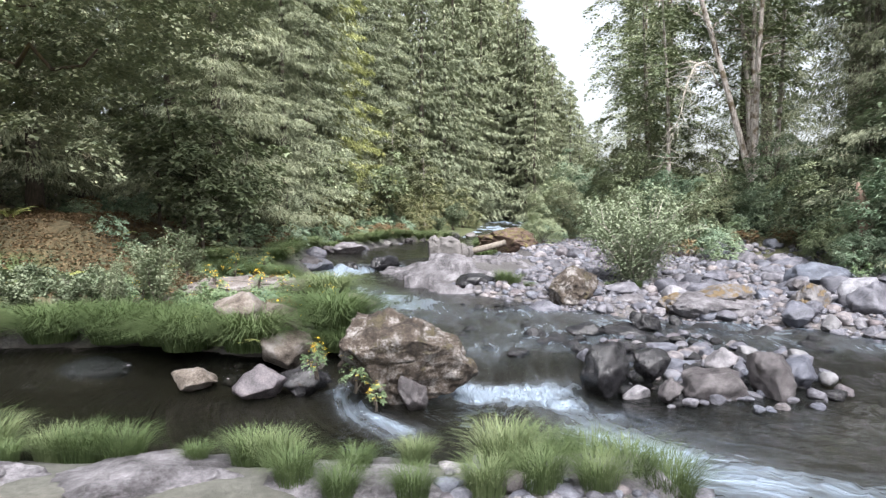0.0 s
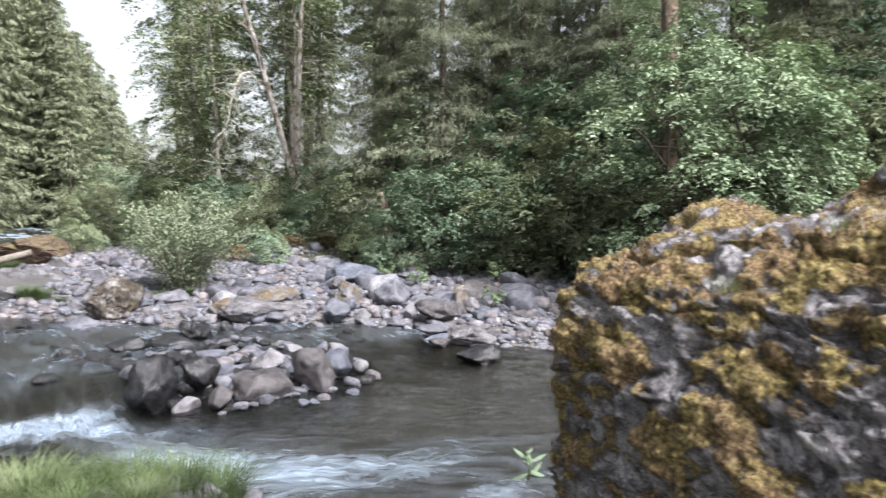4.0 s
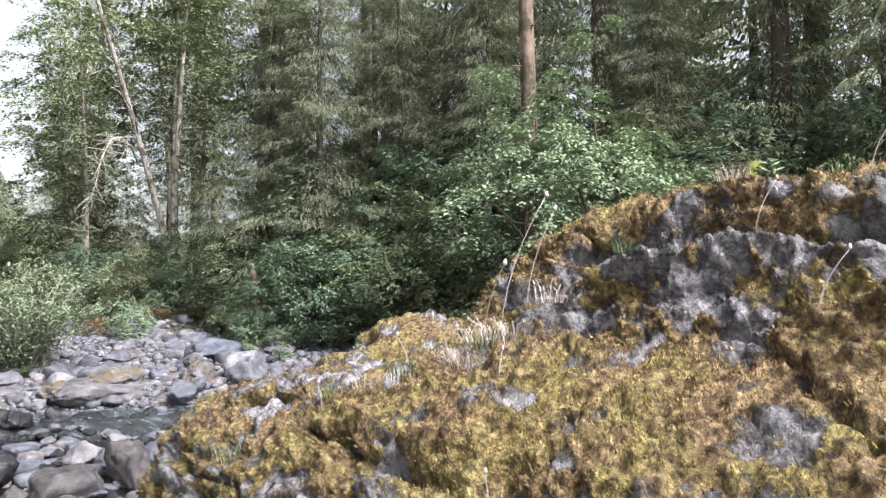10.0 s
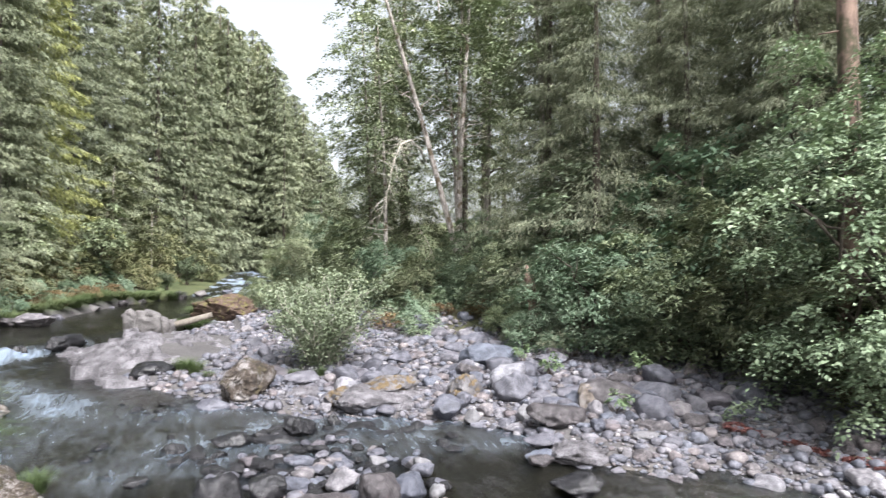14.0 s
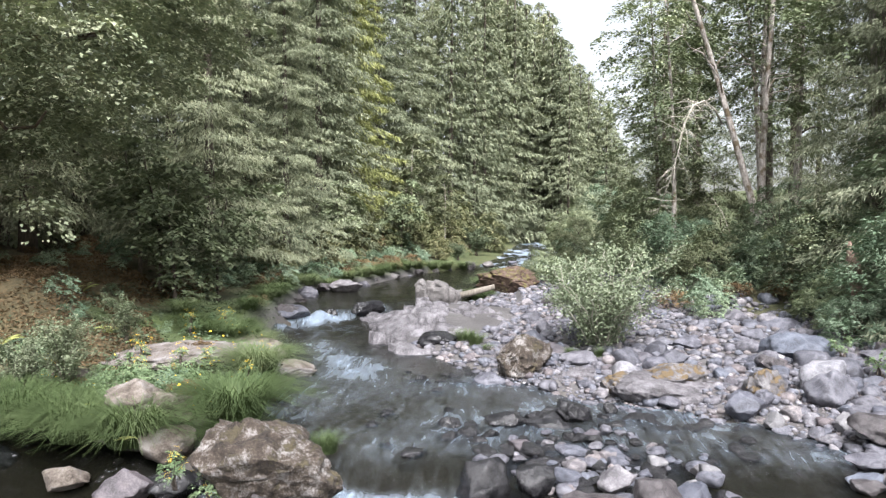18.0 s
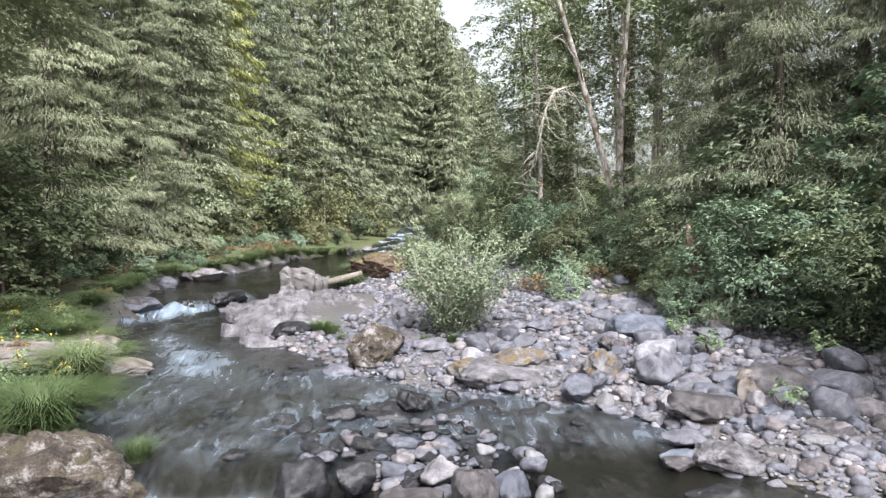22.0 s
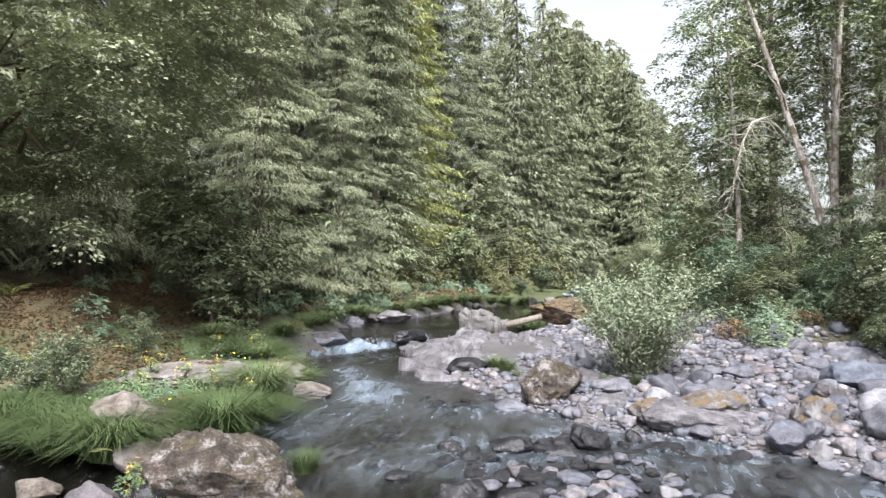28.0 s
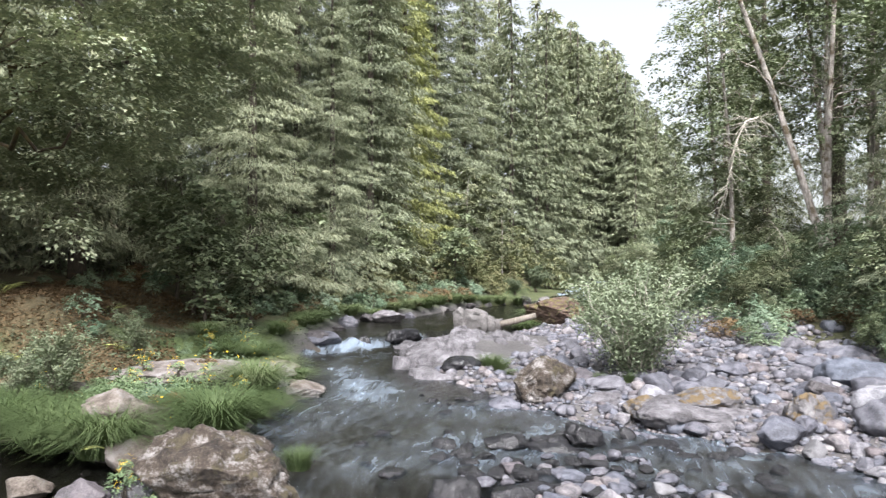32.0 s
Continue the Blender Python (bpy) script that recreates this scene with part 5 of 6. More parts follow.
for i, (x, y, s) in enumerate([(16.5, 17.2, 1.0), (17.5, 15.0, 1.0), (15.6, 21.5, 1.0), (16.8, 19.2, 1.1), (14.4, 25.2, 0.85), (13.4, 28.6, 0.6), (12.6, 32.2, 0.75), (18.6, 13.4, 0.95), (12.9, 21.2, 0.42), (13.1, 23.4, 0.45), (14.5, 22.2, 0.6), (19.6, 11.6, 0.8)]):
    place_bush(BUSH[(1, 2, 0)[i % 3]], x, y, s, i * 1.7, "dense broadleaf bush on the cobble bank edge", group="bushes of the cobble bank")
BIGBUSH = bush_meshes("tall_understorey", 5.0, 5.0, 4.6, 260, 17000, 0.12, M_DEEP, 640, 0.12, corners=3)
for i, (x, y, s) in enumerate([(24.5, 11.5, 1.0), (26.5, 17.5, 1.1), (24, 22.5, 1.0), (28.5, 12, 1.2), (27, 5, 1.05), (24.5, 3.5, 0.9), (22, 15, 0.85)]):
    place_bush(BIGBUSH, x, y, s, i * 1.3, "tall shaded understorey bush in the wood", group="understorey of the wood")


def wand_bush(name, stems, height, reach, leaf, per, material, seed, length=1.8, bark=None, side=5, wander=0.22, low=0.22, bend=1.4):
    """Arching stems that carry side twigs, with leaves along both."""
    r = np.random.default_rng(seed)
    made, pts = [], []
    for i in range(stems):
        a, out_, h = r.uniform(0, 6.283), reach * math.sqrt(r.uniform(0.02, 1)), height * r.uniform(0.55, 1.05)
        t = np.linspace(0, 1, 8)
        p = np.stack([math.cos(a) * out_ * t ** bend, math.sin(a) * out_ * t ** bend, h * np.sin(t * (1.1 + 0.6 * out_ / reach)) / math.sin(1.1 + 0.2)], 1)
        p[1:] += r.normal(size=(7, 3)) * 0.03 * height
        p[0] = (r.normal() * 0.06 * reach, r.normal() * 0.06 * reach, -0.15)
        made.append(mesh(name + "_stem", *tube(p, (0.006 + 0.006 * height) * (1 - 0.8 * t), 5), bark or M_BARK))
        for _ in range(per):
            k = r.uniform(low, 1) ** 0.8
            q = np.array([np.interp(k, t, p[:, j]) for j in range(3)])
            d = r.normal(size=3) * np.array([1, 1, 0.6])
            d = d / np.linalg.norm(d) * wander * height * r.uniform(0.1, 1.0)
            s = r.uniform(0.15, 1, side)[:, None]
            pts.append(q + d * s + r.normal(size=(side, 3)) * 0.03 * height)
    crown = quads_mesh(name + "_crown", leaves(np.concatenate(pts), leaf, seed + 1, 0.4, length), material)
    return crown, made


BRIGHT = bush_meshes("bright_shrub", 2.7, 2.7, 3.5, 300, 42000, 0.058, M_BRIGHT, 660, 0.12, stems=16, hollow=0.45)
place_bush(BRIGHT, 17.1, 10.5, 1.3, 0.0, "tall bright green shrub with arching stems at the bank", name="shrub", category="shrub", sz=1.05)
WILLOW = wand_bush("willow", 46, 2.2, 1.7, 0.04, 74, M_WILLOW, 670, 2.2, M_TWIG, low=0.04, bend=0.8)
place_bush(WILLOW, 5.95, 21.2, 1.25, 0.0, "grey-green willow bush growing among the cobbles", name="willow_bush", category="shrub")
BANKSHRUB = wand_bush("bank_shrub", 16, 1.5, 1.1, 0.06, 34, M_SCRUB, 672, 1.8, None, 4, 0.26)
PALESHRUB = wand_bush("pale_shrub", 15, 1.7, 0.8, 0.034, 60, M_SCRUBPALE, 674, 2.2, None, 4, 0.16)
for i, (x, y, s) in enumerate([(-7.6, 14.1, 0.75), (-8.5, 14.0, 0.7), (-9.6, 14.6, 0.9), (-10.8, 14.9, 0.8), (-11.8, 14.2, 0.95), (-12.6, 15.4, 1.0), (-9.4, 16.2, 0.6), (-7.9, 15.6, 0.5)]):
    place_bush(BANKSHRUB, x, y, s, i * 1.4, "leafy green shrub on the stream bank", "shrub", "shrubs of the stream bank", "shrub")
for i, (x, y, s) in enumerate([(-5.9, 14.3, 0.85), (-6.3, 14.9, 0.9), (-6.9, 14.4, 0.7), (-6.6, 17.9, 0.75)]):
    place_bush(PALESHRUB, x, y, s, i * 2.4, "pale silvery willow shoots on the grassy bank", "shrub", "", "shrub")


def broadleaf(name, height, r0, crown, leaf, n, material, bark, seed, lean=(0, 0), k=60, size=0.22, limbs=16, hollow=0.3, stem=None):
    """Trunk with limbs, and a loose crown (radius, lower end, upper end)."""
    rad, lo, hi = crown
    cl = crown_clumps(k, rad, rad, (hi - lo) / 2, seed, size, hollow, -1)
    cl[:, 2] += (lo + hi) / 2
    f = np.clip(cl[:, 2] / height, 0, 1)
    cl[:, 0] += lean[0] * f
    cl[:, 1] += lean[1] * f
    me = quads_mesh(name + "_crown", hung(clumped(n, cl, seed + 1, 0.5), leaf, seed + 2), material)
    return me, trunk_mesh(name + "_trunk", height, r0, bark, seed + 3, stem or lean, 0.25, limbs, rad * 1.3, 0.35)


ALDER = [broadleaf("alder", 17, 0.16, (3.4, 4, 18), 0.11, 9000, M_ALDERLEAF, M_ALDER, 700 + 10 * i, (-2.4 + 2.2 * i, 0.4), 110, 0.15) for i in range(2)]
ALDER += [broadleaf("leaning_alder", 22, 0.17, (3.2, 9, 23), 0.11, 6000, M_ALDERLEAF, M_ALDER, 720 + 10 * i, lean, 90, 0.12) for i, lean in enumerate(((-6.4, 0.6), (0.9, 0.5)))]
ALDERS = [(15.0, 32.3, 1.0, 0.0, 2), (14.4, 32.5, 1.0, 0.0, 3), (14.9, 33.6, 0.9, 0.6, 3), (11.6, 36, 0.9, 2.0, 1), (12.4, 41, 0.95, 1.0, 0), (16.5, 27, 1.0, 1.2, 1),
          (15.2, 34, 1.05, 5.0, 0), (14, 47, 1.1, 0.4, 1), (15, 56, 1.1, 2.2, 0), (18.5, 39, 1.1, 3.3, 1)]
for x, y, s, turn, i in ALDERS:
    place_tree(ALDER[i], x, y, s, turn, "slender alder with pale trunk leaning over the bank", name="alder_tree", group="alders of the cobble bank")

# the big maple and the trees of the left bank
MAPLE = broadleaf("maple", 15, 0.27, (6.4, 0.9, 16.5), 0.1, 105000, M_MAPLE, M_MOSSBARK, 740, (9.4, -1.4), 460, 0.115, 14, 0.35, (3.0, -0.5))
MAPLE[1].extend(mesh("limb", *limb(a, b, 0.13, 745 + i, 0.12, 9), M_MOSSBARK) for i, (a, b) in enumerate((
    ((0.6, 0, 3.2), (6.5, -1.6, 4.6)), ((0.9, 0, 4.6), (7.5, 0.8, 7.5)), ((1.1, 0, 5.5), (5.0, -3.5, 7.8)), ((1.4, 0, 7.0), (8.0, -1.0, 11.0)), ((0.7, 0, 3.8), (-3.5, -2.5, 5.0)))))
place_tree(MAPLE, -15.6, 20.2, 1.0, 0.0, "broad old maple with mossy trunk hanging over the bank", name="maple_tree")
SMALL = broadleaf("sapling", 6, 0.09, (1.7, 1.0, 6.2), 0.15, 3600, M_ALDERLEAF, M_BARK, 760, (0.2, 0.1), 50, 0.26, 12)
for x, y, s, turn in ((-9.6, 33.2, 1.0, 0.4), (-8.6, 24.8, 0.8, 1.7), (-9.6, 25.8, 0.95, 3.1), (-7.9, 27.0, 0.75, 0.2), (-11, 27, 0.9, 2.9), (-7.5, 46, 0.9, 4.0), (-4.5, 55, 1.0, 5.0), (-12.6, 14.5, 0.9, 0.3)):
    place_tree(SMALL, x, y, s, turn, "young broadleaf tree on the wooded bank", name="young_tree", group="young trees of the wooded bank")
YELLOW = bush_meshes("yellowing_bush", 1.6, 1.5, 1.5, 50, 2600, 0.12, M_YELLOWED, 680)
LOW = [bush_meshes("low_plant", 0.9, 0.9, 0.6, 40, 1300, 0.085, m, 690 + i, stems=3, corners=3) for i, m in enumerate((M_DEEP, M_BRIGHT, M_BRACKEN))]
for i, (x, y, s) in enumerate([(-7.4, 41.5, 0.8), (-7.2, 45.5, 0.9), (-9, 37.5, 0.8), (-7.0, 51, 1.0), (-4.4, 60, 1.2), (-2.2, 68, 1.4), (-8.0, 48.5, 0.9), (-1.6, 79, 1.7), (-6.0, 54.3, 0.9)]):
    place_bush(YELLOW, x, y, s, i * 1.1, "yellowing bush at the foot of the conifers", group="yellowing bushes")
for i in range(330):
    x, y = r.uniform(-17, -2.6), r.uniform(12.6, 60)
    off = -inside_water(np.array([x]), np.array([y]))[0]
    if off < 0.9 or off > 12 or (-17 < x < -3.4 and 12 < y < 30 and r.uniform() < 0.45):
        continue
    place_bush(LOW[int(r.integers(3))], x, y, r.uniform(0.4, 0.85) * (1 + 0.008 * y) * (0.6 if y < 30 else 1.0), i, "low undergrowth plant on the wooded bank", "undergrowth", "undergrowth of the wooded bank", "undergrowth_plant")


for i in range(260):
    x, y = r.uniform(9, 24), r.uniform(3, 62)
    off = -inside_water(np.array([x]), np.array([y]))[0]
    if left_bank(np.array([x]), np.array([y]))[0] or off < 9.5 or off > 12.5:
        continue
    place_bush(LOW[int(r.choice((0, 2, 2, 1)))], x, y, r.uniform(0.5, 1.0) * (1 + 0.006 * y), i, "low undergrowth plant below the bank bushes", "undergrowth", "undergrowth below the bank bushes", "undergrowth_plant")


def herb_cover(n, box, near, far, height, size, seed, material, corners=4):
    """Low herbs over a stretch of bank, between two distances from the water."""
    x, y = scatter(n, box, seed, lambda a, b: left_bank(a, b) & (inside_water(a, b) < -near) & (inside_water(a, b) > -far) & (fbm(flat3(a, b, 0.7), 2, seed) > -0.25))
    q = np.random.default_rng(seed)
    z = ground(x, y) + height * q.uniform(0.0, 1, len(x)) ** 1.5
    return quads_mesh("herbs", leaves(np.stack([x, y, z], 1), size, seed, 0.9, 1.5)[:, :corners], material, size=corners)


tagged(new("green_herbs", herb_cover(30000, (-16, -1, 12, 30), 0.1, 5.0, 0.22, 0.055, 61, M_SCRUB)), "low leafy green herbs covering the stream bank", "herbs", kind="stuff")
tagged(new("bright_herbs", herb_cover(9000, (-9, -1, 12, 24), 0.1, 2.4, 0.24, 0.05, 62, M_BRIGHT)), "bright green herbs among the bank grasses", "herbs", kind="stuff")
tagged(new("dry_litter", herb_cover(90000, (-16, -3, 14, 34), 3.0, 10.0, 0.13, 0.075, 63, M_BRACKEN, 3)), "dry brown leaf litter on the wooded bank", "leaf litter", kind="stuff")
tagged(new("yellow_flowers", herb_cover(260, (-6, -1.5, 12.4, 24), 0.2, 2.6, 0.42, 0.05, 64, M_FLOWER)), "small yellow flower heads over the bank herbs", "flowers", kind="stuff")


def tuft_mesh(name, n, height, radius, seed, material, width=0.012, arch=0.7):
    r = np.random.default_rng(seed)
    a, q = r.uniform(0, 6.283, n), np.sqrt(r.uniform(0, 1, n)) * radius
    base = np.stack([np.cos(a) * q, np.sin(a) * q, np.full(n, -0.03)], 1)
    da = a + r.normal(size=n) * 0.6
    h, reach = height * r.uniform(0.55, 1.1, n), arch * height * r.uniform(0.2, 1.0, n)
    side = np.stack([-np.sin(da), np.cos(da), np.zeros(n)], 1) * width
    rings = []
    for t, w in ((0, 1.0), (0.4, 0.9), (0.75, 0.6), (1.0, 0.08)):
        c = base + np.stack([np.cos(da) * reach * t ** 2, np.sin(da) * reach * t ** 2, h * (t - 0.45 * arch * t ** 3)], 1)
        rings.append((c - side * w, c + side * w))
    v = np.stack([x for pair in rings for x in pair], 1).reshape(-1, 3)
    o = np.arange(n)[:, None] * 8
    f = np.concatenate([o + np.array([0, 1, 3, 2]) + k for k in (0, 2, 4)])
    return mesh(name, v, f.tolist(), material)


LONG = [tuft_mesh("long_grass_tuft", 560, 0.95, 0.26, 800 + i, M_GRASS, 0.008, 1.25) for i in range(3)]
SHORT = [tuft_mesh("short_grass_tuft", 640, 0.72, 0.26, 810 + i, M_GRASS, 0.0035, 0.75) for i in range(3)]
FINE = [tuft_mesh("fine_grass_tuft", 1100, 0.95, 0.3, 806 + i, M_GRASS, 0.005, 1.25) for i in range(2)]
LONGGRASS = [(-2.1, 13.55, 1.55), (-2.75, 16.6, 1.35), (-2.4, 15.6, 1.0), (-3.5, 12.5, 1.5), (-4.75, 12.85, 1.5), (-5.4, 13.3, 1.4), (-6.3, 13.3, 1.5), (-7.5, 13.2, 1.4), (-9.0, 13.0, 1.3), (-10.4, 12.9, 1.2), (-1.95, 12.75, 0.8), (-4.1, 12.75, 0.9),
             (-3.4, 20.6, 0.7), (-4.3, 21.3, 0.9), (-4.9, 22.2, 0.9), (-5.5, 22.9, 1.0), (-5.9, 21.5, 0.9), (-6.4, 22.0, 1.0), (-6.9, 22.5, 1.0), (-7.5, 23.0, 1.0), (-5.0, 21.2, 0.8),
             (-5.6, 23.8, 0.9), (-5.9, 24.9, 0.9), (-6.3, 28.0, 0.9), (-6.5, 29.6, 1.0), (-6.7, 31, 1.0), (-7.3, 30.5, 0.9), (-7.0, 33, 1.1), (-7.2, 34.6, 1.1), (-7.7, 33.5, 1.0), (-6.9, 36.4, 1.1), (-6.0, 37.4, 1.1), (-5.4, 39.0, 1.1), (-4.8, 41, 1.1), (-4.3, 43, 1.2), (-3.9, 45.3, 1.2), (-3.3, 47.8, 1.2),
             (-2.6, 49.5, 1.2), (-1.8, 51.5, 1.3), (-0.9, 53.2, 1.3), (0.4, 55, 1.3), (-4.9, 44, 1.2), (-3.9, 49, 1.2), (2.0, 36, 1.2), (2.2, 39, 1.2), (2.5, 43, 1.3), (3.3, 47, 1.3)]
SHORTGRASS = [(0.65, 7.35, 1.05), (1.05, 7.4, 1.0), (1.5, 7.3, 1.05), (1.9, 7.1, 1.0), (2.25, 6.9, 1.0), (0.95, 6.7, 0.8), (1.5, 6.6, 0.7), (-0.3, 7.2, 0.55), (-0.9, 7.0, 0.6), (-2.15, 7.6, 0.8), (-1.8, 7.45, 0.75), (-1.5, 6.8, 0.7), (-1.0, 6.5, 0.6), (-0.3, 6.4, 0.6),
              (0.4, 6.5, 0.7), (-3.65, 7.8, 0.85), (-4.15, 7.85, 0.9), (-4.5, 7.9, 0.8), (-2.75, 7.6, 0.45), (-4.75, 7.4, 0.5), (-5.3, 7.9, 1.0), (-5.7, 8.0, 1.0), (1.9, 22.0, 0.9), (2.2, 21.8, 0.8), (-0.1, 12.5, 0.7), (2.6, 20.9, 0.5), (4.9, 20.3, 0.5), (5.6, 20.0, 0.5)]
for pool, spots in ((LONG, LONGGRASS), (SHORT, SHORTGRASS)):
    for i, (x, y, s) in enumerate(spots):
        ob = new("grass_tuft", FINE[i % 2] if pool is LONG and y < 18 else pool[i % 3])
        ob.matrix_basis = Matrix.LocRotScale((x, y, max(ground_at(x, y), float(water_level(np.array([x]), np.array([y]))[0]) - 0.02) + (0.05 if y < 8 else 0.12 if y < 14 else 0)), Euler((0, 0, i * 1.9)), (s, s, s))
        tagged(ob, "long drooping tuft of green grass at the stream edge" if pool is LONG else "short upright tuft of green grass among bedrock slabs", "grass tuft", "grass tufts of the stream banks")

# dead stump, red trunk, drift log
ob = new("stump", mesh("stump", *tube([(0, 0, -0.3), (0.05, 0, 0.6), (-0.05, 0.05, 1.3), (-0.2, 0, 1.9), (-0.3, 0, 2.4)], [0.26, 0.22, 0.2, 0.17, 0.04], 10, 0.12), M_RED))
ob.matrix_basis = pose(13.5, 22.2, 1.0)
tagged(ob, "rotten red-brown dead stump among the bushes", "stump")
ob = thing("dead_tree", 17.2, 12.7, ground_at(17.2, 12.7), "tall dead tree stem with red peeling bark", "tree")
part("trunk", mesh("dead_tree_trunk", *tube([(0, 0, -0.5), (0.1, 0, 6), (0.0, 0.1, 12), (0.2, 0, 20), (0.2, 0, 26)], [0.27, 0.24, 0.22, 0.18, 0.12], 12, 0.08), M_RED), ob)
for i, (z, a, ln) in enumerate([(7.5, 0.4, 0.5), (9.0, 2.6, 0.7), (10.2, 4.4, 0.4), (11.5, 1.3, 0.8), (13.5, 3.4, 0.9)]):
    part("branch_stub", mesh("branch_stub", *tube([(0.05, 0, z), (0.05 + math.cos(a) * ln, math.sin(a) * ln, z - 0.08)], [0.035, 0.015], 6), M_RED), ob)
ob = new("drift_log", mesh("drift_log", *tube([(-0.9, 0, 0.1), (0, 0.05, 0.3), (0.9, 0, 0.55)], [0.13, 0.14, 0.12], 9, 0.05), M_DRIFT))
ob.matrix_basis = pose(1.9, 31.0, 0.62, 0, 0, 5)
tagged(ob, "bleached drift log leaning against the slab boulder", "log")


# ---- left bank: slab, rocks, ferns, mats and flowers ----
M_TANBED = rock_material("tan_and_grey_bedrock", (0.16, 0.13, 0.12), (0.42, 0.36, 0.32), (0.66, 0.62, 0.62), 2.6, 0.8, relief=0.05)
boulder("bedrock_slab", -4.9, 17.3, 0.32, 3.6, 2.6, 0.6, M_TANBED, "flat tan and grey bedrock slab among the bank grasses", 961, 20, level=6)
boulder("bedrock_slab", -2.6, 18.3, -0.2, 1.7, 1.1, 0.45, M_TANBED, "tan bedrock point reaching into the stream", 962, 10, level=5)
boulder("bedrock_slab", -3.6, 19.2, 0.25, 1.9, 1.2, 0.42, M_TANBED, "low tan bedrock slab behind the point", 963, -25, level=5)
for x, y, z, w, dep, h, turn, seed in ((-3.85, 13.1, 0.3, 1.05, 0.8, 0.72, 10, 31), (-3.05, 13.1, 0.25, 0.8, 0.7, 0.6, 40, 32), (-4.2, 11.6, -0.5, 0.75, 0.5, 0.42, 20, 35), (-3.4, 14.3, 0.3, 0.6, 0.5, 0.35, 0, 33), (-6.4, 15.2, 0.35, 0.9, 0.6, 0.4, 15, 34)):
    boulder("rock", x, y, z, w, dep, h, M_TAN, "tan lichened rock between the grass tufts", seed, turn, "rocks of the grassy bank")
r = np.random.default_rng(404)
EDGE = ((-6.0, 23.6, 0.8), (-6.6, 24.2, 0.7), (-5.6, 24.6, 0.6), (-5.9, 26.4, 0.7), (-5.4, 27.7, 1.0), (-6.1, 27.2, 0.8), (-6.2, 30.2, 0.6), (-6.6, 32.2, 0.8), (-6.9, 34.0, 0.7), (-6.7, 35.6, 1.1), (-6.1, 36.2, 1.0), (-5.4, 37.6, 0.9), (-4.7, 39.4, 0.8), (-4.2, 42, 0.8),
        (-3.6, 45, 0.8), (-3.0, 47, 0.8), (-2.2, 49.6, 0.9), (-1.4, 51.4, 0.9), (-0.4, 53, 0.9), (0.8, 55, 1.0), (2.4, 57.5, 1.0), (4.0, 62, 1.0), (6.0, 64, 0.8), (5.0, 60, 0.7), (7.4, 69, 1.0), (6.4, 72, 0.9), (9.5, 76, 1.0))
for i, (x, y, w) in enumerate(EDGE):
    x, y, w = x + r.normal() * 0.25, y + r.normal() * 0.45, w * r.uniform(0.6, 1.25)
    z = float(water_level(np.array([x]), np.array([y]))[0])
    boulder("rock", x, y, z - 0.2, w, w * r.uniform(0.6, 0.9), w * r.uniform(0.5, 0.75), (M_GREY, M_DARK, M_SLAB)[i % 3], "grey rock at the edge of the upper pool", 50 + i, r.uniform(0, 180), "rocks round the upper pool")


def fern_mesh(seed, fronds=9, length=0.75):
    """Arching fronds with two rows of leaflets."""
    r = np.random.default_rng(seed)
    out = []
    for i in range(fronds):
        a, ln = 6.283 * i / fronds + r.normal() * 0.2, length * r.uniform(0.75, 1.1)
        d, side = np.array([math.cos(a), math.sin(a), 0]), np.array([-math.sin(a), math.cos(a), 0])
        for t in np.linspace(0.12, 1, 24):
            c = d * ln * 0.75 * t + np.array([0, 0, ln * (0.95 * t - 0.55 * t * t)])
            w = 0.2 * ln * math.sin(min(1, 1.15 - t * 0.98) * 2.2) * (1 if t > 0.2 else 0.6)
            for s in (-1, 1):
                tip = c + side * s * w + d * 0.04 + np.array([0, 0, -0.02])
                mid = (c + tip) / 2
                out.append([c, mid + d * 0.022, tip, mid - d * 0.022])
    return quads_mesh("fern_fronds", np.array(out), M_FERN)


FERN = [fern_mesh(20 + i) for i in range(2)]
for i, (x, y, s) in enumerate([(-3.3, 12.35, 1.0), (-4.25, 12.9, 0.9), (-7.3, 18.3, 0.8), (-9.4, 17.0, 1.0), (-12.3, 19.8, 1.1), (-10.2, 21.8, 0.9), (-13.4, 21.3, 1.0), (-8.4, 26.6, 0.9)]):
    ob = new("fern", FERN[i % 2])
    ob.matrix_basis = Matrix.LocRotScale((x, y, ground_at(x, y) + (0.22 if y < 13 else 0.0)), Euler((0, 0, i * 1.3)), (s, s, s))
    tagged(ob, "yellow-green fern with arching fronds on the bank", "fern", "ferns of the bank")
M_MAT = leaf_material("soft_green_mat_leaves", [(0.0, (0.048, 0.096, 0.03)), (0.5, (0.095, 0.16, 0.053)), (1.0, (0.155, 0.23, 0.085))], 0.35)
MAT = bush_meshes("leafy_mat", 0.85, 0.65, 0.2, 70, 4200, 0.03, M_MAT, 695, 0.22, stems=3)
FLOWERMAT = bush_meshes("flowering_plant", 0.3, 0.3, 0.35, 24, 700, 0.034, M_MAT, 697, 0.3, stems=4)
BLOSSOM = bush_meshes("flowering_plant_heads", 0.3, 0.3, 0.42, 16, 190, 0.014, M_FLOWER, 698, 0.25, stems=1)[0]
for i, (x, y, s) in enumerate([(-4.5, 14.0, 1.0), (-4.0, 15.0, 1.0), (-3.2, 14.6, 0.9), (-4.9, 14.9, 1.0), (-5.6, 15.6, 0.9), (-2.8, 15.1, 0.7), (-3.0, 12.75, 0.5), (-8.0, 16.6, 1.0)]):
    place_bush(MAT, x, y, s, i * 1.1, "low mat of soft green leaves on the bank", "herb", "leafy mats of the bank", "leafy_mat", sink=0.0)
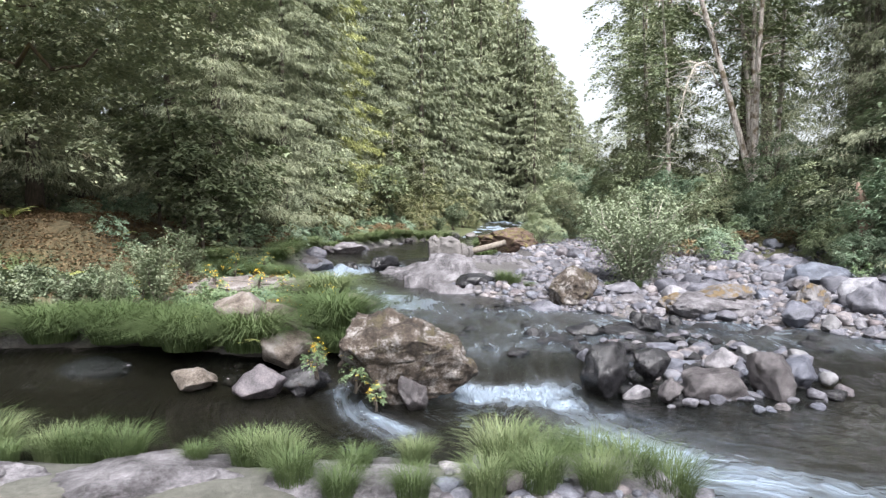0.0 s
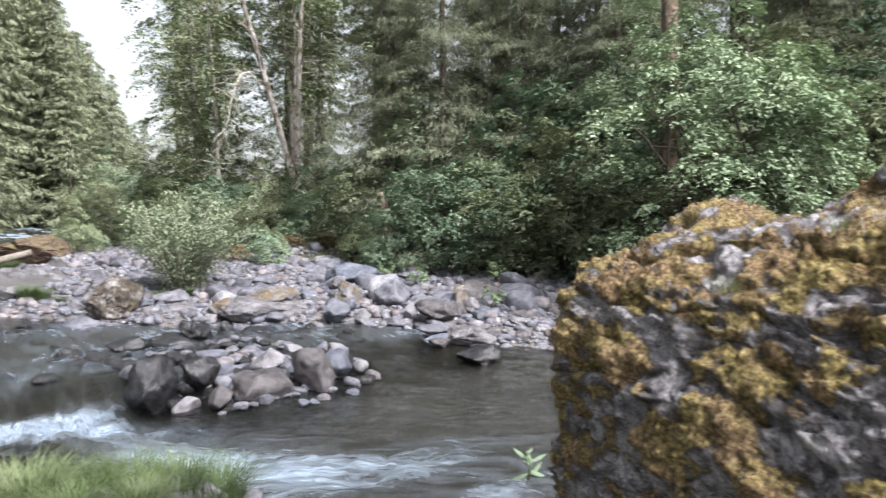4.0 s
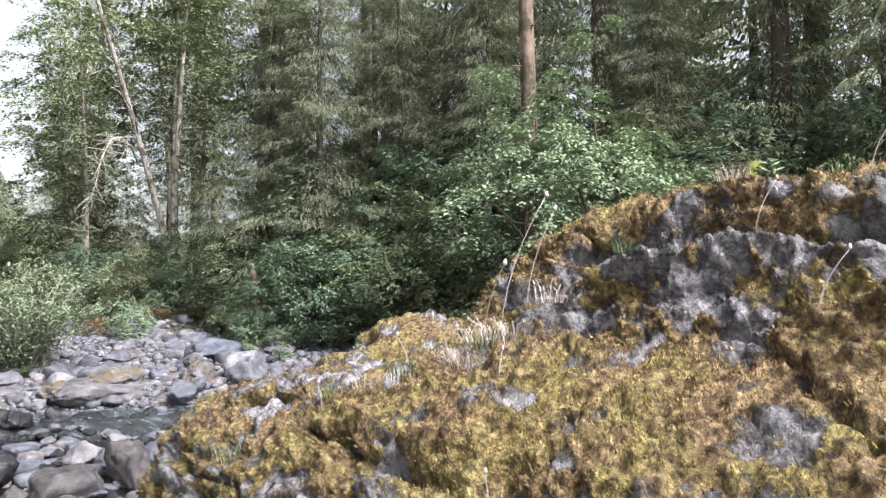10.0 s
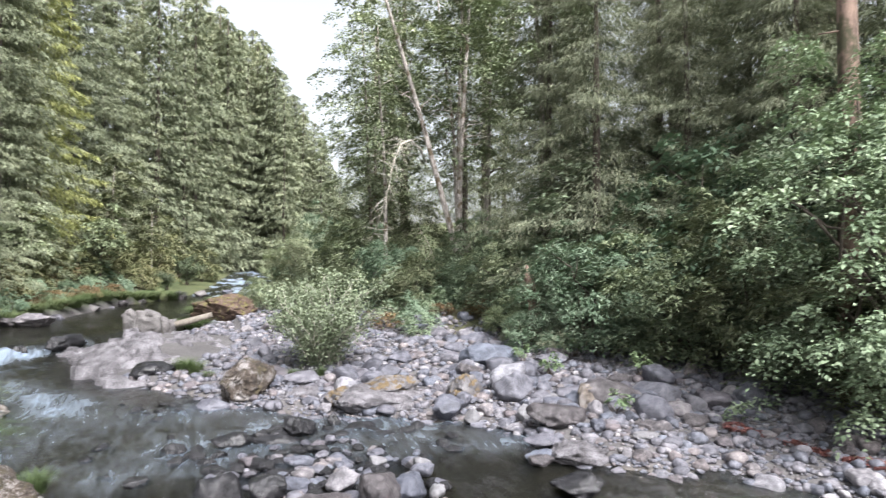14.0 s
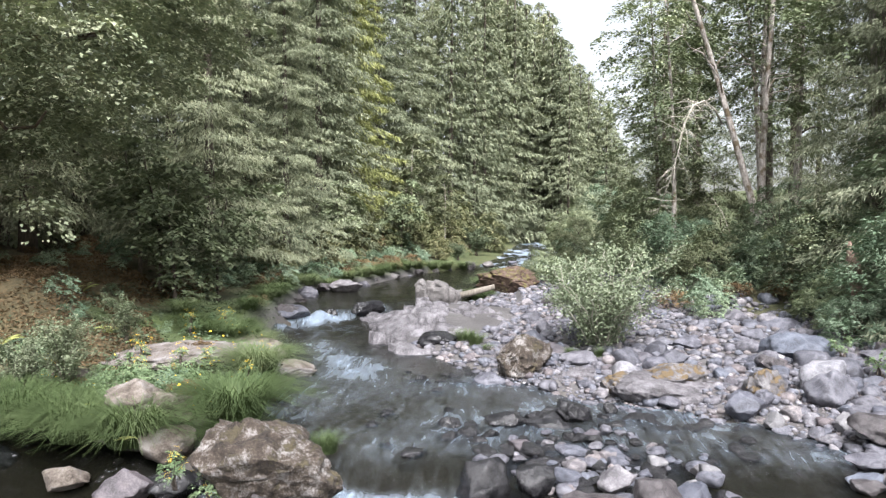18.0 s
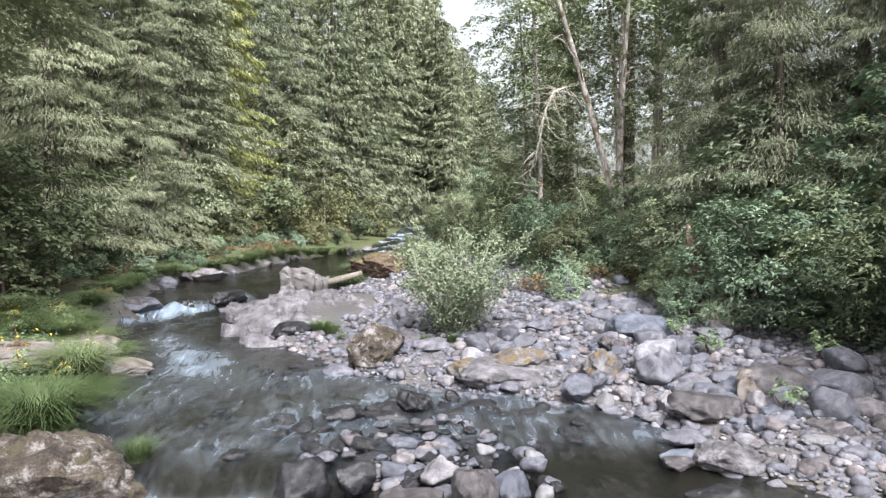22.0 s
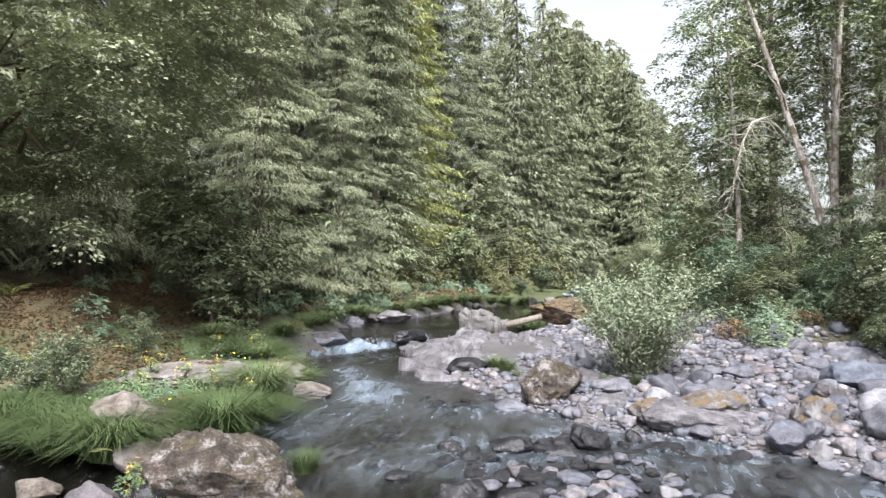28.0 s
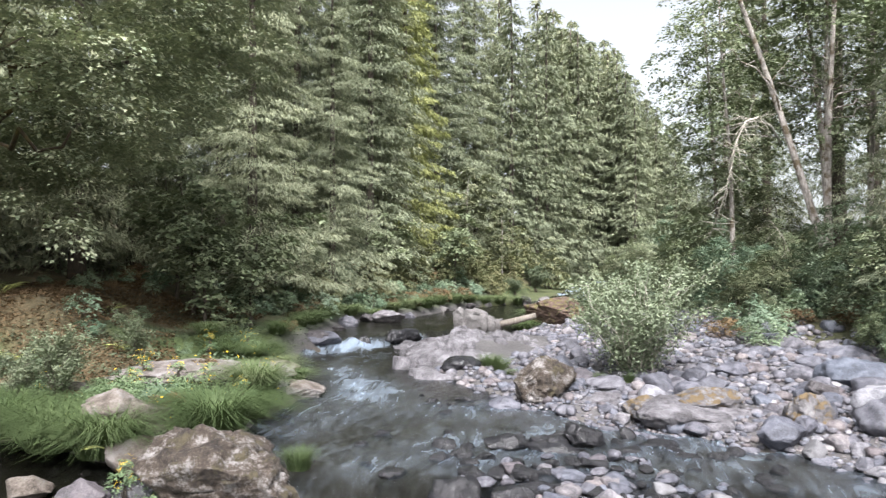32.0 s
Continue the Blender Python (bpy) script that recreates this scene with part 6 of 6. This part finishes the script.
for i, (x, y, z, s) in enumerate([(-5.5, 16.4, 0.55, 1.0), (-4.2, 15.8, 0.5, 1.0), (-3.7, 16.2, 0.5, 0.9), (-2.9, 17.4, 0.35, 0.9), (-6.3, 20.9, 0.6, 1.0), (-5.7, 22.4, 0.5, 1.0), (-2.0, 10.85, 0.02, 0.7), (-1.35, 10.5, -0.1, 0.75), (-1.0, 10.2, -0.35, 0.5), (-4.9, 15.4, 0.5, 0.8), (-6.4, 14.6, 0.6, 0.8), (-2.5, 15.4, 0.35, 0.8)]):
    ob = place_bush(FLOWERMAT, x, y, s, i * 1.9, "small leafy plant with yellow flower heads", "flower", "yellow flowering plants", "flowering_plant", sink=0.0, z=z)
    part("blossom", BLOSSOM, ob.children[0], "yellow flower heads")

# ---- angular stones of the bar ----
ANGULAR = [rock_shape(230 + i, 3, 15, 0.3) for i in range(14)]
r = np.random.default_rng(515)
xs, ys = scatter(900, (3.0, 15.5, 12.5, 31), 516, lambda x, y: on_bar(x, y) & (inside_water(x, y) < -0.1))
spare = []
for i, (x, y) in enumerate(zip(xs[:260], ys[:260])):
    s = float(np.clip(r.lognormal(-0.68, 0.42), 0.28, 1.25)) * (0.85 if y > 22 else 1.0)
    name = "angular_stone_%d" % (i % 14)
    v, f = ANGULAR[i % 14]
    m = Matrix.LocRotScale((x, y, ground_at(x, y) - 0.2 * s), Euler((r.normal() * 0.15, r.normal() * 0.15, r.uniform(0, 6.28))), (s, s * r.uniform(0.6, 0.95), s * r.uniform(0.45, 0.8)))
    if y > 21 or x > 13:
        k = np.array(m)
        spare.append((v @ k[:3, :3].T + k[:3, 3], f))
        continue
    ob = new("rock", bpy.data.meshes.get(name) or mesh(name, v, f, M_GREY))
    ob.matrix_basis = m
    tagged(ob, "angular blue-grey stone lying on the gravel bar", "rock", "angular stones of the gravel bar")
tagged(new("far_stones", mesh("far_stones", *joined(spare), M_COBBLE)), "angular grey stones on the far part of the gravel bar", "stones", kind="stuff")
WETS = [("wet_stone_%d" % i, ROUND[i]) for i in range(8)]
xs, ys = scatter(420, (0.3, 7.5, 12.6, 19), 517, lambda x, y: (inside_water(x, y) > 0.3) & (fbm(flat3(x, y, 0.8), 2, 518) > 0.15))
for i, (x, y) in enumerate(zip(xs[:55], ys[:55])):
    s = float(np.clip(r.lognormal(-1.0, 0.35), 0.2, 0.65))
    name, (v, f) = WETS[i % 8]
    ob = new("rock", bpy.data.meshes.get(name) or mesh(name, v, f, M_WET))
    z = float(water_level(np.array([x]), np.array([y]))[0])
    ob.matrix_basis = Matrix.LocRotScale((x, y, z - 0.34 * s), Euler((0, 0, r.uniform(0, 6.28))), (s, s * r.uniform(0.6, 0.9), s * r.uniform(0.45, 0.6)))
    tagged(ob, "wet black rock just breaking the stream surface", "rock", "wet rocks in the stream")
r = np.random.default_rng(519)
xs, ys = scatter(1400, (2.5, 6.9, 9.8, 14.4), 520, lambda x, y: (((x - 4.6) / 2.1) ** 2 + ((y - 12.0) / 2.2) ** 2) < 1)
for i, (x, y) in enumerate(zip(xs[:165], ys[:165])):
    s = float(np.clip(r.lognormal(-1.35, 0.35), 0.14, 0.5))
    name, (v, f) = ("bar_stone_%d" % (i % 8), ROUND[i % 8]) if i % 5 < 3 else WETS[i % 8]
    ob = new("cobble", bpy.data.meshes.get(name) or mesh(name, v, f, M_GREY))
    ob.matrix_basis = Matrix.LocRotScale((x, y, max(ground_at(x, y), float(water_level(np.array([x]), np.array([y]))[0]) - 0.12 * s) - 0.02 * s), Euler((0, 0, r.uniform(0, 6.28))), (s, s * r.uniform(0.65, 0.95), s * r.uniform(0.4, 0.65)))
    tagged(ob, "rounded cobble of the mid-stream bar", "cobble", "cobbles of the mid-stream bar")

WEED = bush_meshes("bar_weed", 0.28, 0.28, 0.22, 16, 260, 0.05, M_MAT, 699, 0.3, stems=3)
for i, (x, y) in enumerate([(11.6, 19.2), (11.7, 17.5), (11.2, 13.4), (13.8, 16.3), (13.6, 19.6)]):
    place_bush(WEED, x, y, 1.0 + 0.2 * (i % 2), i * 1.2, "small bright green weed among the cobbles", "weed", "weeds of the gravel bar", "weed", sink=-0.22)


# ---- rust-red strip of earth and a bleached stick on the lower bar ----
r = np.random.default_rng(88)
RUST = [(13.2, 11.9), (13.9, 10.5), (14.7, 9.2), (15.6, 7.6)]
M_RUST = leaf_material("rust_red_litter", [(0.0, (0.05, 0.028, 0.016)), (0.5, (0.095, 0.05, 0.028)), (1.0, (0.13, 0.085, 0.05))], 0.2, 0.9)
x, y = r.uniform(12.5, 16.5, 60000), r.uniform(7, 12.5, 60000)
k = to_line(x, y, RUST) < 0.3 * (0.75 + 0.5 * fbm(flat3(x, y, 1.1), 3, 89))
x, y = x[k], y[k]
tagged(new("rust_litter", quads_mesh("rust_litter", leaves(np.stack([x, y, ground(x, y) + r.uniform(0.02, 0.09, len(x))], 1), 0.06, 90, 0.9, 1.6)[:, :3], M_RUST, size=3)), "strip of rust-red litter along the lower gravel bar", "leaf litter", kind="stuff")
ob = new("drift_stick", mesh("drift_stick", *tube([(0, 0, 0.05), (0.7, -0.5, 0.14), (1.5, -0.9, 0.1), (2.3, -1.7, 0.16)], [0.035, 0.032, 0.028, 0.015], 7, 0.06), M_DRIFT))
ob.matrix_basis = pose(15.5, 7.4, ground_at(15.8, 7.2) + 0.02)
tagged(ob, "bleached crooked stick lying on the lower gravel bar", "branch")
for i, (x, y, w) in enumerate([(15.9, 7.7, 0.9), (16.4, 7.0, 1.0), (16.9, 6.2, 1.0), (16.6, 7.8, 0.9), (17.3, 7.0, 1.0)]):
    ob = new("grass_tuft", SHORT[i % 3])
    ob.matrix_basis = Matrix.LocRotScale((x, y, ground_at(x, y)), Euler((0, 0, i * 1.9)), (1.6 * w, 1.6 * w, 0.7 * w))
    tagged(ob, "short green grass at the edge of the lower bar", "grass tuft", "grass tufts of the lower bar")


# ---- dead limb over the bar, pale sapling, far log ----
def twiggy(ob, path, r0, twigs, length, seed):
    """A bare limb with its twigs, each a part of the thing."""
    r = np.random.default_rng(seed)
    path = np.asarray(path, float)
    t = np.linspace(0, 1, len(path))
    main = part("limb", mesh("dead_limb", *tube(path, r0 * (1 - 0.7 * t), 6), M_TWIG), ob)
    for i in range(twigs):
        k = r.uniform(0.2, 1)
        q = np.array([np.interp(k, t, path[:, j]) for j in range(3)])
        d = r.normal(size=3) * np.array([1, 1, 0.5]) + np.array([-0.4, 0, -0.3])
        d = d / np.linalg.norm(d) * length * r.uniform(0.3, 1)
        part("twig", mesh("dead_twig", *tube([q, q + d * 0.5 + r.normal(size=3) * 0.06, q + d + np.array([0, 0, -0.1 * length])], [r0 * 0.3, r0 * 0.2, r0 * 0.08], 4), M_TWIG), main)


g = np.array([12.75, 32.5, 8.3])
ob = thing("dead_limb", *g, "bleached dead limb arching down from the leaning alder", "branch")
twiggy(ob, np.array([(12.75, 32.5, 8.3), (12.2, 31.8, 8.85), (11.5, 30.9, 9.05), (10.9, 30.3, 8.8), (10.5, 30.2, 8.0), (10.35, 30.4, 6.9), (10.1, 30.8, 5.7), (9.7, 31.2, 4.4)]) - g, 0.05, 75, 1.5, 3)
for i, (x, y, ln) in enumerate([(13.4, 31.6, 2.0), (16.6, 25.4, 2.2), (17.6, 18.0, 2.0)]):
    ob = thing("dead_branch", x, y, ground_at(x, y) - 0.1, "bare pale dead branch standing among the bushes", "branch", "dead branches among the bushes", turn=i * 1.1, scale=ln / 2)
    twiggy(ob, [(0, 0, 0), (-0.4, -0.2, 1.6), (-1.0, -0.4, 3.0), (-1.5, -0.6, 3.6)], 0.02, 18, 1.0, 10 + i)
PALETREE = broadleaf("pale_sapling", 9, 0.11, (2.2, 3.5, 9.5), 0.17, 3800, M_OLIVE, M_ALDER, 770, (0.9, 0.2), 50, 0.2, 12)
place_tree(PALETREE, -4.9, 60.7, 1.0, 0.0, "pale-stemmed yellowing sapling on the far bank", name="sapling_tree")
place_tree(PALETREE, -1.6, 64.5, 0.8, 2.0, "pale-stemmed yellowing sapling on the far bank", name="sapling_tree")
for i, (x, y, s) in enumerate([(0.5, 58, 0.8), (2.0, 62, 0.9), (-0.8, 57, 0.7), (3.4, 70, 1.2), (1.2, 66, 1.0), (-3, 56, 0.8), (4.4, 77, 1.4), (2.6, 74, 1.3), (-2.2, 60, 0.9), (-4.2, 57.5, 0.9), (-0.4, 63, 1.0)]):
    x = x - 2.4
    if i % 2:
        place_bush(BANKSHRUB, x, y, s * 1.3, i * 1.4, "leafy green shrub on the far bank", "shrub", "shrubs of the far bank", "shrub")
    else:
        place_bush(YELLOW, x, y, s, i * 1.1, "yellowing bush at the foot of the conifers", group="yellowing bushes")
ob = new("fallen_log", mesh("fallen_log", *tube([(-3.2, 0, 0.8), (0, 0.1, 0.35), (3.2, 0, -0.1)], [0.2, 0.22, 0.16], 9, 0.05), M_DRIFT))
ob.matrix_basis = pose(-6.6, 64.5, ground_at(-6.6, 64.5) + 0.1, 0, 0, 20)
tagged(ob, "pale fallen log lying on the brown far bank", "log")


# ---- plants on the mossy rock ----
def crag_z(x, y):
    near = CRAG[np.hypot(CRAG[:, 0] - x, CRAG[:, 1] - y) < 0.05]
    return float(near[:, 2].max())


def seedling():
    """A crooked stem with a few whorls of bright needles."""
    r = np.random.default_rng(4)
    x, y = 3.95, 0.5
    ob = thing("fir_seedling", x, y, crag_z(x, y) - 0.01, "bright yellow-green fir seedling growing from the mossy rock", "seedling", scale=1.0)
    stem = np.array([(0, 0, -0.02), (0.012, 0, 0.07), (-0.012, 0.01, 0.15), (0.01, 0, 0.23), (0.0, 0, 0.34)])
    part("stem", mesh("seedling_stem", *tube(stem, [0.007, 0.006, 0.005, 0.004, 0.002], 6), M_BARK), ob)
    for i in range(13):
        k = r.uniform(0.35, 1)
        q = np.array([np.interp(k, np.linspace(0, 1, 5), stem[:, j]) for j in range(3)])
        a, ln = i * 2.4, (0.14 - 0.07 * k) * r.uniform(0.8, 1.2)
        d = np.array([math.cos(a), math.sin(a), 0.45]) * ln
        twig = part("twig", mesh("seedling_twig", *tube([q, q + d], [0.003, 0.0015], 5), M_TWIG), ob)
        n = 130
        t = r.uniform(0.1, 1, n)
        c = q + d * t[:, None]
        nd = r.normal(size=(n, 3)) + d / ln * 0.8
        nd /= np.linalg.norm(nd, axis=1)[:, None]
        sd = np.cross(nd, r.normal(size=(n, 3)))
        sd /= np.linalg.norm(sd, axis=1)[:, None]
        part("needles", quads_mesh("seedling_needles", np.stack([c - sd * 0.0022, c + sd * 0.0022, c + nd * 0.03], 1), M_SEEDLING, size=3), twig)


seedling()
STRAW = [tuft_mesh("straw_tuft", 60, 0.13, 0.07, 830 + i, M_STRAW, 0.0011, 1.1) for i in range(2)]
SPROUT = tuft_mesh("rock_grass", 34, 0.11, 0.05, 835, M_GRASS, 0.0014, 0.9)
for i, (x, y, s) in enumerate([(2.6, 0.6, 1.1), (2.52, 0.72, 0.9), (2.7, 0.5, 0.9), (2.45, 0.62, 0.7), (2.62, 0.75, 0.8), (2.9, 0.1, 0.6), (2.35, 0.9, 0.6)]):
    ob = new("grass_tuft", STRAW[i % 2])
    ob.matrix_basis = Matrix.LocRotScale((x, y, crag_z(x, y)), Euler((0, 0, i * 1.7)), (s, s, s))
    tagged(ob, "dry straw-coloured grass tuft on the mossy rock", "grass tuft", "straw tufts on the mossy rock")
for i, (x, y, s) in enumerate([(2.58, 0.66, 1.0), (2.4, 0.8, 0.9), (2.3, 1.0, 0.8), (2.1, 1.25, 0.8), (3.1, -0.1, 0.7), (2.72, 0.3, 0.6)]):
    ob = new("grass_tuft", SPROUT)
    ob.matrix_basis = Matrix.LocRotScale((x, y, crag_z(x, y)), Euler((0, 0, i * 2.3)), (s, s, s))
    tagged(ob, "short green grass tuft on the mossy rock", "grass tuft", "green tufts on the mossy rock")
r = np.random.default_rng(12)
for i, (x, y, h, lx, ly) in enumerate([(2.6, 0.62, 0.4, 0.13, -0.06), (2.66, 0.58, 0.3, 0.07, -0.05), (2.57, 0.66, 0.22, -0.02, -0.1), (2.5, 0.72, 0.13, -0.05, 0.02), (2.42, 0.8, 0.1, -0.03, 0.02), (2.95, -0.2, 0.16, 0.04, -0.06), (2.8, 0.0, 0.13, 0.05, -0.03), (2.6, -0.2, 0.12, 0.02, -0.05), (3.2, -0.3, 0.14, 0.05, 0.03), (2.2, 0.9, 0.07, 0, 0.02), (2.35, 0.4, 0.06, 0.01, 0), (2.1, 0.2, 0.06, 0, 0.01), (2.5, -0.5, 0.07, 0.02, 0)]):
    z = crag_z(x, y)
    bend = [(lx * t ** 1.8, ly * t ** 1.8, h * t - 0.01) for t in np.linspace(0, 1, 7)]
    tip = np.array(bend[-1])
    heads = [tube([tip + q, tip + q + (0.002, 0, 0.006), tip + q + (0.003, 0, 0.013)], [0.0015, 0.0042, 0.0016], 6) for q in np.array([(0, 0, -0.002), (0.004, 0.002, -0.008), (-0.004, 0.001, -0.006)])[:3 if h > 0.2 else 1]]
    ob = new("dry_stalk", mesh("dry_stalk", *joined([tube(bend, [0.0012] * 4 + [0.001, 0.0009, 0.0008], 5)] + heads), M_STRAW))
    ob.matrix_basis = pose(x, y, z)
    tagged(ob, "thin dry flower stalk standing on the mossy rock", "stalk", "dry stalks on the mossy rock")


def leafy(x, y, n, length, material, label, seed, blossom=0, z=None):
    """A small herb: leaves up a bent stem, with or without a pale flower head."""
    r = np.random.default_rng(seed)
    h = n * length * 0.16
    ob = thing("small_herb", x, y, (crag_z(x, y) if z is None else z) - 0.01, label, "herb")
    stem = np.array([(0, 0, 0), (0.1 * h, 0, 0.5 * h), (-0.05 * h, 0.1 * h, h)])
    part("stem", mesh("herb_stem", *tube(stem, [0.004, 0.003, 0.002], 5), M_GRASS), ob)
    for i in range(n):
        k = 0.15 + 0.85 * i / n
        q = np.array([np.interp(k, (0, 0.5, 1), stem[:, j]) for j in range(3)])
        a = i * 2.4
        d = np.array([math.cos(a), math.sin(a), 0.35 + 0.3 * r.normal()])
        d = d / np.linalg.norm(d) * length * r.uniform(0.8, 1.2) * (1.1 - 0.4 * k)
        sd = np.array([-math.sin(a), math.cos(a), 0.0]) * np.linalg.norm(d) * 0.16
        up = np.array([0, 0, 0.1]) * np.linalg.norm(d)
        v = [q, q + d * 0.35 + sd - up, q + d * 0.7 + sd * 0.7 - up, q + d, q + d * 0.7 - sd * 0.7 - up, q + d * 0.35 - sd - up, q + d * 0.5 + up * 0.5]
        part("leaf", mesh("herb_leaf", v, [(0, 1, 6), (1, 2, 6), (2, 3, 6), (3, 4, 6), (4, 5, 6), (5, 0, 6)], material), ob)
    if blossom:
        c = stem[-1] + r.normal(size=(blossom, 3)) * 0.016
        part("blossom", quads_mesh("herb_blossom", leaves(c, 0.012, seed, 0.8, 1.2), M_PETAL), ob, "small white flower head")


leafy(1.95, -0.4, 13, 0.075, M_MAT, "leafy green herb growing from a cleft of the rock", 1)
leafy(2.06, -0.32, 8, 0.055, M_BRIGHT, "leafy green herb growing from a cleft of the rock", 2)
leafy(2.95, 0.02, 8, 0.035, M_BRIGHT, "small green herb on the upper ledge", 3)
leafy(1.67, 0.49, 14, 0.05, M_MAT, "small white-flowered herb on the rock face", 4, 30)
leafy(1.72, 0.42, 12, 0.045, M_MAT, "small white-flowered herb on the rock face", 5, 24)
leafy(1.5, 1.5, 9, 0.06, M_BRIGHT, "green sprig at the river foot of the rock", 6, z=1.75)
